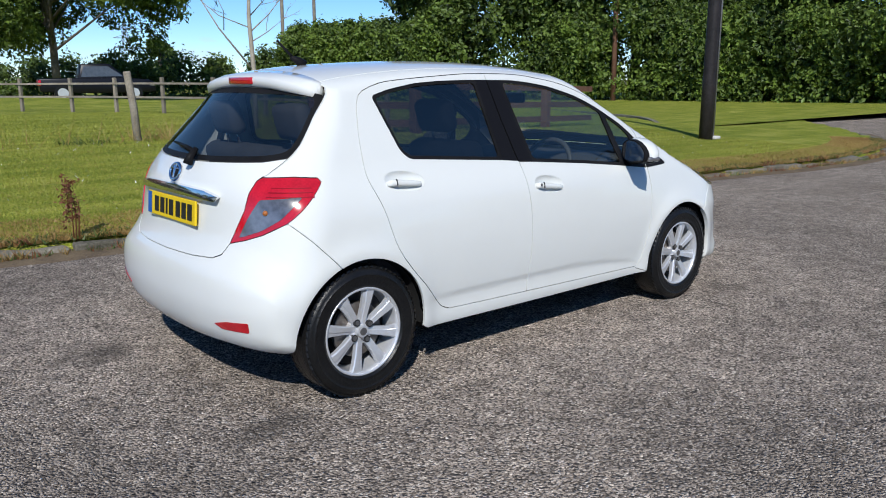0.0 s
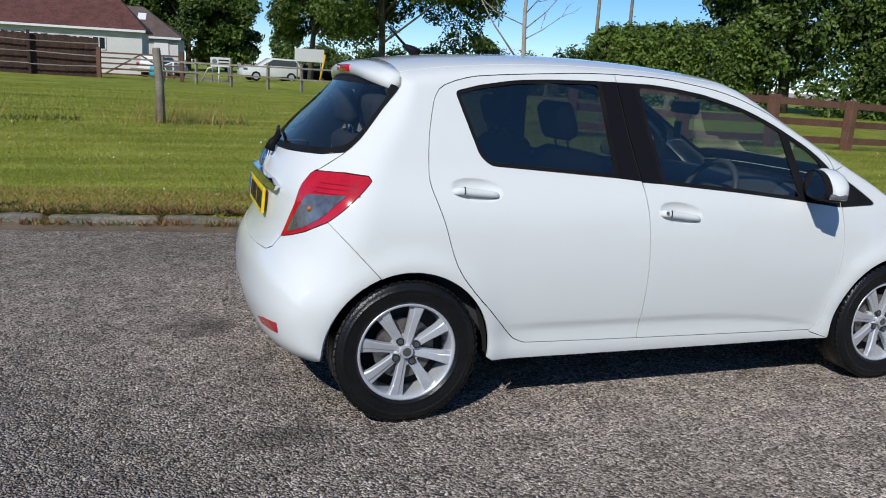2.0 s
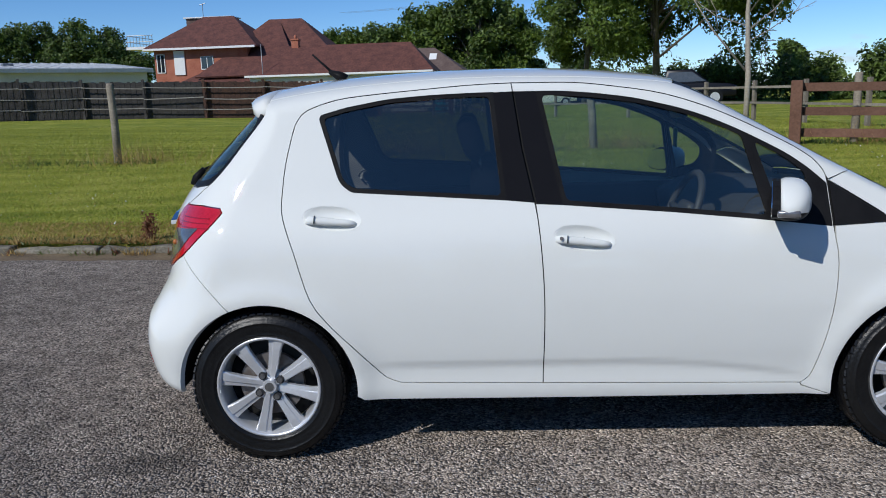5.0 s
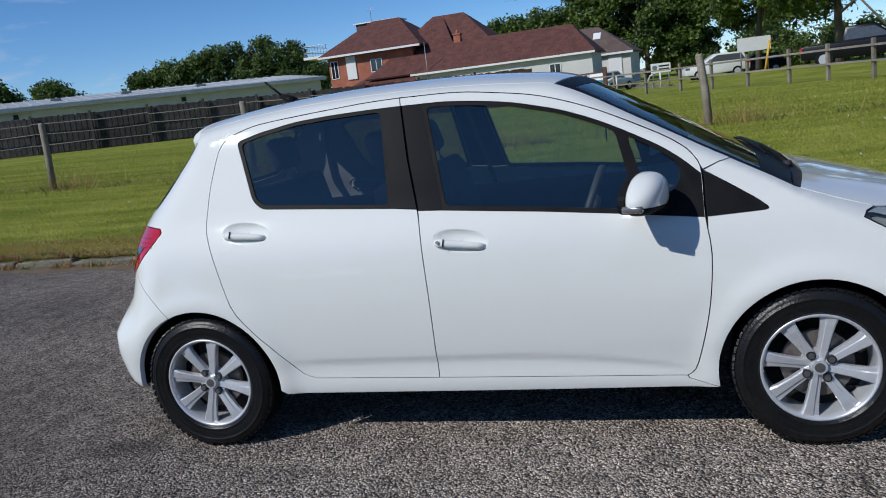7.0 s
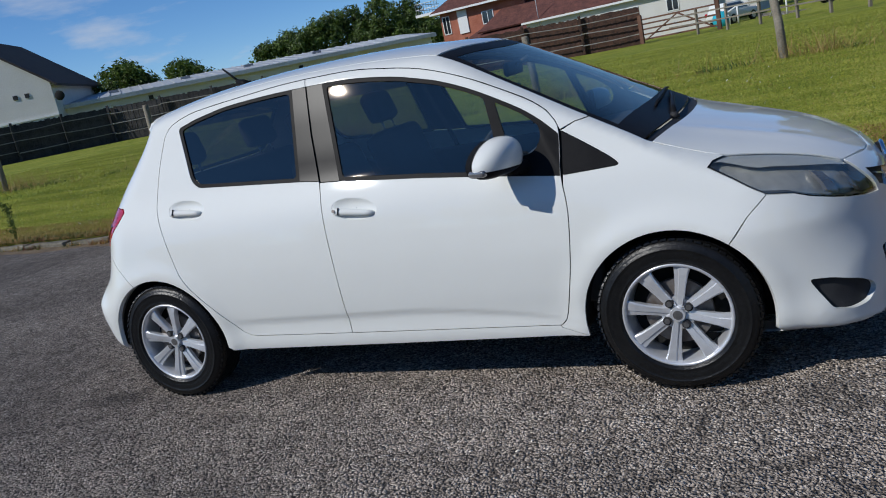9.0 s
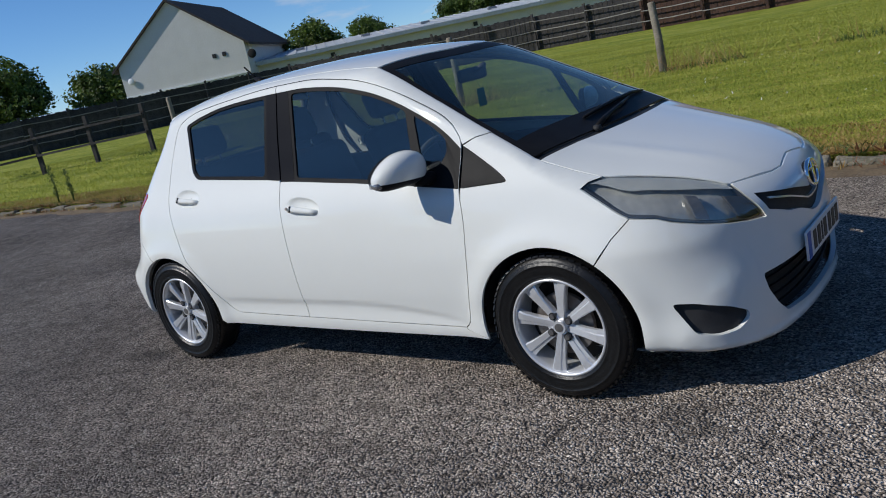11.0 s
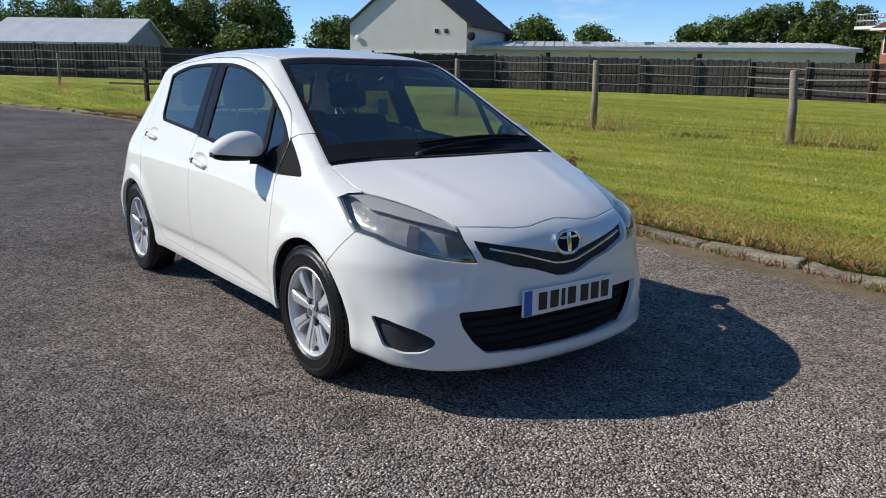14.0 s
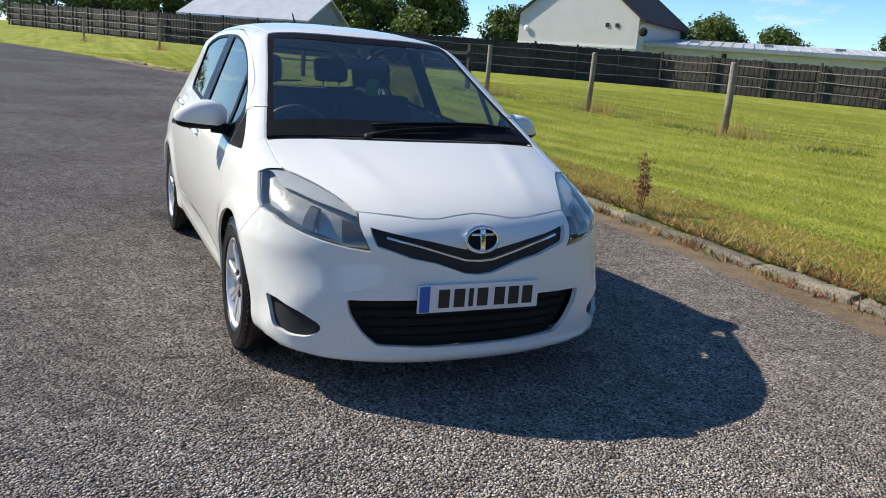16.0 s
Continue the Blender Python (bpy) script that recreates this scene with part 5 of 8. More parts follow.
def tarmac():
    """Worn chipped tarmac: a pale and dark chip in each small cell, rubbed patches, stains and hairline relief."""
    m = bpy.data.materials.new("worn_tarmac")
    m.use_nodes = True
    n, l = m.node_tree.nodes, m.node_tree.links
    p = n["Principled BSDF"]
    p.inputs["Roughness"].default_value, p.inputs["Specular IOR Level"].default_value = 0.85, 0.16
    p.inputs["Diffuse Roughness"].default_value = 1.0
    tc = n.new("ShaderNodeTexCoord")
    vor = n.new("ShaderNodeTexVoronoi")
    vor.inputs["Scale"].default_value = 92
    warp = n.new("ShaderNodeTexNoise")
    warp.inputs["Scale"].default_value, warp.inputs["Detail"].default_value = 30, 3
    add = n.new("ShaderNodeVectorMath")
    add.operation = "MULTIPLY_ADD"
    add.inputs[1].default_value = (0.024, 0.024, 0.024)
    l.new(tc.outputs["Object"], warp.inputs["Vector"]), l.new(warp.outputs["Color"], add.inputs[0]), l.new(tc.outputs["Object"], add.inputs[2])
    l.new(add.outputs[0], vor.inputs["Vector"])
    chip = n.new("ShaderNodeValToRGB")
    cr = chip.color_ramp
    cr.elements[0].position, cr.elements[0].color = 0.0, (0.085, 0.069, 0.055, 1)
    cr.elements[1].position, cr.elements[1].color = 1.0, (0.72, 0.655, 0.575, 1)
    for pos, c in ((0.20, (0.251, 0.209, 0.173)), (0.60, (0.387, 0.329, 0.278)), (0.90, (0.502, 0.436, 0.372)), (0.97, (0.62, 0.55, 0.475))):
        cr.elements.new(pos).color = (*c, 1)
    sep = n.new("ShaderNodeSeparateColor")
    l.new(vor.outputs["Color"], sep.inputs["Color"]), l.new(sep.outputs["Red"], chip.inputs["Fac"])
    big, mid = n.new("ShaderNodeTexNoise"), n.new("ShaderNodeTexNoise")
    big.inputs["Scale"].default_value, big.inputs["Detail"].default_value = 0.55, 6
    mid.inputs["Scale"].default_value, mid.inputs["Detail"].default_value = 7.0, 9
    l.new(tc.outputs["Object"], big.inputs["Vector"]), l.new(tc.outputs["Object"], mid.inputs["Vector"])
    r1, r2 = n.new("ShaderNodeMapRange"), n.new("ShaderNodeMapRange")
    for r, lo, hi, a, b in ((r1, 0.36, 0.62, 0.82, 1.20), (r2, 0.34, 0.60, 0.80, 1.20)):
        for key, v in (("From Min", lo), ("From Max", hi), ("To Min", a), ("To Max", b)):
            r.inputs[key].default_value = v
    l.new(big.outputs["Fac"], r1.inputs["Value"]), l.new(mid.outputs["Fac"], r2.inputs["Value"])
    mul, hsv = n.new("ShaderNodeMath"), n.new("ShaderNodeHueSaturation")
    mul.operation = "MULTIPLY"
    l.new(r1.outputs[0], mul.inputs[0]), l.new(r2.outputs[0], mul.inputs[1])
    l.new(chip.outputs["Color"], hsv.inputs["Color"]), l.new(mul.outputs[0], hsv.inputs["Value"])
    # old oil drips and a rubbed dark patch
    shade = None
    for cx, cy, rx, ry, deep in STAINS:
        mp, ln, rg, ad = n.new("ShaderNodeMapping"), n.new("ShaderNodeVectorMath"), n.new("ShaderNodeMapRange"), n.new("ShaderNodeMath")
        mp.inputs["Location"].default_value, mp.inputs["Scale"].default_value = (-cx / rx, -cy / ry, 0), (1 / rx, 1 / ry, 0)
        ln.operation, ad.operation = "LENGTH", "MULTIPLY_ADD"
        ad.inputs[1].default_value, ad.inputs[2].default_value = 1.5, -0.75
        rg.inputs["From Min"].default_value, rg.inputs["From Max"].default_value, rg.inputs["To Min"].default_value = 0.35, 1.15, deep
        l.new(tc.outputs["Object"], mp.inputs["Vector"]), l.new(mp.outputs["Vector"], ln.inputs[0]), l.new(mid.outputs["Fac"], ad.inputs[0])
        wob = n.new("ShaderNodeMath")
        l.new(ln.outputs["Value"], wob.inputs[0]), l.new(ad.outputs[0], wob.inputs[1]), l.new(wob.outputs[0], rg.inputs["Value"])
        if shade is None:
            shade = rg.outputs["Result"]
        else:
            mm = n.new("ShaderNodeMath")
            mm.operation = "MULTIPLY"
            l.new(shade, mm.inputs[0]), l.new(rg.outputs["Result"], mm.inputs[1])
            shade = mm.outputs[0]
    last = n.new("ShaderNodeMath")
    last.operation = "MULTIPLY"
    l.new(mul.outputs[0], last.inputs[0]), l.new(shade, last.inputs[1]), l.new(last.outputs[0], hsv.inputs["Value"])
    # dark gap colour: bitumen, with the shade of the relief put in too
    gap, binder_shade = n.new("ShaderNodeMapRange"), n.new("ShaderNodeMix")
    binder_shade.data_type = "RGBA"
    gap.inputs["From Min"].default_value, gap.inputs["From Max"].default_value = 0.50, 0.80
    binder_shade.inputs["B"].default_value = (0.075, 0.066, 0.060, 1)
    l.new(vor.outputs["Distance"], gap.inputs["Value"]), l.new(gap.outputs[0], binder_shade.inputs["Factor"]), l.new(hsv.outputs["Color"], binder_shade.inputs["A"])
    l.new(binder_shade.outputs["Result"], p.inputs["Base Color"])
    bump, b2 = n.new("ShaderNodeBump"), n.new("ShaderNodeBump")
    bump.inputs["Strength"].default_value, bump.inputs["Distance"].default_value = 1.0, 0.024
    b2.inputs["Strength"].default_value, b2.inputs["Distance"].default_value = 0.5, 0.02
    bump.invert = True
    l.new(vor.outputs["Distance"], bump.inputs["Height"])
    l.new(mid.outputs["Fac"], b2.inputs["Height"]), l.new(b2.outputs["Normal"], bump.inputs["Normal"])
    l.new(bump.outputs["Normal"], p.inputs["Normal"])
    return m


def streaks(n, l, tc, across=3.2, along=0.16, low=0.36, high=0.64):
    """Long faint lines along x, as a mower leaves them."""
    mp, no, rg = n.new("ShaderNodeMapping"), n.new("ShaderNodeTexNoise"), n.new("ShaderNodeMapRange")
    mp.inputs["Scale"].default_value = (along, across, 1.0)
    no.inputs["Scale"].default_value, no.inputs["Detail"].default_value = 1.0, 4.0
    rg.inputs["From Min"].default_value, rg.inputs["From Max"].default_value = low, high
    l.new(tc.outputs["Object"], mp.inputs["Vector"]), l.new(mp.outputs["Vector"], no.inputs["Vector"]), l.new(no.outputs["Fac"], rg.inputs["Value"])
    return rg.outputs["Result"]


def turf():
    """Mown turf: dark and pale green at three scales, mowing lines and dry patches."""
    m = bpy.data.materials.new("mown_grass")
    m.use_nodes = True
    n, l = m.node_tree.nodes, m.node_tree.links
    p = n["Principled BSDF"]
    p.inputs["Roughness"].default_value, p.inputs["Specular IOR Level"].default_value = 0.9, 0.2
    tc = n.new("ShaderNodeTexCoord")
    fac = streaks(n, l, tc)
    for sc, low, high, w in ((26.0, 0.36, 0.64, 0.5), (1.1, 0.36, 0.66, 0.4), (70.0, 0.36, 0.64, 0.5)):
        no, rg, mx = n.new("ShaderNodeTexNoise"), n.new("ShaderNodeMapRange"), n.new("ShaderNodeMix")
        no.inputs["Scale"].default_value, no.inputs["Detail"].default_value = sc, 5.0
        rg.inputs["From Min"].default_value, rg.inputs["From Max"].default_value = low, high
        mx.inputs["Factor"].default_value = w
        l.new(tc.outputs["Object"], no.inputs["Vector"]), l.new(no.outputs["Fac"], rg.inputs["Value"])
        l.new(fac, mx.inputs["A"]), l.new(rg.outputs["Result"], mx.inputs["B"])
        fac = mx.outputs["Result"]
    ramp = n.new("ShaderNodeValToRGB")
    cr = ramp.color_ramp
    cr.elements[0].position, cr.elements[0].color = 0.15, (0.070, 0.112, 0.010, 1)
    cr.elements[1].position, cr.elements[1].color = 0.88, (0.50, 0.44, 0.14, 1)
    for pos, c in ((0.40, (0.185, 0.230, 0.018)), (0.62, (0.32, 0.335, 0.042))):
        cr.elements.new(pos).color = (*c, 1)
    l.new(fac, ramp.inputs["Fac"]), l.new(ramp.outputs["Color"], p.inputs["Base Color"])
    t, b = n.new("ShaderNodeTexNoise"), n.new("ShaderNodeBump")
    t.inputs["Scale"].default_value, t.inputs["Detail"].default_value = 45, 5.0
    b.inputs["Strength"].default_value, b.inputs["Distance"].default_value = 0.8, 0.05
    l.new(tc.outputs["Object"], t.inputs["Vector"]), l.new(t.outputs["Fac"], b.inputs["Height"]), l.new(b.outputs["Normal"], p.inputs["Normal"])
    return m


def leafy(name, dark, light, through=0.25, mown=False):
    """Foliage: each leaf its own shade, some light passing through."""
    m = bpy.data.materials.new(name)
    m.use_nodes = True
    n, l = m.node_tree.nodes, m.node_tree.links
    p = n["Principled BSDF"]
    p.inputs["Roughness"].default_value = 0.55
    geo, tc, no = n.new("ShaderNodeNewGeometry"), n.new("ShaderNodeTexCoord"), n.new("ShaderNodeTexNoise")
    no.inputs["Scale"].default_value = 0.45
    l.new(tc.outputs["Object"], no.inputs["Vector"])
    mix, av = n.new("ShaderNodeMix"), n.new("ShaderNodeMath")
    mix.data_type = "RGBA"
    mix.inputs["A"].default_value, mix.inputs["B"].default_value = (*dark, 1), (*light, 1)
    av.operation = "MULTIPLY_ADD"
    av.inputs[1].default_value = 0.45 if mown else 0.6
    sh = n.new("ShaderNodeMath")
    sh.operation = "MULTIPLY_ADD"
    sh.inputs[1].default_value, sh.inputs[2].default_value = (0.50, 0.12) if mown else (1.6, -0.6)
    l.new(streaks(n, l, tc) if mown else no.outputs["Fac"], sh.inputs[0])
    l.new(geo.outputs["Random Per Island"], av.inputs[0]), l.new(sh.outputs[0], av.inputs[2])
    l.new(av.outputs[0], mix.inputs["Factor"])
    l.new(mix.outputs["Result"], p.inputs["Base Color"])
    tr, ms = n.new("ShaderNodeBsdfTranslucent"), n.new("ShaderNodeMixShader")
    l.new(mix.outputs["Result"], tr.inputs["Color"])
    ms.inputs["Fac"].default_value = through
    l.new(p.outputs[0], ms.inputs[1]), l.new(tr.outputs[0], ms.inputs[2])
    l.new(ms.outputs[0], n["Material Output"].inputs["Surface"])
    return m


ASPHALT = tarmac()
GRASS = turf()
BLADES = leafy("grass_blades", (0.13, 0.185, 0.014), (0.50, 0.50, 0.085), 0.40, True)
STRAW = leafy("dry_grass", (0.27, 0.155, 0.045), (0.55, 0.39, 0.14), 0.3)
WEED = leafy("weeds", (0.05, 0.09, 0.015), (0.13, 0.18, 0.035), 0.3)
SORREL = leafy("brown_seed_heads", (0.16, 0.055, 0.025), (0.26, 0.11, 0.05), 0.2)
LEAF = leafy("oak_leaves", (0.018, 0.040, 0.006), (0.160, 0.235, 0.028), 0.32)
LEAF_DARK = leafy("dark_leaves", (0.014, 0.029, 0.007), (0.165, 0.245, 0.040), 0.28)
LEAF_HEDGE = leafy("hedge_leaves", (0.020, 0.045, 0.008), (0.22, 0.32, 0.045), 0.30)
BARK = material("bark", (0.07, 0.058, 0.045), 0.95, second=(0.16, 0.14, 0.11), scale=3, fine=30, bump=0.6)
PALE_BARK = material("pale_dead_bark", (0.26, 0.22, 0.17), 0.9, second=(0.42, 0.38, 0.31), scale=4, fine=30, bump=0.4)
KERB_STONE = material("kerb_stone", (0.075, 0.070, 0.045), 0.92, second=(0.25, 0.225, 0.18), scale=5, fine=45, bump=0.6, spread=0.25)
SOIL = material("dry_soil", (0.085, 0.058, 0.034), 0.95, second=(0.20, 0.145, 0.08), scale=4, fine=40, bump=0.6)
WOOD = material("weathered_wood", (0.15, 0.125, 0.095), 0.9, second=(0.30, 0.265, 0.21), scale=4, fine=40, bump=0.5, spread=0.2)
BOARD_GREY = material("grey_fence_boards", (0.020, 0.018, 0.018), 0.9, second=(0.075, 0.068, 0.064), scale=2.5, fine=14, bump=0.4, spread=0.25)
BOARD_RED = material("red_brown_fence_boards", (0.022, 0.014, 0.011), 0.9, second=(0.105, 0.050, 0.032), scale=2.5, fine=14, bump=0.4, spread=0.25)
RAIL_PALE = material("pale_fence_rail", (0.20, 0.185, 0.165), 0.9, second=(0.33, 0.31, 0.28), scale=3, fine=30, spread=0.2)
RAIL_BROWN = material("brown_rail_timber", (0.095, 0.042, 0.024), 0.8, second=(0.16, 0.080, 0.050), scale=3, fine=30, bump=0.3, spread=0.15)
RENDER_WHITE = material("cream_render", (0.64, 0.625, 0.595), 0.9, second=(0.56, 0.545, 0.51), scale=0.8, fine=12)
BRICK = material("red_brick", (0.30, 0.095, 0.055), 0.9, second=(0.42, 0.16, 0.10), scale=1.5, fine=10, bump=0.3)
TILE_RED = material("red_roof_tile", (0.062, 0.022, 0.018), 0.85, second=(0.155, 0.058, 0.042), scale=1.6, fine=7, bump=0.5)
TILE_GREY = material("brown_grey_roof_tile", (0.085, 0.055, 0.047), 0.85, second=(0.14, 0.10, 0.085), scale=1.2, fine=7, bump=0.5)
SLATE = material("dark_roof", (0.025, 0.018, 0.016), 0.85, second=(0.045, 0.034, 0.030), scale=1.2, fine=9, bump=0.4)
METAL_ROOF = material("grey_metal_roof", (0.36, 0.38, 0.40), 0.5, 0.0, second=(0.50, 0.52, 0.54), scale=1.0, fine=9)
WHITE_TRIM = material("white_trim", (0.78, 0.78, 0.77), 0.5, second=(0.70, 0.70, 0.69))
DARK_GLASS = material("dark_window", (0.02, 0.023, 0.027), 0.08, spec=0.8)
FAR_GLASS = material("parked_car_glass", (0.055, 0.065, 0.075), 0.10, spec=0.8, second=(0.09, 0.10, 0.11))
COLUMN = material("black_column", (0.014, 0.013, 0.013), 0.45, spec=0.2, second=(0.035, 0.03, 0.03), scale=6, fine=30, bump=0.2)
STEEL = material("grey_steel", (0.25, 0.26, 0.27), 0.5, 0.7, second=(0.33, 0.33, 0.34))
CAR_DARK = material("black_car_paint", (0.004, 0.004, 0.006), 0.35, spec=0.3, coat=0.08)
TEAL = material("turquoise_cloth", (0.03, 0.42, 0.55), 0.6, second=(0.02, 0.34, 0.46))
ORANGE = material("yellow_strut", (0.75, 0.42, 0.03), 0.6, second=(0.68, 0.36, 0.03))


def sheet(name, xs, ys, keep, zf, mat, label, cat=""):
    bm = bmesh.new()
    gx, gy = np.meshgrid(xs, ys, indexing="ij")
    z = zf(gx.ravel(), gy.ravel()).reshape(gx.shape)
    vs = [[bm.verts.new((gx[i, j], gy[i, j], z[i, j])) for j in range(len(ys))] for i in range(len(xs))]
    for i in range(len(xs) - 1):
        for j in range(len(ys) - 1):
            bm.faces.new((vs[i][j], vs[i + 1][j], vs[i + 1][j + 1], vs[i][j + 1]))
    return tagged(part(name, bm, mat), label, cat, kind="structure")


def cut_lines(outline, us, vs):
    """A flat bmesh filling an outline, cut along the given lines."""
    bm = bmesh.new()
    pts = [bm.verts.new((p[0], p[1], 0)) for p in outline]
    edges = [bm.edges.new((pts[i - 1], pts[i])) for i in range(len(pts))]
    bmesh.ops.triangle_fill(bm, use_beauty=True, use_dissolve=False, edges=edges)
    for axis, lines in ((0, us), (1, vs)):
        for c in lines:
            co, no = ((c, 0, 0), (1, 0, 0)) if axis == 0 else ((0, c, 0), (0, 1, 0))
            bmesh.ops.bisect_plane(bm, geom=bm.verts[:] + bm.edges[:] + bm.faces[:], dist=1e-4, plane_co=co, plane_no=no)
    return bm


def build_ground():
    bm = bmesh.new()
    xs = [-2500, -300, -120, -80, -60, -45, -36, -30, -25, -20, -16, -12, -10, -8, -6, -5, 0, 20, 60, 200, 2500]
    ys = [-2500, -200, -40, -10, 10, 60, 200, 2500]
    vs = [[bm.verts.new((x, y, float(slope(max(x, -120))))) for y in ys] for x in xs]
    for i in range(len(xs) - 1):
        for j in range(len(ys) - 1):
            bm.faces.new((vs[i][j], vs[i + 1][j], vs[i + 1][j + 1], vs[i][j + 1]))
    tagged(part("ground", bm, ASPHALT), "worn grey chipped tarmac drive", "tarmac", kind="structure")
    outline = [(p[0], p[1]) for p in KERB[::2]] + [(-300, -34), (-300, 500), (4, 500)]
    us = [-120, -80, -60, -50, -40, -35, -30] + [-26 + 1.0 * i for i in range(56)]
    vs = [-20, -10, -5] + [0.5 * i for i in range(0, 24)] + [12 + 1.5 * i for i in range(16)] + [40, 50, 70, 100, 150]
    bm = cut_lines(outline, us, vs)
    p = np.array([v.co[:2] for v in bm.verts])
    q = kerb_side(p[:, 0], p[:, 1])
    z = ground_z(np.maximum(p[:, 0], -120), p[:, 1])
    z = np.where(np.abs(q) < 0.02, slope(p[:, 0]) + 0.01, z)
    for v, h in zip(bm.verts, z):
        v.co.z = h
    bmesh.ops.recalc_face_normals(bm, faces=bm.faces[:])
    if sum(f.normal.z for f in bm.faces) < 0:
        bmesh.ops.reverse_faces(bm, faces=bm.faces[:])
    tagged(part("grass_field", bm, GRASS), "mown green grass verge and paddock", "grass", kind="structure")
    # the bank beyond the road
    off = [(p, (KX[min(i + 1, len(KX) - 1)] - KX[max(i - 1, 0)])) for i, p in enumerate(KX) if p[0] > 12 and p[1] > 4.6 or p[1] > 30][::4]
    edge = [(p[0] + t[1] / np.hypot(*t) * 5.0, p[1] - t[0] / np.hypot(*t) * 5.0) for p, t in off]
    bm = bmesh.new()
    ring = [bm.verts.new((x, y, 0.06)) for x, y in edge]
    far = [bm.verts.new((12 + (x - 12) * 6 + 20, 10 + (y - 10) * 6, 0.5)) for x, y in edge]
    for i in range(len(ring) - 1):
        bm.faces.new((ring[i], ring[i + 1], far[i + 1], far[i]))
    bmesh.ops.recalc_face_normals(bm, faces=bm.faces[:])
    if sum(f.normal.z for f in bm.faces) < 0:
        bmesh.ops.reverse_faces(bm, faces=bm.faces[:])
    kb = bmesh.new()
    for (xa, ya), (xb, yb) in zip(edge, edge[1:]):
        L, turn = math.hypot(xb - xa, yb - ya), math.atan2(yb - ya, xb - xa)
        if L > 0.05:
            box(kb, 0, L * 0.985, -0.08, 0.08, -0.1, 0.13, 0.012, Matrix.Translation((xa, ya, 0)) @ Matrix.Rotation(turn, 4, "Z"))
    tagged(part("road_kerb", kb, KERB_STONE, smooth=False), "pale concrete kerb along the far side of the road", "kerb", kind="structure")
    tagged(part("road_bank", bm, GRASS), "rough grass bank under the roadside hedge", "grass", kind="structure")


build_ground()


def gz(x, y):
    return float(ground_z([x], [y])[0])


def raw_mesh(name, verts, faces, mat, parent=None, label="", smooth=False):
    """A mesh object straight from arrays of corners and of equal-sided faces."""
    me = bpy.data.meshes.new(name)
    nf, k = faces.shape
    me.vertices.add(len(verts)), me.loops.add(nf * k), me.polygons.add(nf)
    me.vertices.foreach_set("co", np.ascontiguousarray(verts, dtype=np.float32).ravel())
    me.loops.foreach_set("vertex_index", np.ascontiguousarray(faces, dtype=np.int32).ravel())
    me.polygons.foreach_set("loop_start", np.arange(0, nf * k, k, dtype=np.int32))
    me.polygons.foreach_set("use_smooth", np.full(nf, smooth))
    me.update(calc_edges=True)
    me.materials.append(mat)
    ob = new(name, me)
    if parent is not None:
        ob.parent = parent
    return tagged(ob, label) if label else ob


rng = np.random.default_rng(7)


def leaves(name, blobs, n, size, mat, parent, shell=0.72, label="", sprig=9):
    """Many small leaves in sprigs spread through blobs (x, y, z, rx, ry, rz), thickest near their surface."""
    b = np.array(blobs, float)
    w = (b[:, 3] * b[:, 5]) ** 1.0
    m = max(1, n // sprig)
    n = m * sprig
    pick = rng.choice(len(b), m, p=w / w.sum())
    d = rng.normal(size=(m, 3))
    d /= np.linalg.norm(d, axis=1)[:, None]
    r = shell * 0.75 + (1.14 - shell * 0.75) * rng.random(m) ** 0.6
    c = b[pick, :3] + d * b[pick, 3:6] * r[:, None]
    c, d = np.repeat(c, sprig, 0), np.repeat(d, sprig, 0)
    c = c + rng.normal(size=(n, 3)) * size * 1.25 * np.minimum(1.0, np.repeat(b[pick, 3], sprig) / (size * 3))[:, None]
    nor = d * 0.7 + rng.normal(size=(n, 3)) * 0.6 + (0, 0, 0.35)
    nor /= np.linalg.norm(nor, axis=1)[:, None]
    u = np.cross(nor, rng.normal(size=(n, 3)))
    u /= np.linalg.norm(u, axis=1)[:, None]
    v = np.cross(nor, u)
    s = size * (0.55 + 0.9 * rng.random(n))[:, None]
    a = (0.55 + 0.35 * rng.random(n))[:, None]
    quad = np.stack([c - u * s, c - v * s * a * 0.8 + nor * s * 0.2, c + u * s, c + v * s * a * 0.8 + nor * s * 0.2], 1)
    return raw_mesh(name, quad.reshape(-1, 3), np.arange(n * 4).reshape(n, 4), mat, parent, label)


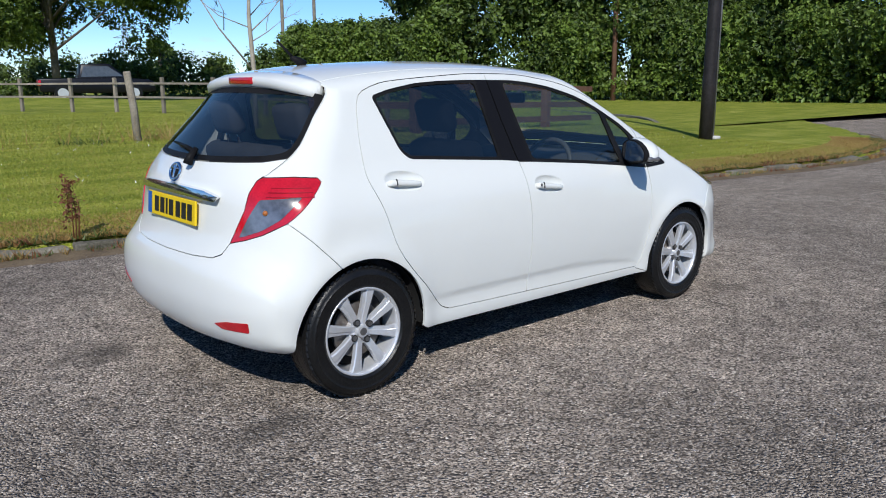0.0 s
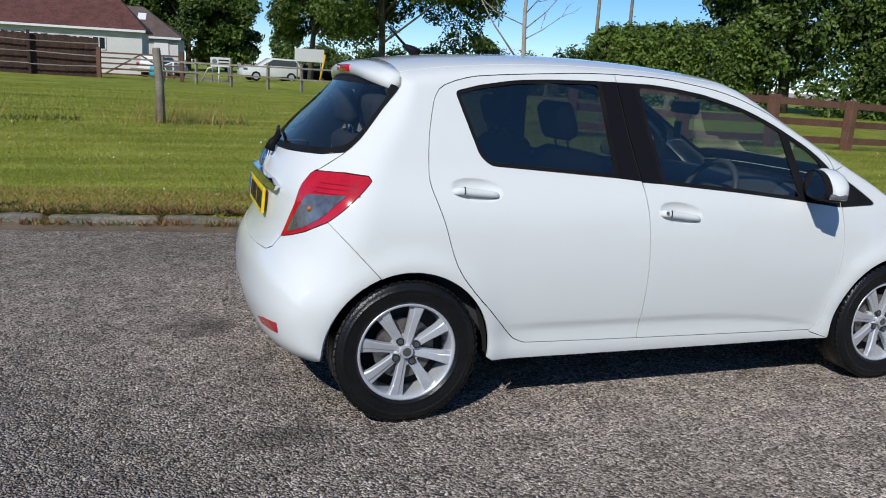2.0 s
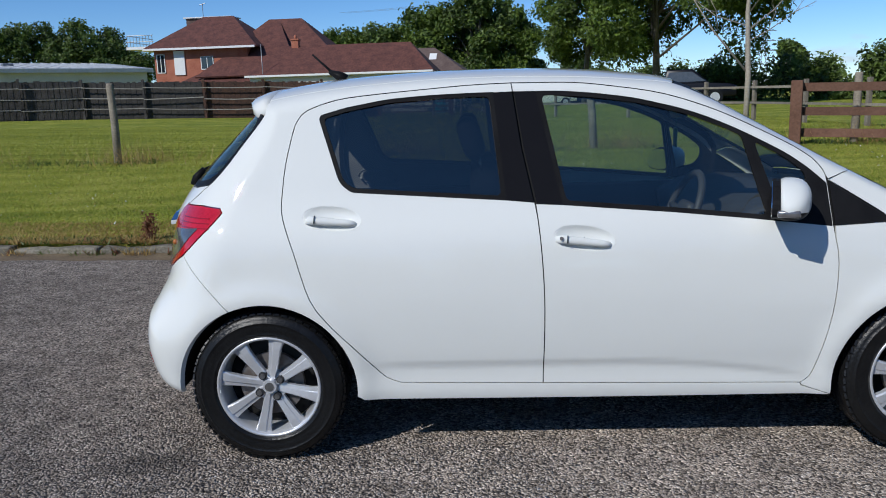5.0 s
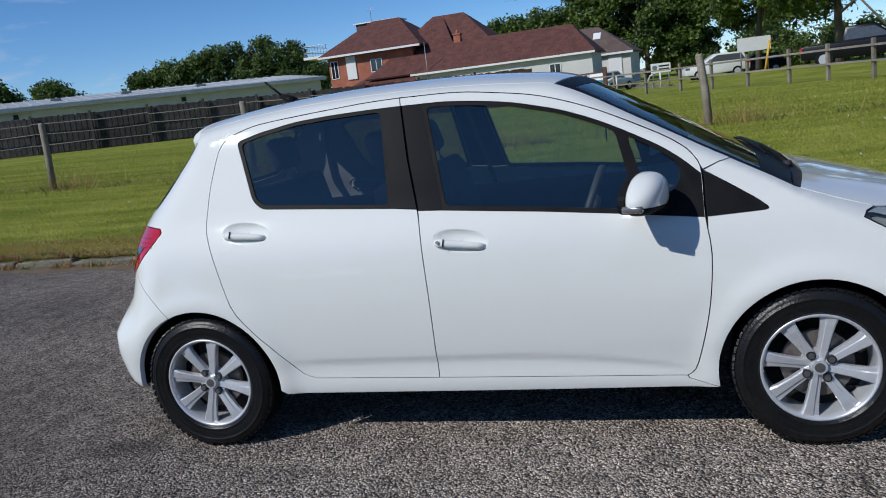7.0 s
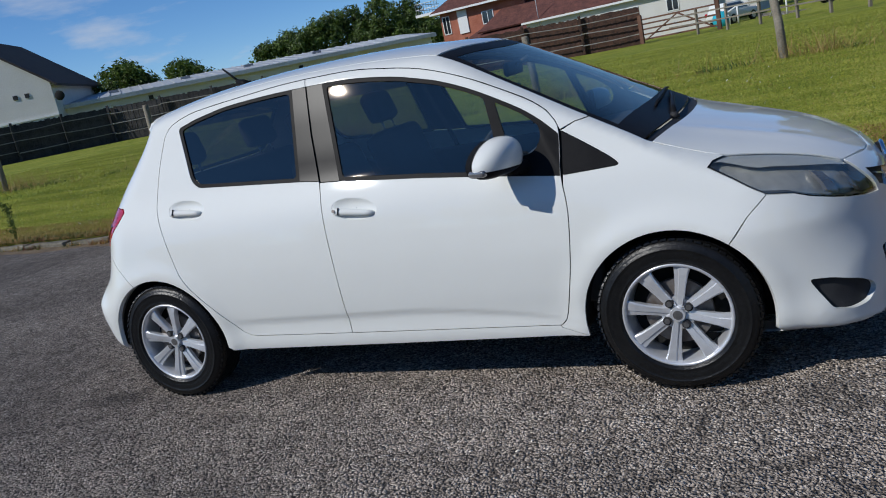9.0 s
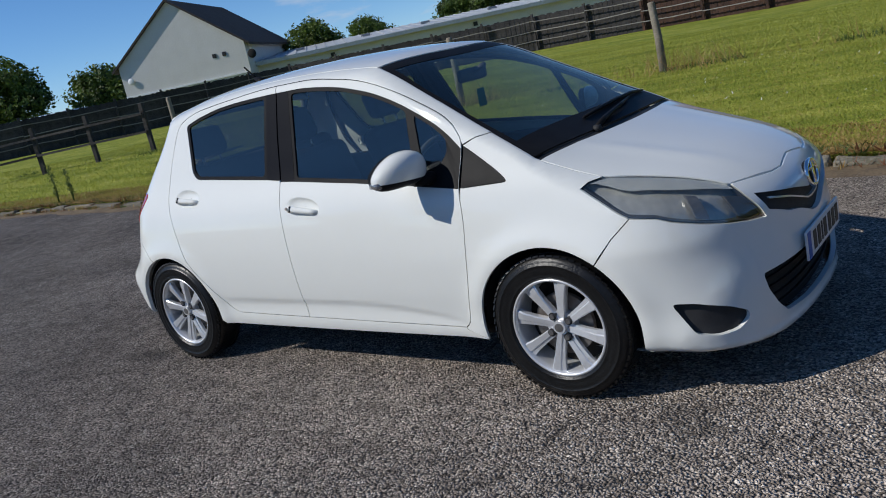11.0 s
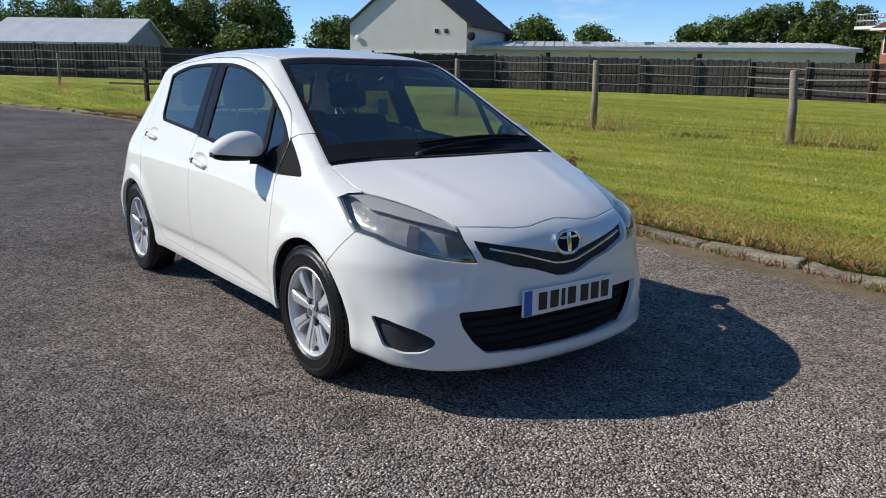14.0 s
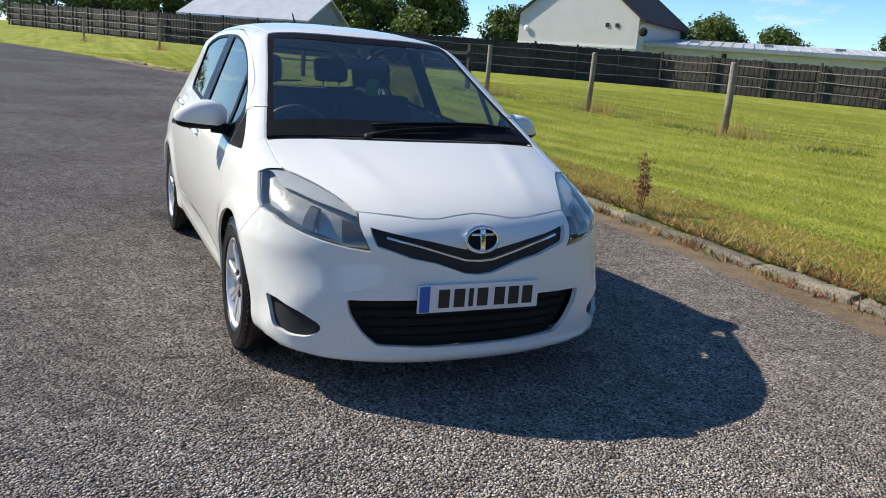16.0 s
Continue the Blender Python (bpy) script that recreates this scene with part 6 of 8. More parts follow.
def tree(x, y, h, spread, mat, label, n, size, trunk=0.25, clear=0.25, seed=1, bark=None, name="tree", group="", balls=34, base=None, shift=(0, 0), puff=1.0):
    """A tapered trunk with limbs and an uneven crown of leaf clumps."""
    r = np.random.default_rng(seed)
    t = thing(name, (x, y, gz(x, y) if base is None else base), label, "tree", group)
    bm = bmesh.new()
    lean = r.normal(size=2) * 0.03 * h
    top = Vector((lean[0], lean[1], h * 0.75))
    tube(bm, [(0, 0, -0.3), (lean[0] * 0.2, lean[1] * 0.2, h * 0.25), (lean[0] * 0.6, lean[1] * 0.6, h * 0.5), top], [trunk * 1.25, trunk, trunk * 0.7, trunk * 0.25], 8)
    blobs = []
    for i in range(balls):
        f = i / balls
        z = h * (clear + (0.93 - clear) * r.random())
        k = (z / h - clear) / (1 - clear)
        rad = spread * (0.35 + 0.65 * math.sin(math.pi * min(1, 0.22 + 0.72 * k))) * (0.35 + 0.62 * math.sqrt(r.random()))
        a = r.random() * 2 * math.pi
        p = (lean[0] * k + shift[0] + rad * math.cos(a), lean[1] * k + shift[1] + rad * math.sin(a), z)
        s = spread * puff * (0.13 + 0.13 * r.random())
        blobs.append((*p, s * 1.15, s * 1.15, s * 0.85))
        if i % 3 == 0:
            z0 = h * (0.2 + 0.4 * r.random())
            tube(bm, [(lean[0] * z0 / h, lean[1] * z0 / h, z0), (p[0] * 0.5, p[1] * 0.5, (z0 + p[2]) * 0.5 + 0.05 * h), p], [trunk * 0.42, trunk * 0.25, trunk * 0.08], 5)
    part("trunk", bm, bark or BARK, t)
    leaves("crown", blobs, n, size, mat, t)
    return t


# ---- fences, kerb ----
def kerb_stones():
    k = tagged(new("kerb"), "row of worn stone kerbs edging the drive", "kerb", kind="structure")
    meshes = []
    for v in range(5):
        bm = bmesh.new()
        box(bm, -0.44, 0.44, -0.075, 0.075, -0.12, 0.080, 0.022)
        bmesh.ops.subdivide_edges(bm, edges=[e for e in bm.edges if e.calc_length() > 0.3], cuts=3)
        for q in bm.verts:
            q.co += noise.noise_vector(q.co * 6 + Vector((v * 9, 0, 0))) * 0.024
        me = bpy.data.meshes.new("kerb_stone")
        bm.to_mesh(me)
        bm.free()
        me.materials.append(KERB_STONE)
        meshes.append(me)
    d = np.concatenate([[0], np.cumsum(np.linalg.norm(np.diff(KX, axis=0), axis=1))])
    use = (KX[:, 0] < 18) & (KX[:, 0] > -30) & (KX[:, 1] < 6)
    lo, hi = d[use].min(), d[use].max()
    r = random.Random(5)
    u = lo
    while u < hi:
        x, y = np.interp(u, d, KX[:, 0]), np.interp(u, d, KX[:, 1])
        x2, y2 = np.interp(u + 0.1, d, KX[:, 0]), np.interp(u + 0.1, d, KX[:, 1])
        sunk = 0.035 if r.random() < 0.12 else 0
        ob = new("kerb_stone", meshes[r.randrange(5)])
        ob.parent = k
        turn = math.degrees(math.atan2(y2 - y, x2 - x))
        ob.matrix_basis = pose(x, y, float(slope(x)) - sunk - r.random() * 0.025, r.uniform(-5, 5), r.uniform(-2, 2), turn + r.uniform(-2.5, 2.5) + (180 if r.random() > 0.5 else 0))
        u += 0.915


kerb_stones()


def fence_post(x, y, h, r, lean=(0, 0)):
    t = thing("fence_post", (x, y, gz(x, y)), "weathered grey round timber post standing in rough grass", "post", "paddock posts")
    bm = bmesh.new()
    top = Vector((lean[0], lean[1], h))
    tube(bm, [(0, 0, -0.3), top * 0.5 + Vector((0.012, 0.006, 0)), top * 0.97, top], [r * 1.12, r * 1.03, r, r * 0.86], 10)
    part("shaft", bm, WOOD, t)
    return t


POST_ROW = [(1.55, 9.40, -0.10), (-2.22, 9.20, -0.06), (-6.3, 9.25, -0.01), (-10.7, 9.3, 0.03), (5.6, 9.2, 0.03), (-15.2, 9.0, 0.0), (-31.0, 4.9, 0.0), (-36.5, 2.4, 0.02), (-43, -0.8, 0.0)]
for x, y, lean in POST_ROW:
    fence_post(x, y, 1.10 if x > -4 else 1.30, 0.060 if x > -25 else 0.048, (lean, 0.02))


def board_fence(a, b, h, red, bays):
    """A closeboard fence between two points, with posts and rails on its near side."""
    (x0, y0), (x1, y1) = a, b
    L = math.hypot(x1 - x0, y1 - y0)
    turn = math.degrees(math.atan2(y1 - y0, x1 - x0))
    r = random.Random(int(x0 * 7 + y0))
    for i in range(bays):
        s0, s1 = i / bays, (i + 1) / bays
        xa, ya, xb, yb = x0 + (x1 - x0) * s0, y0 + (y1 - y0) * s0, x0 + (x1 - x0) * s1, y0 + (y1 - y0) * s1
        za, zb = gz(xa, ya), gz(xb, yb)
        w = L / bays
        isred = red(xa)
        t = thing("fence_bay", (xa, ya, za), "tall " + ("red-brown" if isred else "grey") + " closeboard fence bay with pale rails", "fence", "boundary fence bays", turn)
        bm = bmesh.new()
        n = int(w / 0.125)
        dz = (zb - za) / w
        for k in range(n):
            xk = k * w / n
            top = h + r.uniform(-0.04, 0.03)
            off = (k % 2) * 0.014 + r.uniform(0, 0.006)
            zk = dz * xk
            box(bm, xk + 0.003, xk + w / n + 0.012, off, off + 0.02, zk - 0.1, zk + top)
        tagged(part("boarding", bm, BOARD_RED if isred else BOARD_GREY, t, smooth=False), kind="stuff")
        bm = bmesh.new()
        box(bm, -0.06, 0.06, -0.22, -0.10, -0.2, h + 0.12, 0.01)
        part("post", bm, BOARD_RED if isred else BOARD_GREY, t, smooth=False)
        for z in (0.45, 0.95, 1.45):
            bm = bmesh.new()
            za2, zb2 = z + r.uniform(-0.05, 0.05), z + dz * w + r.uniform(-0.05, 0.05)
            vs = []
            for xx, zz in ((0, za2), (w / 2, (za2 + zb2) / 2 - 0.03 * r.random()), (w, zb2)):
                vs.append([bm.verts.new((xx, yy, zz + q)) for yy, q in ((-0.20, 0), (-0.24, 0), (-0.24, 0.042), (-0.20, 0.042))])
            for p0, p1 in zip(vs, vs[1:]):
                for j in range(4):
                    bm.faces.new((p0[j - 1], p0[j], p1[j], p1[j - 1]))
            bmesh.ops.recalc_face_normals(bm, faces=bm.faces[:])
            part("rail", bm, RAIL_PALE, t, "pale weathered rail", smooth=False)


FENCE = [(-5.0, 36.5), (-19.0, 34.4), (-31.0, 28.0), (-41.5, 12.5), (-53.0, 4.0), (-78.0, -6.2)]
board_fence(FENCE[1], FENCE[0], 1.75, lambda x: x > -15.5, 5)
board_fence(FENCE[2], FENCE[1], 1.8, lambda x: x > -21, 5)
board_fence(FENCE[3], FENCE[2], 1.8, lambda x: False, 8)
board_fence(FENCE[4], FENCE[3], 1.85, lambda x: False, 5)
board_fence(FENCE[5], FENCE[4], 1.85, lambda x: False, 10)


def rail_fence(pts, h, mat, rails, post_w, label, group, gap):
    """A post and rail fence along a line, one thing to a bay."""
    deep = 0.13 if post_w > 0.12 else 0.06
    for (x0, y0), (x1, y1) in zip(pts, pts[1:]):
        L = math.hypot(x1 - x0, y1 - y0)
        n = max(1, round(L / gap))
        turn = math.degrees(math.atan2(y1 - y0, x1 - x0))
        for i in range(n):
            xa, ya, xb, yb = x0 + (x1 - x0) * i / n, y0 + (y1 - y0) * i / n, x0 + (x1 - x0) * (i + 1) / n, y0 + (y1 - y0) * (i + 1) / n
            za, zb = gz(xa, ya), gz(xb, yb)
            t = thing("rail_fence_bay", (xa, ya, za), label, "fence", group, turn)
            bm = bmesh.new()
            box(bm, -post_w / 2, post_w / 2, -post_w / 2, post_w / 2, -0.2, h + 0.04, 0.012)
            part("post", bm, mat, t, smooth=False)
            for z in rails:
                bm = bmesh.new()
                w = L / n
                vs = [[bm.verts.new((xx, yy, zz + q)) for yy, q in ((post_w / 2, 0), (post_w / 2 + 0.04, 0), (post_w / 2 + 0.04, deep), (post_w / 2, deep))] for xx, zz in ((0, z), (w, z + zb - za))]
                for j in range(4):
                    bm.faces.new((vs[0][j - 1], vs[0][j], vs[1][j], vs[1][j - 1]))
                bm.faces.new(vs[0]), bm.faces.new(vs[1][::-1])
                bmesh.ops.recalc_face_normals(bm, faces=bm.faces[:])
                part("rail", bm, mat, t, smooth=False)


rail_fence([(4.6, 9.0), (6.35, 8.2), (12.9, 9.15)], 0.95, RAIL_BROWN, (0.12, 0.45, 0.82), 0.17, "brown stained timber post and rail fence bay", "brown rail fence", 1.9)
rail_fence([(9.0, 12.6), (7.4, 19.0), (5.0, 24.5), (1.8, 30.0), (-3.6, 36.0)], 1.05, WOOD, (0.46, 0.88), 0.10, "grey weathered post and rail fence bay", "grey rail fence", 2.0)


rail_fence([(-16.6, 9.1), (-19.6, 7.5), (-22.0, 5.6), (-23.6, 4.95)], 1.25, BOARD_GREY, (0.50, 0.98), 0.115, "dark weathered post and rail fence bay at the bend", "bend rail fence", 1.9)


def gate():
    t = thing("field_gate", (-4.9, 36.3, gz(-4.9, 36.3)), "brown timber field gate with crossed braces, shut", "gate", turn=-8)
    for z in (0.15, 0.38, 0.62, 0.86, 1.08):
        bm = bmesh.new()
        box(bm, 0, 3.4, -0.02, 0.02, z, z + 0.075, 0.005)
        part("bar", bm, RAIL_BROWN, t, smooth=False)
    for x0, x1 in ((0.1, 1.7), (3.3, 1.7)):
        bm = bmesh.new()
        tube(bm, [(x0, -0.04, 0.15), (x1, -0.04, 1.1)], [0.045, 0.045], 4)
        part("brace", bm, RAIL_BROWN, t, smooth=False)
    for x in (-0.1, 3.5):
        bm = bmesh.new()
        box(bm, x - 0.09, x + 0.09, -0.09, 0.09, -0.2, 1.35, 0.01)
        part("gate_post", bm, RAIL_BROWN, t, smooth=False)


gate()


# ---- buildings ----
def hip_roof(bm, x0, x1, y0, y1, z0, z1, ends=(1, 1), over=0.35, thick=0.12):
    """A hipped (ends 1) or gabled (ends 0) roof with its ridge along x."""
    x0, x1, y0, y1 = x0 - over, x1 + over, y0 - over, y1 + over
    ym, run = (y0 + y1) / 2, (y1 - y0) / 2
    a, b = x0 + run * ends[0], x1 - run * ends[1]
    low = [bm.verts.new(p) for p in ((x0, y0, z0), (x1, y0, z0), (x1, y1, z0), (x0, y1, z0))]
    base = [bm.verts.new(v.co + Vector((0, 0, -thick))) for v in low]
    r0, r1 = bm.verts.new((a, ym, z1)), bm.verts.new((b, ym, z1))
    for f in ((low[0], low[1], r1, r0), (low[1], low[2], r1), (low[2], low[3], r0, r1), (low[3], low[0], r0)):
        bm.faces.new(f)
    for i in range(4):
        bm.faces.new((base[i - 1], base[i], low[i], low[i - 1]))
    bm.faces.new(base[::-1])
    bmesh.ops.recalc_face_normals(bm, faces=bm.faces[:])
    return bm


def window(parent, x, y, z, w, h, frame=None, face=-1):
    """A framed window let into a wall that looks along face * y."""
    bm = bmesh.new()
    for a in ((x - w / 2, x + w / 2, z, z + 0.07), (x - w / 2, x + w / 2, z + h - 0.07, z + h), (x - w / 2, x - w / 2 + 0.07, z, z + h), (x + w / 2 - 0.07, x + w / 2, z, z + h), (x - 0.03, x + 0.03, z, z + h)):
        box(bm, a[0], a[1], *sorted((y + face * 0.04, y - face * 0.03)), a[2], a[3])
    f = part("window", bm, frame or WHITE_TRIM, parent, smooth=False)
    bm = bmesh.new()
    box(bm, x - w / 2 + 0.02, x + w / 2 - 0.02, *sorted((y + face * 0.015, y - face * 0.02)), z + 0.02, z + h - 0.02)
    part("pane", bm, DARK_GLASS, f, smooth=False)


def walls(t, x0, x1, y0, y1, z, mat, label=""):
    bm = bmesh.new()
    box(bm, x0, x1, y0, y1, -0.6, z)
    return part("wall", bm, mat, t, label, smooth=False)


def bungalow():
    t = thing("bungalow", (-10.2, 66.0, 0.6), "cream bungalow with a red tiled roof and brick chimney", "house", turn=-3)
    walls(t, -8.4, 6.6, -3.4, 3.4, 2.75, RENDER_WHITE)
    bm = hip_roof(bmesh.new(), -8.4, 6.6, -3.4, 3.4, 2.75, 5.20, (0.62, 0.6))
    roof = part("roof", bm, TILE_RED, t, "red tiled roof", smooth=False)
    bm = bmesh.new()
    box(bm, -5.55, -4.95, -0.3, 0.3, 4.9, 5.75, 0.02)
    box(bm, -5.62, -4.88, -0.37, 0.37, 5.65, 5.78, 0.02)
    ch = part("chimney", bm, BRICK, roof, "red brick chimney", smooth=False)
    bm = bmesh.new()
    rod(bm, (-5.25, 0, 5.7), (-5.25, 0, 6.1), 0.13, 0.10, 10)
    part("chimney_pot", bm, BRICK, roof)
    bm = bmesh.new()
    box(bm, -8.7, 6.9, -3.84, -3.72, 2.56, 2.72)
    part("gutter", bm, WHITE_TRIM, t, "white gutter board", smooth=False)
    for x in (-4.6, -3.4, -0.6, 0.5, 3.6):
        window(t, x, -3.42, 1.15, 0.95, 0.95)
    bm = bmesh.new()
    rod(bm, (-7.2, -3.6, 0.6), (-7.2, -3.6, 5.2), 0.035)
    part("pole", bm, STEEL, t)


def grey_house():
    t = thing("garage_house", (-4.9, 76.0, 0.9), "low pale house with a brown tiled roof and rooflights", "house", turn=-6)
    walls(t, -4.6, 4.2, -3.2, 3.2, 2.3, RENDER_WHITE)
    bm = hip_roof(bmesh.new(), -4.6, 4.2, -3.2, 3.2, 2.3, 4.9, (0, 1))
    roof = part("roof", bm, TILE_GREY, t, smooth=False)
    for x in (-1.8, 1.0):
        bm = bmesh.new()
        q = Matrix.Translation((x, -1.2, 3.95)) @ Matrix.Rotation(math.atan2(2.6, 3.2), 4, "X")
        box(bm, -0.35, 0.35, -0.5, 0.5, 0.0, 0.08, 0.01, q)
        part("rooflight", bm, WHITE_TRIM, roof, "white rooflight", smooth=False)
    bm = bmesh.new()
    box(bm, -4.9, 4.5, -3.64, -3.50, 2.10, 2.28)
    part("gutter", bm, WHITE_TRIM, t, smooth=False)
    window(t, 0.4, -3.22, 0.7, 1.4, 1.2)
    bm = bmesh.new()
    box(bm, 2.2, 3.4, -3.3, -3.15, 0, 2.0)
    part("door", bm, WHITE_TRIM, t, smooth=False)


def big_house():
    t = thing("brick_house", (-21.5, 74.0, 0.2), "two-storey red brick house with steep red hipped roofs", "house", turn=-4)
    walls(t, -7.6, 1.2, -4.4, 4.8, 6.05, BRICK, "red brick wall")
    bm = hip_roof(bmesh.new(), -7.8, 1.8, -4.6, 5.0, 6.0, 9.1, (0.72, 0.72), 0.5)
    part("roof", bm, TILE_RED, t, "steep red hipped roof", smooth=False)
    bm = hip_roof(bmesh.new(), -2.0, 8.6, -2.6, 4.8, 5.0, 8.7, (1, 1), 0.4)
    part("roof", bm, TILE_RED, t, "lower red hipped roof", smooth=False)
    walls(t, 1.1, 8.4, -2.4, 4.6, 5.05, BRICK)
    bm = bmesh.new()
    v = [bm.verts.new(p) for p in ((2.0, 0.5, 8.3), (-2.8, -7.0, 3.3), (6.6, -7.0, 3.3), (3.0, 0.5, 8.3))]
    bm.faces.new(v)
    bm.normal_update()
    bmesh.ops.solidify(bm, geom=bm.faces[:], thickness=0.15)
    part("roof", bm, TILE_RED, t, "red catslide roof slope", smooth=False)
    walls(t, -0.5, 5.0, -6.4, -2.4, 3.2, BRICK)
    # lean-to roof and its wall in front
    bm = hip_roof(bmesh.new(), -4.6, 4.4, -7.4, -4.0, 2.5, 3.6, (1, 1), 0.3)
    part("roof", bm, TILE_RED, t, "red lean-to roof", smooth=False)
    walls(t, -4.4, 4.2, -7.2, -4.6, 2.5, RENDER_WHITE)
    bm = bmesh.new()
    box(bm, -8.3, 2.2, -5.2, -5.06, 5.80, 5.98)
    part("gutter", bm, WHITE_TRIM, t, smooth=False)
    # flat dormer with a rail, white door and windows
    bm = bmesh.new()
    box(bm, -6.4, -2.0, 0.6, 3.0, 8.0, 9.05, 0.02)
    part("dormer", bm, TILE_GREY, t, smooth=False)
    bm = bmesh.new()
    box(bm, -6.6, -1.8, 0.4, 3.2, 9.05, 9.15)
    part("dormer_edge", bm, WHITE_TRIM, t, smooth=False)
    bm = bmesh.new()
    box(bm, -10.2, -7.4, -4.4, 1.0, 6.0, 6.25)
    deck = part("balcony", bm, WHITE_TRIM, t, "white balcony deck", smooth=False)
    for z in (6.7, 7.25):
        bm = bmesh.new()
        rod(bm, (-10.1, -4.3, z), (-7.6, -4.3, z), 0.03), rod(bm, (-10.1, -4.3, z), (-10.1, 0.9, z), 0.03)
        part("balcony_rail", bm, STEEL, deck, smooth=False)
    for i in range(9):
        bm = bmesh.new()
        rod(bm, (-10.1 + i * 0.3, -4.3, 6.2), (-10.1 + i * 0.3, -4.3, 7.25), 0.025)
        part("baluster", bm, STEEL, deck, smooth=False)
    bm = bmesh.new()
    box(bm, -5.7, -4.7, -4.52, -4.38, 3.6, 5.75)
    part("door", bm, WHITE_TRIM, t, "white glazed door", smooth=False)
    for x in (-7.0,):
        window(t, x, -4.42, 3.8, 0.8, 1.7)
    window(t, -2.6, -4.42, 4.0, 1.2, 1.2)
    bm = bmesh.new()
    rod(bm, (-4.6, 0.5, 9.0), (-4.6, 0.5, 10.4), 0.03), rod(bm, (-4.9, 0.5, 10.25), (-4.3, 0.5, 10.4), 0.03)
    part("roof_aerial", bm, STEEL, t, smooth=False)


def gable_house():
    t = thing("gable_house", (-46.8, 32.6, gz(-46.8, 32.6)), "white rendered gable-ended house with a dark roof", "house", turn=33)
    W, D, E, A = 4.75, 12.0, 4.3, 8.0
    bm = bmesh.new()
    prof = [(-W, -0.6), (W, -0.6), (W, E), (0, A), (-W, E)]
    f = [bm.verts.new((x, 0, z)) for x, z in prof]
    b = [bm.verts.new((x, D, z)) for x, z in prof]
    bm.faces.new(f), bm.faces.new(b[::-1])
    for i in range(5):
        bm.faces.new((f[i - 1], b[i - 1], b[i], f[i]))
    bmesh.ops.recalc_face_normals(bm, faces=bm.faces[:])
    part("wall", bm, RENDER_WHITE, t, "cream rendered gable wall", smooth=False)
    for s in (-1, 1):
        bm = bmesh.new()
        k = (A - E) / W
        p = [(0, A + 0.16), (s * (W + 0.45), E - 0.45 * k + 0.16), (s * (W + 0.45), E - 0.45 * k), (0, A)]
        v0, v1 = [bm.verts.new((x, -0.25, z)) for x, z in p], [bm.verts.new((x, D + 0.25, z)) for x, z in p]
        for i in range(4):
            bm.faces.new((v0[i - 1], v1[i - 1], v1[i], v0[i]))
        bm.faces.new(v0), bm.faces.new(v1[::-1])
        bmesh.ops.recalc_face_normals(bm, faces=bm.faces[:])
        part("roof_slope", bm, SLATE, t, "dark brown roof slope", smooth=False)
    bm = bmesh.new()
    box(bm, -W, W, -0.07, 0.02, 2.10, 2.24)
    part("string_pipe", bm, WHITE_TRIM, t, "white pipe along the wall", smooth=False)
    for x, z in ((2.4, 3.55), (3.15, 3.55)):
        bm = bmesh.new()
        box(bm, x - 0.14, x + 0.14, -0.06, 0.02, z, z + 0.28, 0.02)
        part("vent", bm, PLASTIC, t, smooth=False)
    bm = bmesh.new()
    bmesh.ops.create_uvsphere(bm, u_segments=14, v_segments=8, radius=0.24, matrix=Matrix.Translation((-W + 0.7, -0.12, 3.2)) @ Matrix.Diagonal((1, 0.3, 1, 1)))
    part("satellite_dish", bm, WHITE_TRIM, t)
    bm = bmesh.new()
    bmesh.ops.create_uvsphere(bm, u_segments=14, v_segments=8, radius=0.32, matrix=Matrix.Translation((W + 0.4, -0.1, 3.3)) @ Matrix.Diagonal((1, 0.35, 1, 1)))
    part("satellite_dish", bm, CAVITY, t)


def low_building():
    x0, y0, x1, y1 = -43.9, 36.7, -24.6, 56.2
    L = math.hypot(x1 - x0, y1 - y0)
    z = 1.40
    t = thing("low_outbuilding", (x0, y0, z), "long low cream outbuilding with a ribbed metal roof", "building", turn=math.degrees(math.atan2(y1 - y0, x1 - x0)))
    walls(t, 0, L, 0, 7.5, 2.55, RENDER_WHITE)
    bm = bmesh.new()
    v = [bm.verts.new(p) for p in ((-0.4, -0.5, 2.5), (L + 0.3, -0.5, 2.5), (L + 0.3, 8.0, 3.25), (-0.4, 8.0, 3.25))]
    w = [bm.verts.new(q.co + Vector((0, 0, -0.28))) for q in v]
    bm.faces.new(v), bm.faces.new(w[::-1])
    for i in range(4):
        bm.faces.new((w[i - 1], w[i], v[i], v[i - 1]))
    bmesh.ops.recalc_face_normals(bm, faces=bm.faces[:])
    roof = part("roof", bm, METAL_ROOF, t, "pale grey metal roof", smooth=False)
    for i in range(int(L / 0.75)):
        bm = bmesh.new()
        q = Matrix.Translation((i * 0.75, -0.5, 2.51)) @ Matrix.Rotation(math.atan2(0.75, 8.5), 4, "X")
        box(bm, 0, 0.05, 0, 8.5, 0, 0.045, 0, q)
        part("roof_rib", bm, METAL_ROOF, roof, smooth=False)
    for x in (3.0, 8.2, 13.0, 18.5):
        bm = bmesh.new()
        box(bm, x, x + 0.7, 3, 3.5, 2.75, 3.02, 0.03)
        part("roof_vent", bm, STEEL, roof, smooth=False)
    for x in (5.5, 16.5):
        bm = bmesh.new()
        box(bm, x, x + 0.32, -0.08, 0.02, 1.75, 2.05)
        part("wall_vent", bm, PLASTIC, t, smooth=False)


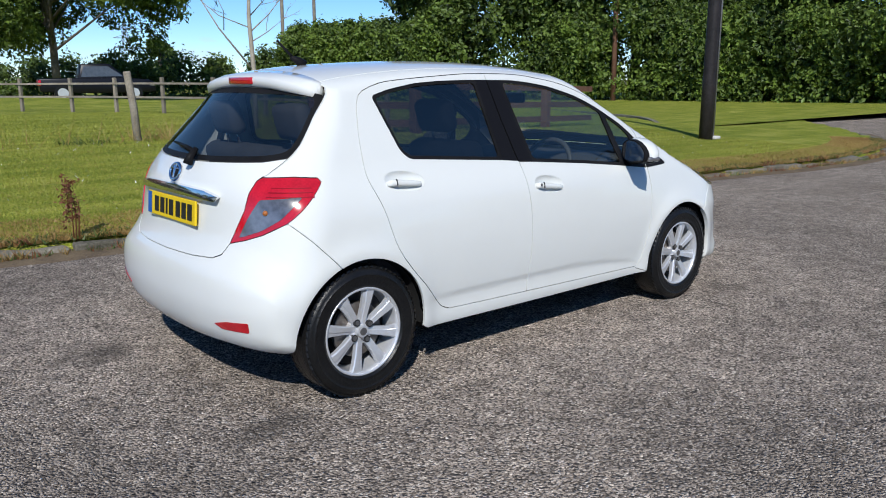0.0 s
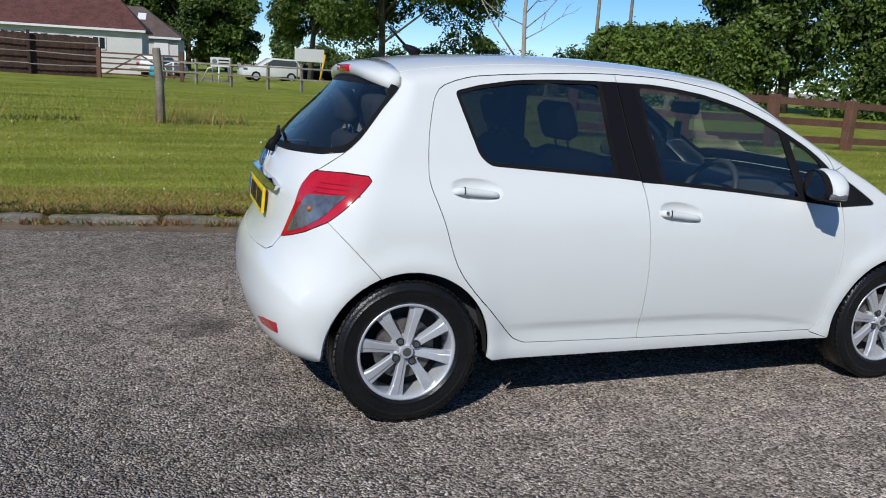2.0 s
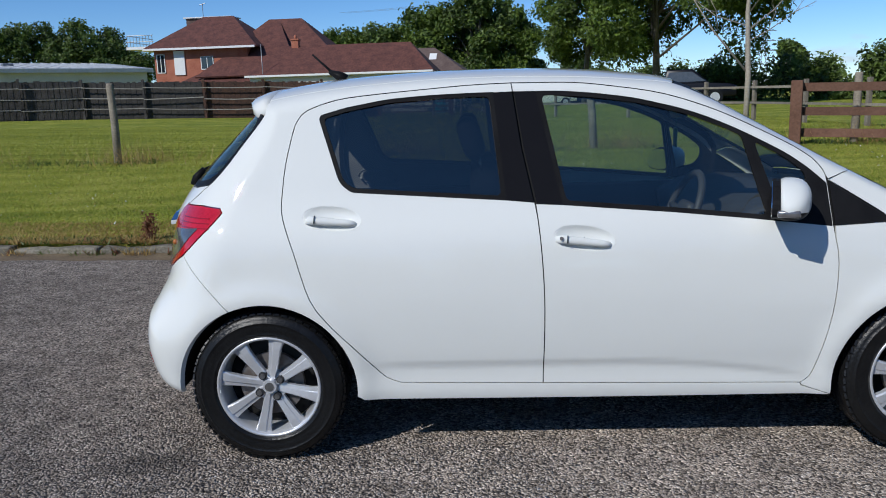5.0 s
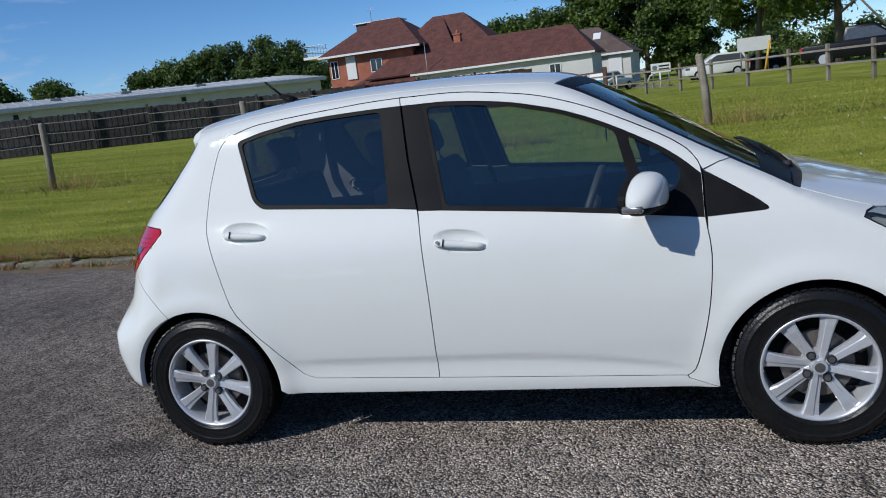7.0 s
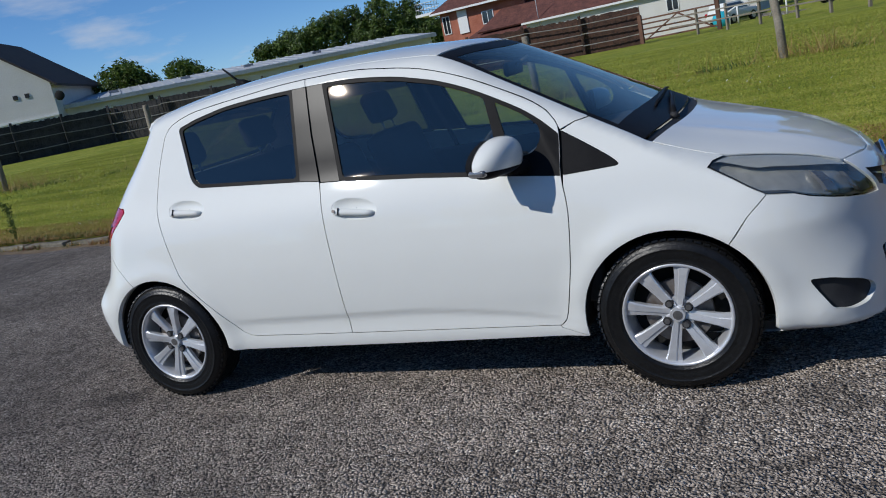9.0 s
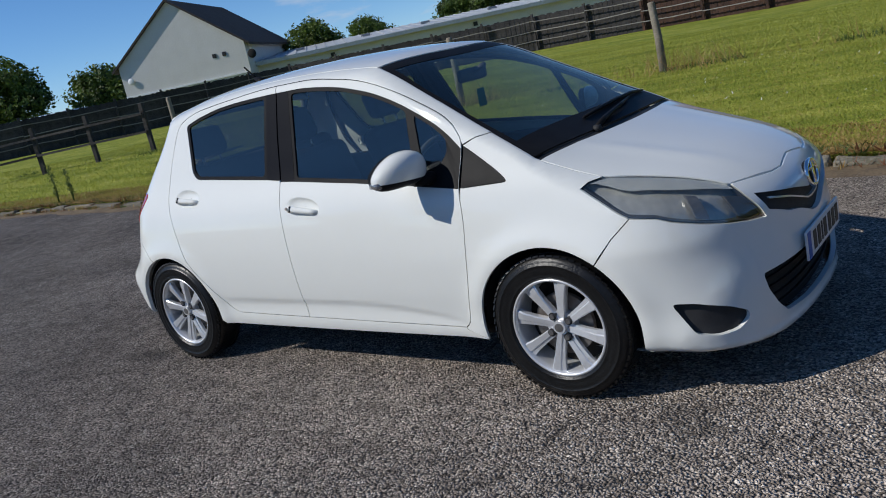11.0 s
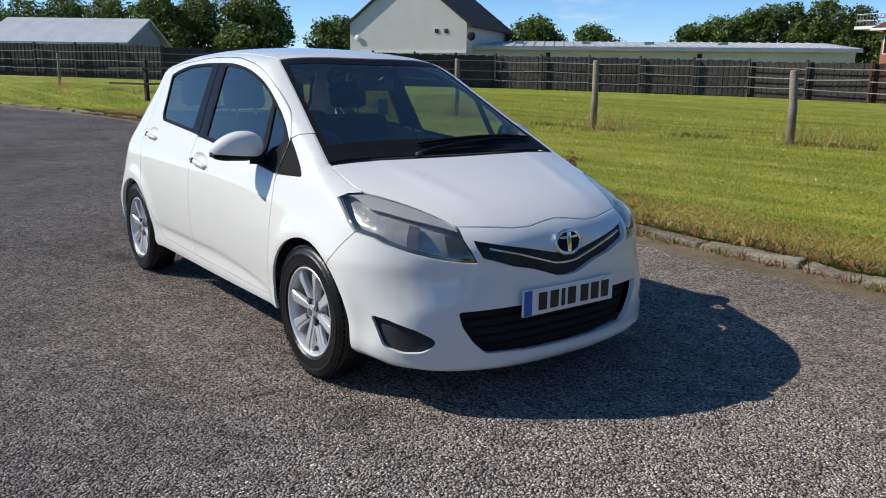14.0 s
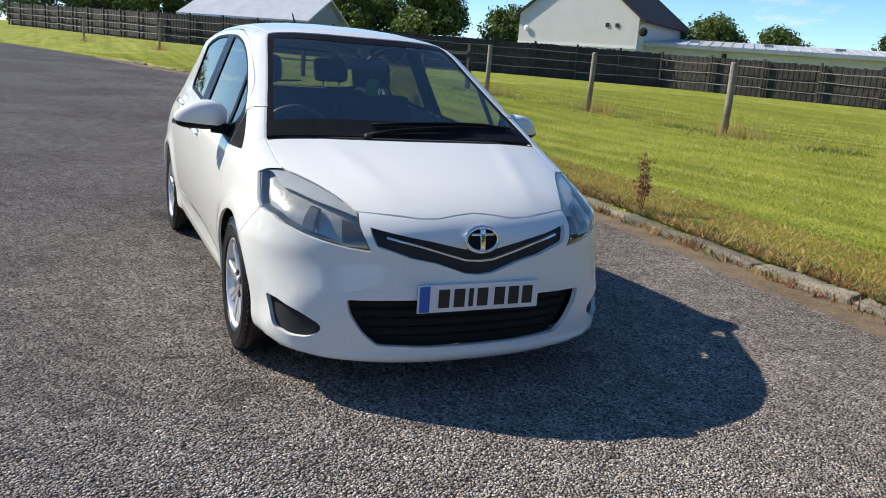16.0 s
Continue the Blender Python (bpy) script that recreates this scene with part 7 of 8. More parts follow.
def shed():
    t = thing("metal_barn", (-66.5, 13.4, 1.2), "wide pale metal-roofed barn behind the fence", "barn", turn=52)
    walls(t, -5.5, 5.5, -3.0, 6.0, 2.4, METAL_ROOF, "pale grey sheet wall")
    bm = bmesh.new()
    prof = [(-3.5, 2.6), (1.5, 4.7), (6.5, 2.6), (6.5, 2.45), (1.5, 4.55), (-3.5, 2.45)]
    f, b = [bm.verts.new((-5.9, y, z)) for y, z in prof], [bm.verts.new((5.9, y, z)) for y, z in prof]
    bm.faces.new(f), bm.faces.new(b[::-1])
    for i in range(6):
        bm.faces.new((f[i - 1], b[i - 1], b[i], f[i]))
    bmesh.ops.recalc_face_normals(bm, faces=bm.faces[:])
    part("roof", bm, METAL_ROOF, t, "pale ribbed roof", smooth=False)
    bm = bmesh.new()
    v = [bm.verts.new((5.56, y, z)) for y, z in ((-3.0, 2.3), (6.0, 2.3), (1.5, 4.55))]
    bm.faces.new(v)
    bm.normal_update()
    bmesh.ops.solidify(bm, geom=bm.faces[:], thickness=0.05)
    part("gable", bm, STEEL, t, "grey gable sheet", smooth=False)
    bm = bmesh.new()
    box(bm, -6.5, 2.5, -5.6, -3.0, -0.4, 1.75), box(bm, -6.8, 2.8, -5.9, -2.9, 1.75, 1.9)
    part("lean_to", bm, METAL_ROOF, t, "low flat lean-to", smooth=False)
    # greenhouse roofs beyond the fence
    for x, y, w in ((-58, 26, 9), (-50, 22.5, 7)):
        g = thing("polytunnel", (x, y, gz(x, y)), "low pale blue translucent roof behind the fence", "greenhouse", turn=28)
        bm = bmesh.new()
        box(bm, -w / 2, w / 2, -1.5, 1.5, 0, 1.75), box(bm, -w / 2 - 0.1, w / 2 + 0.1, -1.7, 1.7, 1.75, 1.92, 0.03)
        part("roof", bm, material("pale_blue_sheet", (0.42, 0.55, 0.68), 0.4, second=(0.34, 0.46, 0.60), scale=4, fine=30), g, smooth=False)


bungalow(), grey_house(), big_house(), gable_house(), low_building(), shed()


# ---- poles, lamp column, pylon ----
def lamp_column():
    x, y = 11.95, 5.45
    t = thing("lamp_column", (x, y, gz(x, y)), "thick black painted column standing on the grass verge", "column")
    bm = bmesh.new()
    tube(bm, [(0, 0, -0.3), (0, 0, 1.2), (0.02, 0, 3.5), (0.03, 0, 7.5)], [0.145, 0.138, 0.128, 0.11], 16)
    part("shaft", bm, COLUMN, t)
    bm = bmesh.new()
    rod(bm, (0.13, -0.09, 0), (0.15, -0.085, 7.0), 0.022, None, 8)
    part("conduit", bm, STEEL, t, "grey cable conduit")
    bm = bmesh.new()
    box(bm, 0.05, 0.26, -0.20, -0.02, 0, 0.07, 0.02)
    part("foot_block", bm, RENDER_WHITE, t)


def wooden_pole(x, y, h, r, label):
    t = thing("wooden_pole", (x, y, gz(x, y)), label, "pole", "utility poles")
    bm = bmesh.new()
    tube(bm, [(0, 0, -0.5), (0.05, 0, h * 0.5), (0.08, 0, h)], [r, r * 0.9, r * 0.75], 10)
    part("shaft", bm, WOOD, t)
    bm = bmesh.new()
    box(bm, -0.9, 0.9, -0.06, 0.06, h - 0.8, h - 0.68)
    part("cross_arm", bm, WOOD, t, smooth=False)
    return t


lamp_column()
P1, P2 = (34.0, 61.0), (37.0, 60.5)
wooden_pole(*P1, 14.5, 0.17, "tall weathered wooden power pole behind the hedge")
wooden_pole(*P2, 14.5, 0.17, "tall weathered wooden power pole behind the hedge")
wooden_pole(46.0, 55.0, 13.5, 0.16, "weathered wooden power pole behind the trees")
t = thing("wooden_pole", (37.2, 27.0, 0.2), "red-brown wooden telegraph pole against the hedge", "pole", "utility poles")
bm = bmesh.new()
tube(bm, [(0, 0, -0.5), (-0.05, 0, 5), (-0.1, 0, 10)], [0.17, 0.15, 0.13], 10)
part("shaft", bm, RAIL_BROWN, t)
for (xa, ya), (xb, yb), z in (((34, 61), (46, 55), 13.8), ((34.6, 61), (46.5, 55), 13.8), ((37, 60.5), (46, 55), 13.7), ((34, 61), (-20, 120), 13.8), ((35, 61.3), (-19, 121), 13.8)):
    w = thing("power_line", (0, 0, 0), "thin dark overhead power line", "cable", "power lines")
    bm = bmesh.new()
    pts = [(xa + (xb - xa) * s, ya + (yb - ya) * s, z - 1.2 * 4 * s * (1 - s)) for s in np.linspace(0, 1, 9)]
    tube(bm, pts, [0.016] * 9, 4)
    part("wire", bm, STEEL, w)


def pylon():
    t = thing("pylon", (152.8, 429.2, -4), "distant grey lattice electricity pylon", "pylon")
    bm = bmesh.new()
    lev = [(0, 4.0), (9, 3.0), (17, 2.0), (24, 1.2), (31, 0.9), (35, 0.1)]
    for (z0, w0), (z1, w1) in zip(lev, lev[1:]):
        for sx in (-1, 1):
            for s2 in (-1, 1):
                rod(bm, (sx * w0, s2 * w0, z0), (sx * w1, s2 * w1, z1), 0.16, None, 4)
            rod(bm, (sx * w0, -w0, z0), (-sx * w1, -w1, z1), 0.10, None, 4)
            rod(bm, (sx * w0, w0, z0), (-sx * w1, w1, z1), 0.10, None, 4)
    part("tower", bm, STEEL, t, smooth=False)
    for z in (22, 27, 32):
        bm = bmesh.new()
        rod(bm, (-6, 0, z), (6, 0, z), 0.18, None, 4), rod(bm, (-6, 0, z), (0, 0, z + 1.8), 0.12, None, 4), rod(bm, (6, 0, z), (0, 0, z + 1.8), 0.12, None, 4)
        part("arm", bm, STEEL, t, smooth=False)


pylon()


# ---- parked vehicles, goal, sign ----
def far_car(name, x, y, turn, lower, upper, wheels, width, paint, label, r=0.33):
    """A parked vehicle from the outlines of its lower body and its cabin."""
    t = thing(name, (x, y, gz(x, y)), label, "car", turn=turn)

    def shell(prof, w0, w1, z0, z1, mat, nm, bevel=0.05, lab=""):
        bm = bmesh.new()
        sides = []
        for s in (-1, 1):
            sides.append([bm.verts.new((a, s * (w0 + (w1 - w0) * max(0, min(1, (b - z0) / (z1 - z0)))), b)) for a, b in prof])
        bm.faces.new(sides[0]), bm.faces.new(sides[1][::-1])
        n = len(prof)
        for i in range(n):
            bm.faces.new((sides[0][i - 1], sides[1][i - 1], sides[1][i], sides[0][i]))
        bmesh.ops.recalc_face_normals(bm, faces=bm.faces[:])
        if bevel:
            bmesh.ops.bevel(bm, geom=bm.edges[:], offset=bevel, segments=2, affect="EDGES", profile=0.5)
        return part(nm, bm, mat, t, lab)

    zs = [b for a, b in upper]
    shell(lower, width / 2, width / 2 - 0.02, 0.2, 1.0, paint, "body")
    cab = shell(upper, width / 2 - 0.06, width / 2 - 0.22, min(zs), max(zs), paint, "cabin")
    for s in (-1, 1):
        ctr = np.mean(np.array(upper), 0)
        inner = [((a - ctr[0]) * 0.86 + ctr[0], (b - ctr[1]) * 0.68 + ctr[1] - 0.01) for a, b in upper]
        bm = bmesh.new()
        k = lambda b: width / 2 - 0.06 - 0.16 * (b - min(zs)) / (max(zs) - min(zs))
        o = [bm.verts.new((a, s * (k(b) + 0.012), b)) for a, b in inner]
        i2 = [bm.verts.new((a, s * (k(b) - 0.02), b)) for a, b in inner]
        bm.faces.new(o), bm.faces.new(i2[::-1])
        for j in range(len(o)):
            bm.faces.new((o[j - 1], o[j], i2[j], i2[j - 1]))
        bmesh.ops.recalc_face_normals(bm, faces=bm.faces[:])
        part("side_window", bm, FAR_GLASS, t, "dark side glass", smooth=False)
    for wx in wheels:
        for s in (-1, 1):
            bm = bmesh.new()
            bmesh.ops.create_cone(bm, cap_ends=True, segments=24, radius1=r, radius2=r, depth=0.22, matrix=Matrix.Translation((wx, s * (width / 2 - 0.11), r)) @ Matrix.Rotation(radians(90), 4, "X"))
            w = part("wheel", bm, TYRE, t, smooth=False)
            bm = bmesh.new()
            bmesh.ops.create_cone(bm, cap_ends=True, segments=20, radius1=r * 0.62, radius2=r * 0.62, depth=0.03, matrix=Matrix.Translation((wx, s * (width / 2 + 0.005), r)) @ Matrix.Rotation(radians(90), 4, "X"))
            part("rim", bm, ALLOY, w, smooth=False)
    xs = [a for a, b in lower]
    for s in (-1, 1):
        bm = bmesh.new()
        box(bm, max(xs) - 0.28, max(xs) - 0.02, *sorted((s * (width / 2 - 0.30), s * (width / 2 + 0.004))), 0.72, 0.88, 0.03)
        part("headlight", bm, CLEAR_LENS, t)
        bm = bmesh.new()
        box(bm, min(xs) - 0.004, min(xs) + 0.12, *sorted((s * (width / 2 - 0.16), s * (width / 2 + 0.004))), 0.75, 1.0, 0.02)
        part("tail_light", bm, RED_LENS, t)
    return t


far_car("pickup_truck", 10.3, 38.3, -12, [(-2.6, 0.45), (-2.65, 1.08), (-0.75, 1.10), (1.2, 1.12), (2.3, 1.05), (2.62, 0.92), (2.66, 0.45), (1.0, 0.38), (-1.0, 0.38)], [(-0.9, 1.05), (-0.72, 1.78), (0.55, 1.80), (1.35, 1.10)], (-1.62, 1.62), 1.85, CAR_DARK, "dark double-cab pickup truck parked beyond the rail fence", 0.39)
far_car("sport_utility_car", 4.9, 55.0, 190, [(-2.1, 0.4), (-2.15, 1.0), (0.9, 1.02), (1.9, 0.95), (2.12, 0.8), (2.15, 0.35), (0, 0.3)], [(-2.0, 0.98), (-1.75, 1.58), (0.1, 1.62), (1.0, 1.02)], (-1.25, 1.28), 1.78, WHITE, "white sport utility car parked on the far side of the paddock")
far_car("estate_car", 8.0, 60.0, 190, [(-2.1, 0.4), (-2.15, 0.9), (0.9, 0.92), (1.9, 0.85), (2.12, 0.75), (2.15, 0.35), (0, 0.3)], [(-1.9, 0.9), (-1.5, 1.42), (0.1, 1.45), (1.0, 0.92)], (-1.25, 1.28), 1.72, CAR_DARK, "dark hatchback car parked behind a white one")
far_car("hatchback_van", -2.3, 58.5, 60, [(-2.0, 0.35), (-2.05, 0.9), (0.9, 0.92), (1.8, 0.85), (2.0, 0.7), (2.02, 0.35)], [(-1.9, 0.9), (-1.7, 1.5), (0.1, 1.5), (0.9, 0.92)], (-1.2, 1.2), 1.7, WHITE, "pale parked car by the bungalow")


def goal():
    t = thing("football_goal", (-1.65, 53.0, gz(-1.65, 53.0)), "small white tubular football goal on the grass", "goal", turn=-2)
    for a, b, nm in (((0, 0, 0), (0, 0, 1.15), "upright"), ((2.9, 0, 0), (2.9, 0, 1.15), "upright"), ((0, 0, 1.15), (2.9, 0, 1.15), "crossbar")):
        bm = bmesh.new()
        rod(bm, a, b, 0.055)
        part(nm, bm, WHITE_TRIM, t)
    for x in (0, 2.9):
        bm = bmesh.new()
        tube(bm, [(x, 0, 1.15), (x - 0.7, 0.9, 0.85), (x - 1.1, 1.4, 0)], [0.05, 0.05, 0.05], 8)
        part("stay", bm, WHITE_TRIM, t)
    t = thing("play_tunnel", (-2.6, 52.0, gz(-2.6, 52.0)), "turquoise cloth play tunnel on the grass", "toy")
    bm = bmesh.new()
    bmesh.ops.create_uvsphere(bm, u_segments=16, v_segments=10, radius=0.56, matrix=Matrix.Translation((0, 0, 0.48)) @ Matrix.Diagonal((1.0, 0.8, 0.95, 1)))
    part("cloth", bm, TEAL, t)
    bm = bmesh.new()
    tube(bm, [(0.52, -0.3, 0.03), (0.54, -0.3, 0.53), (0.34, -0.34, 0.92)], [0.03] * 3, 6)
    part("hoop", bm, WHITE_TRIM, t)


goal()


def sign_board(x, y, w, h, z, label, turn=0, bars=0):
    t = thing("sign_board", (x, y, gz(x, y)), label, "sign", turn=turn)
    for s in (-0.4, 0.4):
        bm = bmesh.new()
        rod(bm, (s * w, 0.04, -0.2), (s * w, 0.04, z + h), 0.04)
        part("leg", bm, STEEL, t)
    bm = bmesh.new()
    box(bm, -w / 2, w / 2, -0.03, 0.0, z, z + h, 0.01)
    face = part("panel", bm, WHITE_TRIM, t, "white painted panel", smooth=False)
    for i in range(bars):
        bm = bmesh.new()
        box(bm, -w * 0.10, w * 0.42, -0.04, -0.028, z + h * (0.62 - 0.32 * i), z + h * (0.78 - 0.32 * i))
        part("text_bar", bm, PLASTIC, face, smooth=False)
    if bars:
        bm = bmesh.new()
        bmesh.ops.create_cone(bm, cap_ends=True, segments=20, radius1=h * 0.26, radius2=h * 0.26, depth=0.014, matrix=Matrix.Translation((-w * 0.3, -0.033, z + h * 0.55)) @ Matrix.Rotation(radians(90), 4, "X"))
        part("emblem_disc", bm, STEEL, face, smooth=False)


sign_board(1.3, 52.2, 1.28, 0.62, 1.0, "white roadside sign board with plain dark bars", 5, 2)
sign_board(7.06, 51.5, 2.07, 0.85, 1.4, "large pale blank board seen from behind", 10)
t = thing("timber_strut", (7.7, 49.2, gz(7.7, 49.2)), "yellow raking strut beside the board", "strut")
bm = bmesh.new()
tube(bm, [(-0.35, 0, 0), (0, 0, 1.9)], [0.07, 0.07], 6)
part("strut", bm, ORANGE, t)


# ---- trees and hedges ----
tree(7.6, 54.5, 13.5, 3.2, LEAF, "tall narrow oak in full leaf beyond the paddock", 34000, 0.12, 0.18, 0.27, 3, name="oak_tree", balls=54, puff=1.1, group="oaks")
tree(11.6, 49.5, 13.5, 5.8, LEAF, "broad spreading oak in full leaf beyond the paddock", 66000, 0.12, 0.22, 0.28, 4, name="oak_tree", balls=78, puff=1.1, shift=(1.6, -0.4), group="oaks")
# wood behind the bungalow
for i, (x, y, h, s) in enumerate([(-4.5, 95, 11.5, 5.0), (0.3, 92, 14.5, 4.6), (4.6, 93, 11.0, 3.6), (-11, 97, 9.6, 4.6), (-16, 98, 9.0, 4.2), (-21, 104, 8.0, 4.2), (-27, 108, 8.0, 4.2)]):
    tree(x, y, h, s, LEAF_DARK if i % 2 else LEAF, "tall leafy tree in the wood behind the houses", 18000, 0.22, 0.25, 0.12, 20 + i, group="wood", balls=60)
for i, (x, y, h, s) in enumerate([(-68.7, 100.2, 8.4, 4.0), (-66.2, 101.8, 9.4, 4.6), (-63.3, 103.6, 10.8, 4.0), (-60.0, 105.5, 11.2, 4.6), (-57.0, 107.1, 9.6, 4.0), (-53.4, 108.9, 11.6, 4.6), (-51.4, 109.8, 9.5, 4.0), (-49.4, 110.8, 7.4, 4.6)]):
    tree(x, y, h, s, LEAF_DARK, "dark leafy tree behind the low outbuilding", 14000, 0.20, 0.22, 0.1, 40 + i, group="wood", balls=36, puff=1.3)
for i, (x, y, h, s) in enumerate([(-48.0, 46.8, 5.6, 2.8), (-64, 52, 7.6, 3.4), (-47.6, 54.5, 5.2, 3.0)]):
    tree(x, y, h, s, LEAF, "bushy tree behind the gable house", 16000, 0.13, 0.2, 0.05, 50 + i, group="wood", balls=34, puff=1.6)
for i, (x, y, h, s) in enumerate([(-84, 37, 7.8, 4.2), (-82, 47, 6.0, 3.8), (-92, 31.5, 8.8, 4.8), (-110, 30, 8.6, 6.0), (-120, 22, 8.6, 6.0), (-128, 12, 10.5, 6.5), (-135, 2, 10.0, 6.5), (-140, -10, 10.5, 7.0), (-74, 50, 6.6, 3.6)]):
    tree(x, y, h, s, LEAF_DARK if i != 8 else LEAF, "dark broad-leaved tree beyond the boundary fence", 20000, 0.20, 0.28, 0.08, 60 + i, group="far trees", balls=44, puff=1.5)
tree(67.8, 173.5, 11.0, 3.6, LEAF_DARK, "distant rounded tree on the skyline", 5000, 0.45, 0.4, 0.15, 80, balls=30)
tree(23.9, 184.6, 9.6, 3.4, LEAF_DARK, "distant rounded tree on the skyline", 4000, 0.45, 0.4, 0.1, 81, balls=30)


def hedge(pts, h, w, n, size, mat, label, seed, ragged=0.25, name="hedge"):
    """A long bank of leaves along a line of points (x, y)."""
    r = np.random.default_rng(seed)
    t = thing(name, (pts[0][0], pts[0][1], gz(*pts[0]) if pts[0][1] < 60 else 0.3), label, "hedge")
    o = np.array([pts[0][0], pts[0][1]])
    blobs = []
    for (x0, y0), (x1, y1) in zip(pts, pts[1:]):
        L = math.hypot(x1 - x0, y1 - y0)
        for k in range(max(2, int(L / (w * 0.42)))):
            s = r.random()
            for lev in np.arange(0.35 * w, h, 0.55 * w):
                f = r.random()
                cx, cy = x0 + (x1 - x0) * s + r.normal() * 0.2 * w, y0 + (y1 - y0) * s + r.normal() * 0.25 * w
                z = min(lev + r.normal() * 0.15 * w, h - 0.3 * w) + (ragged * h * (r.random() - 0.4) if lev + 0.55 * w >= h else 0)
                q = w * (0.42 + 0.28 * r.random())
                blobs.append((cx - o[0], cy - o[1], z, q, q, q * 0.9))
    leaves("foliage", blobs, n, size, mat, t)
    # inner leaves always dark green, standing in for deep shade between the clumps
    leaves("inner_shade_foliage", [(*b[:3], b[3] * 0.8, b[4] * 0.8, b[5] * 0.8) for b in blobs], n // 3, size * 1.35, LEAF_DARK, t, 0.2)
    bm = bmesh.new()
    for i in range(3):
        k = r.random()
        tube(bm, [(0.2 * i, 0, 0), (0.2 * i, 0.1, h * 0.5)], [0.06, 0.03], 5)
    part("stems", bm, BARK, t)
    return t


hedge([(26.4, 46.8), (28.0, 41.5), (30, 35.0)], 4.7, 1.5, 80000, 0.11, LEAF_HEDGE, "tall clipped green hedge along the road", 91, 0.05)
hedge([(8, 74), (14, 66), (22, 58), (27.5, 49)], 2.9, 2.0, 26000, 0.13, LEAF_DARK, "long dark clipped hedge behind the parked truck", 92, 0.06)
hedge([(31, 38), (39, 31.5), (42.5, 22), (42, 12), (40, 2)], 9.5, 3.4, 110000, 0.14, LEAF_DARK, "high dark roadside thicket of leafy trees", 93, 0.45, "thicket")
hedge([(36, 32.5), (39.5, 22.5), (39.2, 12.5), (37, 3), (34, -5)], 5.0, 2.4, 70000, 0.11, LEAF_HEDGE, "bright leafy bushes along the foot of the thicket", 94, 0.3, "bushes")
for i, (x, y, h, s) in enumerate([(34.5, 37.5, 13, 5.0), (42, 29, 14, 5.5), (45, 18, 14, 5.5), (44, 6, 14, 5.5)]):
    tree(x, y, h, s, LEAF_DARK, "tall dark broad-leaved roadside tree", 22000, 0.16, 0.3, 0.15, 100 + i, group="roadside trees", balls=44, base=0.2)
# trees on the far side of the yard, behind the camera
for i in range(11):
    tree(-34 + i * 8.5 + (i % 3) * 1.5, -38 - (i % 4) * 3.5, 8.5 + (i * 37 % 5), 4.6, LEAF_DARK, "dark leafy tree on the far side of the yard", 2600, 0.40, 0.3, 0.1, 120 + i, group="yard trees", balls=24, base=0.0)


def bare_tree():
    x, y = 4.5, 11.0
    t = thing("bare_tree", (x, y, gz(x, y)), "nearly leafless pale-barked young tree with spreading twigs", "tree")
    r = random.Random(4)
    bm = bmesh.new()
    tube(bm, [(0, 0, -0.2), (0.015, 0, 1.1), (-0.03, 0.02, 2.2), (0.02, 0, 3.2), (0.0, 0.05, 4.6)], [0.058, 0.050, 0.040, 0.028, 0.008], 8)

    def limb(p, d, L, rad, depth):
        q = p + d * L * 0.5 + Vector((r.uniform(-.1, .1), r.uniform(-.1, .1), r.uniform(-.05, .12))) * L
        e = p + d * L + Vector((0, 0, 0.10 * L))
        tube(bm, [p, q, e], [rad, rad * 0.7, rad * 0.3], 5)
        if depth:
            for k in range(3):
                s = 0.35 + 0.6 * r.random()
                nd = (d + Vector((r.uniform(-.8, .8), r.uniform(-.8, .8), r.uniform(-.3, .6)))).normalized()
                limb(p.lerp(e, s), nd, L * r.uniform(0.35, 0.6), rad * 0.5, depth - 1)

    for k in range(11):
        z = 1.7 + 2.5 * k / 10
        a = k * 2.4 + r.random()
        limb(Vector((0, 0, z)), Vector((math.cos(a), math.sin(a), 0.45)).normalized(), 1.0 * (1.1 - 0.5 * k / 10), 0.013, 2)
    limb(Vector((0, 0, 1.15)), Vector((-0.60, 0.1, 0.75)).normalized(), 1.7, 0.022, 2)
    limb(Vector((0, 0, 1.9)), Vector((0.75, 0.1, 0.6)).normalized(), 1.2, 0.016, 2)
    part("trunk", bm, PALE_BARK, t, "pale bare trunk and twigs")
    bl = [(r.uniform(-0.9, 0.9), r.uniform(-0.7, 0.7), r.uniform(2.4, 4.2), 0.25, 0.25, 0.2) for _ in range(9)]
    leaves("sparse_leaves", bl, 160, 0.03, LEAF, t, 0.2)


bare_tree()


# ---- grass, weeds, loose stones ----
def blades(name, xy, h, width, mat, label, lean=0.35):
    """One short tapering blade to each point."""
    n = len(xy)
    z = ground_z(xy[:, 0], xy[:, 1])
    a = rng.random(n) * 2 * math.pi
    hh = h * (0.55 + 0.8 * rng.random(n))
    w = width * (0.6 + 0.8 * rng.random(n))
    base = np.stack([xy[:, 0], xy[:, 1], z - 0.005], 1)
    side = np.stack([np.cos(a), np.sin(a), 0 * a], 1) * w[:, None]
    b = rng.normal(size=(n, 2)) * lean
    tip = base + np.stack([b[:, 0] * hh, b[:, 1] * hh, hh], 1)
    v = np.stack([base - side, base + side, tip], 1).reshape(-1, 3)
    ob = raw_mesh(name, v, np.arange(n * 3).reshape(n, 3), mat)
    return tagged(ob, label, "grass", kind="stuff")


def scatter(n, x0, x1, k0, k1, power=1.0):
    """Points on the grass at k0 to k1 metres from the kerb."""
    x = x0 + (x1 - x0) * rng.random(n)
    ky = np.interp(x, KX[::-1, 0][KX[::-1, 1] < 4.5], KX[::-1, 1][KX[::-1, 1] < 4.5])
    return np.stack([x, ky + k0 + (k1 - k0) * rng.random(n) ** power], 1)


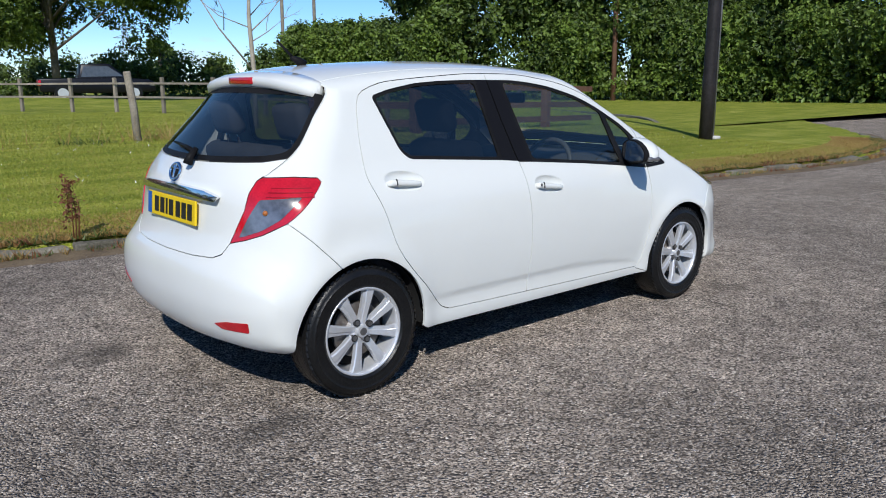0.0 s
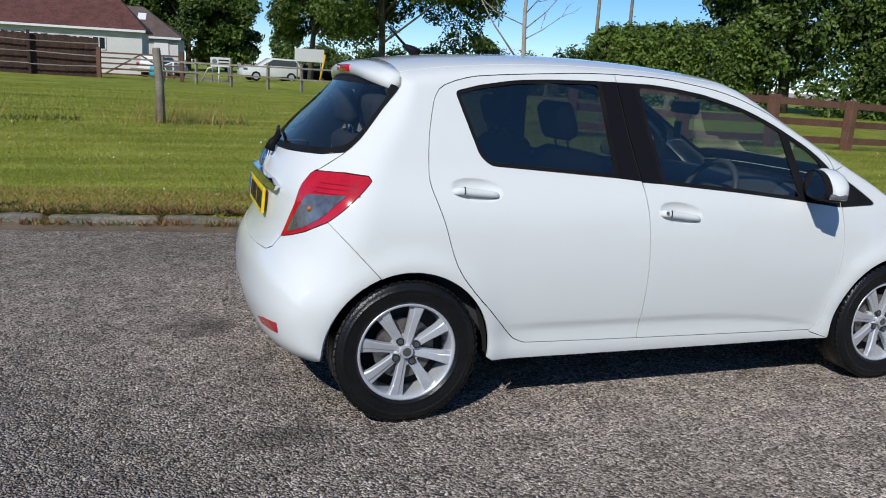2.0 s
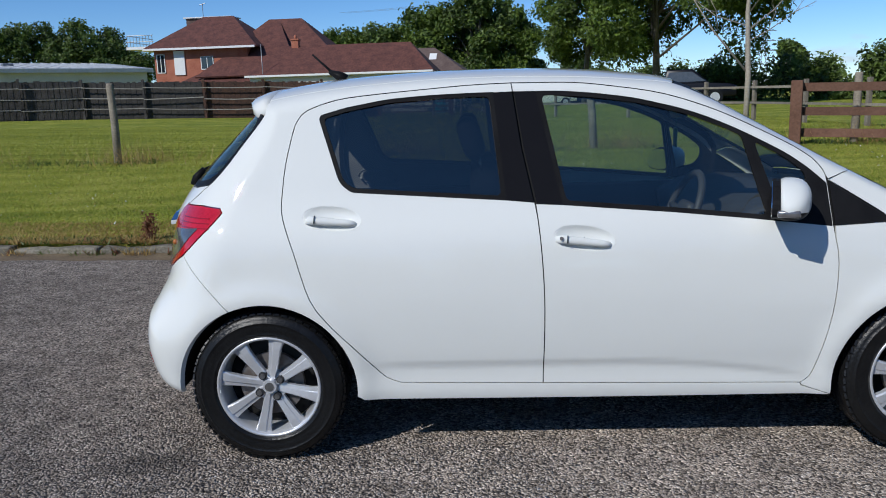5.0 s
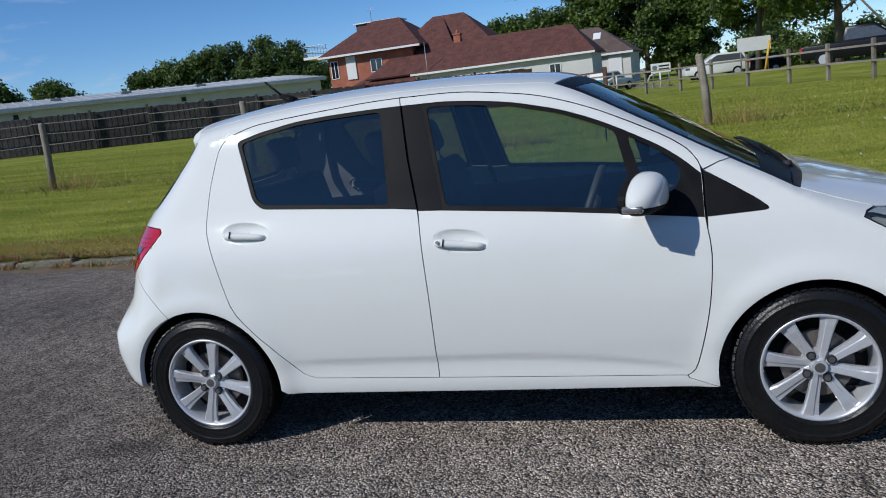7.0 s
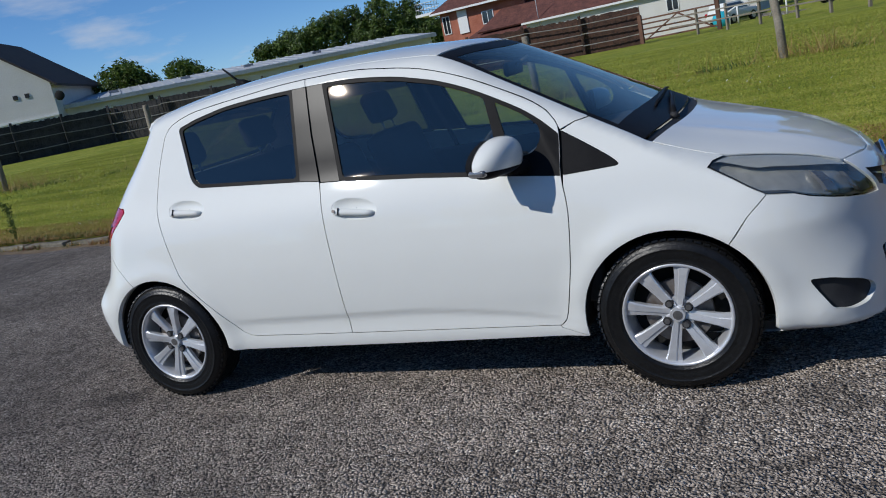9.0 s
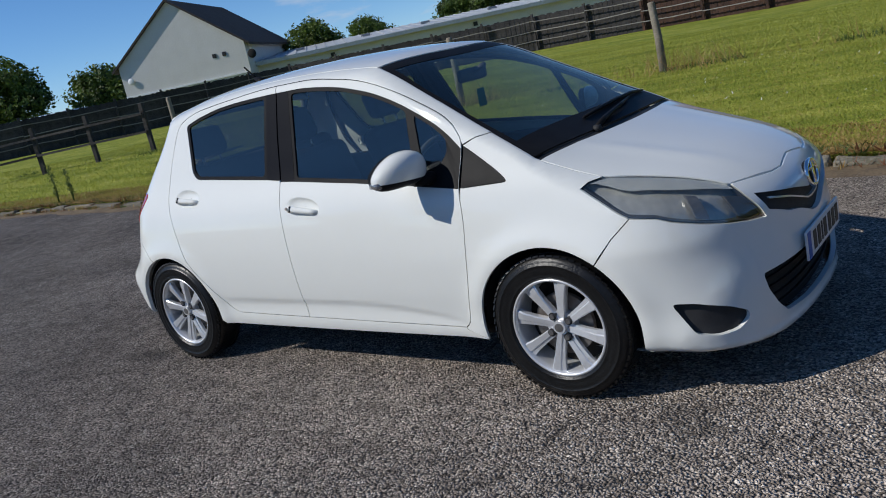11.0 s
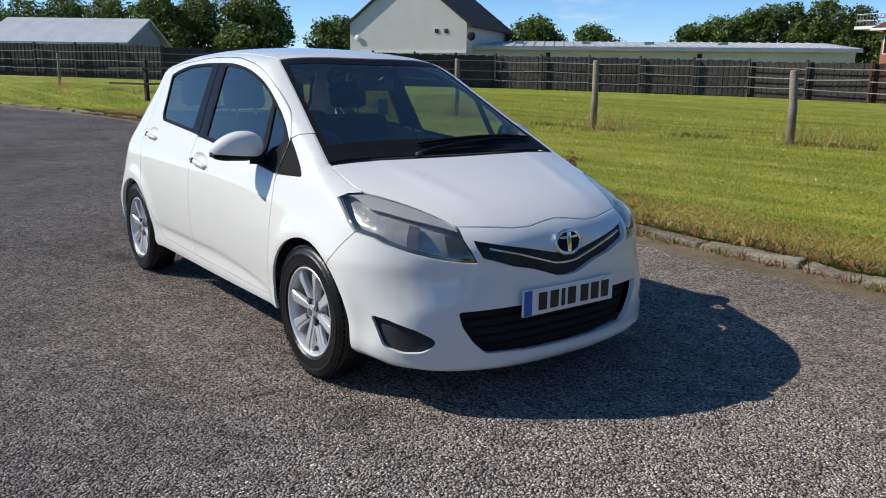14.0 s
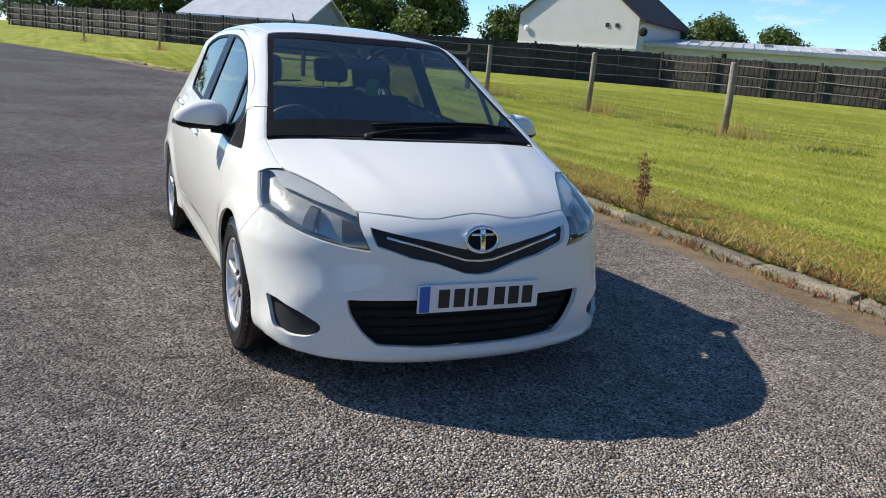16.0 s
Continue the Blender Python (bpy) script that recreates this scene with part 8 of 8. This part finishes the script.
blades("verge_grass", scatter(300000, -13, 13, 0.30, 6.6, 1.15), 0.026, 0.0055, BLADES, "short mown verge grass", 0.7)
blades("field_grass", scatter(210000, -22, 9, 6.2, 20, 1.3), 0.030, 0.011, BLADES, "short mown paddock grass", 0.7)
blades("far_verge_grass", scatter(40000, -34, -13, 0.2, 7, 1.2), 0.045, 0.010, BLADES, "short verge grass along the bend", 0.6)
blades("dry_clippings", scatter(34000, -13, 13, 0.3, 6.4, 1.6), 0.020, 0.006, STRAW, "pale dry cuttings lying in the verge", 1.4)
blades("daisies", scatter(420, -12, 12, 0.9, 6.4), 0.028, 0.011, WHITE_TRIM, "scattered small white daisies in the verge", 0.9)
blades("kerb_grass", scatter(150000, -20, 16, 0.04, 1.15, 2.0), 0.030, 0.007, STRAW, "dry yellow grass along the kerb", 0.9)
blades("kerb_weeds", scatter(9000, -20, 16, -0.06, 0.30, 1.0), 0.045, 0.010, WEED, "low green weeds along the kerb", 0.9)


def gutter_tufts():
    """Ragged dry and green clumps that grow out of the joint between kerb and tarmac."""
    for name, n, mat, label, h, seed in (("gutter_straw", 16000, STRAW, "dry brown clumps in the kerb joint", 0.075, 2.0), ("gutter_sorrel", 9000, SORREL, "reddish brown clumps in the kerb joint", 0.085, 4.0), ("gutter_weeds", 9000, WEED, "green weed clumps in the kerb joint", 0.06, 7.0)):
        p = scatter(n, -20, 14, -0.17, 0.07)
        keep = np.array([noise.noise(Vector((a * 2.1, seed, 0))) + 0.4 * noise.noise(Vector((a * 9, seed, 3))) > 0.08 for a in p[:, 0]])
        blades(name, p[keep], h, 0.007, mat, label, 0.6)


gutter_tufts()


def tuft_row():
    """Longer unmown grass along the post line, thick at the posts."""
    n = 5500
    x = -30 + 40 * rng.random(n)
    row = np.array([(p[0], p[1]) for p in sorted(POST_ROW)])
    y = np.interp(x, row[:, 0], row[:, 1]) + rng.normal(size=n) * 0.22
    keep = np.array([noise.noise(Vector((a * 0.9, 3.1, 0))) > 0.0 for a in x])
    blades("long_grass", np.stack([x, y], 1)[keep], 0.085, 0.009, WEED, "unmown green grass along the post line", 0.7)
    pts = []
    for px, py, _ in POST_ROW[:9]:
        m = 190
        pts.append(np.stack([px + 0.45 + rng.normal(size=m) * 0.45, py + rng.normal(size=m) * 0.22], 1))
    m = 420
    xs = -16 + 24 * rng.random(m)
    pts.append(np.stack([xs, np.interp(xs, row[:, 0], row[:, 1]) + 0.3 * rng.normal(size=m)], 1))
    blades("seed_grass", np.concatenate(pts), 0.36, 0.0042, STRAW, "tall straw-coloured seeding grass round the posts", 0.55)


tuft_row()


def weed(x, y, h, mat, label, seed):
    """A single upright weed: a stem with whorls of small leaves or seeds."""
    t = thing("weed", (x, y, gz(x, y)), label, "weed", "kerb weeds")
    r = random.Random(seed)
    bm = bmesh.new()
    for k in range(3):
        tube(bm, [(0.02 * k, 0, -0.02), (0.03 * k + 0.01, 0.01, h * 0.5), (0.05 * (k - 1), 0.02, h * (1 - 0.15 * k))], [0.006, 0.005, 0.003], 5)
    part("stem", bm, mat, t)
    tagged(leaves("seed_head", [(0.03 * (i % 3 - 1), 0.015, h * (0.25 + 0.75 * i / 12), 0.045, 0.045, 0.05) for i in range(13)], 420, 0.014, mat, t, 0.1), kind="stuff")


weed(-1.25, 3.46, 0.52, SORREL, "brown seeding dock weed growing from the kerb", 1)
weed(6.2, 2.95, 0.30, SORREL, "small brown dock weed at the kerb", 3)
weed(-3.6, 3.78, 0.22, SORREL, "small brown dock weed at the kerb", 6)
weed(-9.2, 4.4, 0.55, WEED, "bushy green weed growing from the kerb", 4)
weed(-13.0, 4.4, 0.75, WEED, "bushy green weed growing from the kerb", 5)
weed(-12.6, 4.5, 0.6, WEED, "bushy green weed growing from the kerb", 7)


def grit():
    """Loose stone chips and crumbs on the drive, and soil along the kerb."""
    n = 5200
    x = -7 + 15 * rng.random(n)
    y = -4.5 + 8.0 * rng.random(n) ** 0.9
    s = 0.0025 + 0.0045 * rng.random(n) ** 2
    base = np.array([(1, 0, 0), (-1, 0, 0), (0, 1, 0), (0, -1, 0), (0, 0, 0.8), (0, 0, -0.3)], float)
    f = np.array([(0, 2, 4), (2, 1, 4), (1, 3, 4), (3, 0, 4)])
    rot = rng.random(n) * 6.28
    c, q = np.cos(rot), np.sin(rot)
    v = base[None] * s[:, None, None] * (0.7 + 0.6 * rng.random((n, 6, 1)))
    v = np.stack([v[..., 0] * c[:, None] - v[..., 1] * q[:, None] + x[:, None], v[..., 0] * q[:, None] + v[..., 1] * c[:, None] + y[:, None], v[..., 2] + 0.0005], 2)
    faces = (f[None] + (np.arange(n) * 6)[:, None, None]).reshape(-1, 3)
    m = leafy("stone_chips", (0.10, 0.09, 0.08), (0.42, 0.38, 0.34), 0.0)
    tagged(raw_mesh("loose_chips", v.reshape(-1, 3), faces, m), "loose pale stone chips on the tarmac", "gravel", kind="stuff")
    # strip of soil and moss against the kerb
    bm = bmesh.new()
    prev = None
    for i, p in enumerate(KX):
        if not (-32 < p[0] < 19 and p[1] < 6):
            continue
        t = KX[min(i + 1, len(KX) - 1)] - KX[i - 1]
        nn = np.array([t[1], -t[0]]) / np.hypot(*t) * -1
        wob = 0.05 * noise.noise(Vector((p[0] * 1.7, p[1] * 1.7, 0)))
        a = p - nn * (0.075 + wob * 0.6)
        b = p - nn * 0.02
        z = float(slope(p[0]))
        cur = (bm.verts.new((a[0], a[1], z + 0.003)), bm.verts.new((b[0], b[1], z + 0.022)))
        if prev:
            bm.faces.new((prev[0], cur[0], cur[1], prev[1]))
        prev = cur
    bmesh.ops.recalc_face_normals(bm, faces=bm.faces[:])
    if sum(f.normal.z for f in bm.faces) < 0:
        bmesh.ops.reverse_faces(bm, faces=bm.faces[:])
    prev = None
    for i, p in enumerate(KX):
        if not (-32 < p[0] < 19 and p[1] < 6):
            continue
        t = KX[min(i + 1, len(KX) - 1)] - KX[i - 1]
        nn = np.array([t[1], -t[0]]) / np.hypot(*t) * -1
        wob = 0.16 * noise.noise(Vector((p[0] * 0.9, p[1] * 0.9, 4))) + 0.08 * noise.noise(Vector((p[0] * 4, p[1] * 4, 4)))
        cur = []
        for k in (-0.09, 0.12, max(0.22, 0.50 + wob)):
            q = p + nn * k
            cur.append(bm.verts.new((q[0], q[1], float(slope(q[0])) + 0.02 if k < 0 else gz(*q) + (0.008 if k < 0.19 else -0.004))))
        if prev:
            for a in (0, 1):
                bm.faces.new((prev[a], cur[a], cur[a + 1], prev[a + 1]))
        prev = cur
    bmesh.ops.recalc_face_normals(bm, faces=bm.faces[:])
    tagged(part("gutter_soil", bm, SOIL), "dry brown soil and moss along the kerb", "soil", kind="structure")


grit()
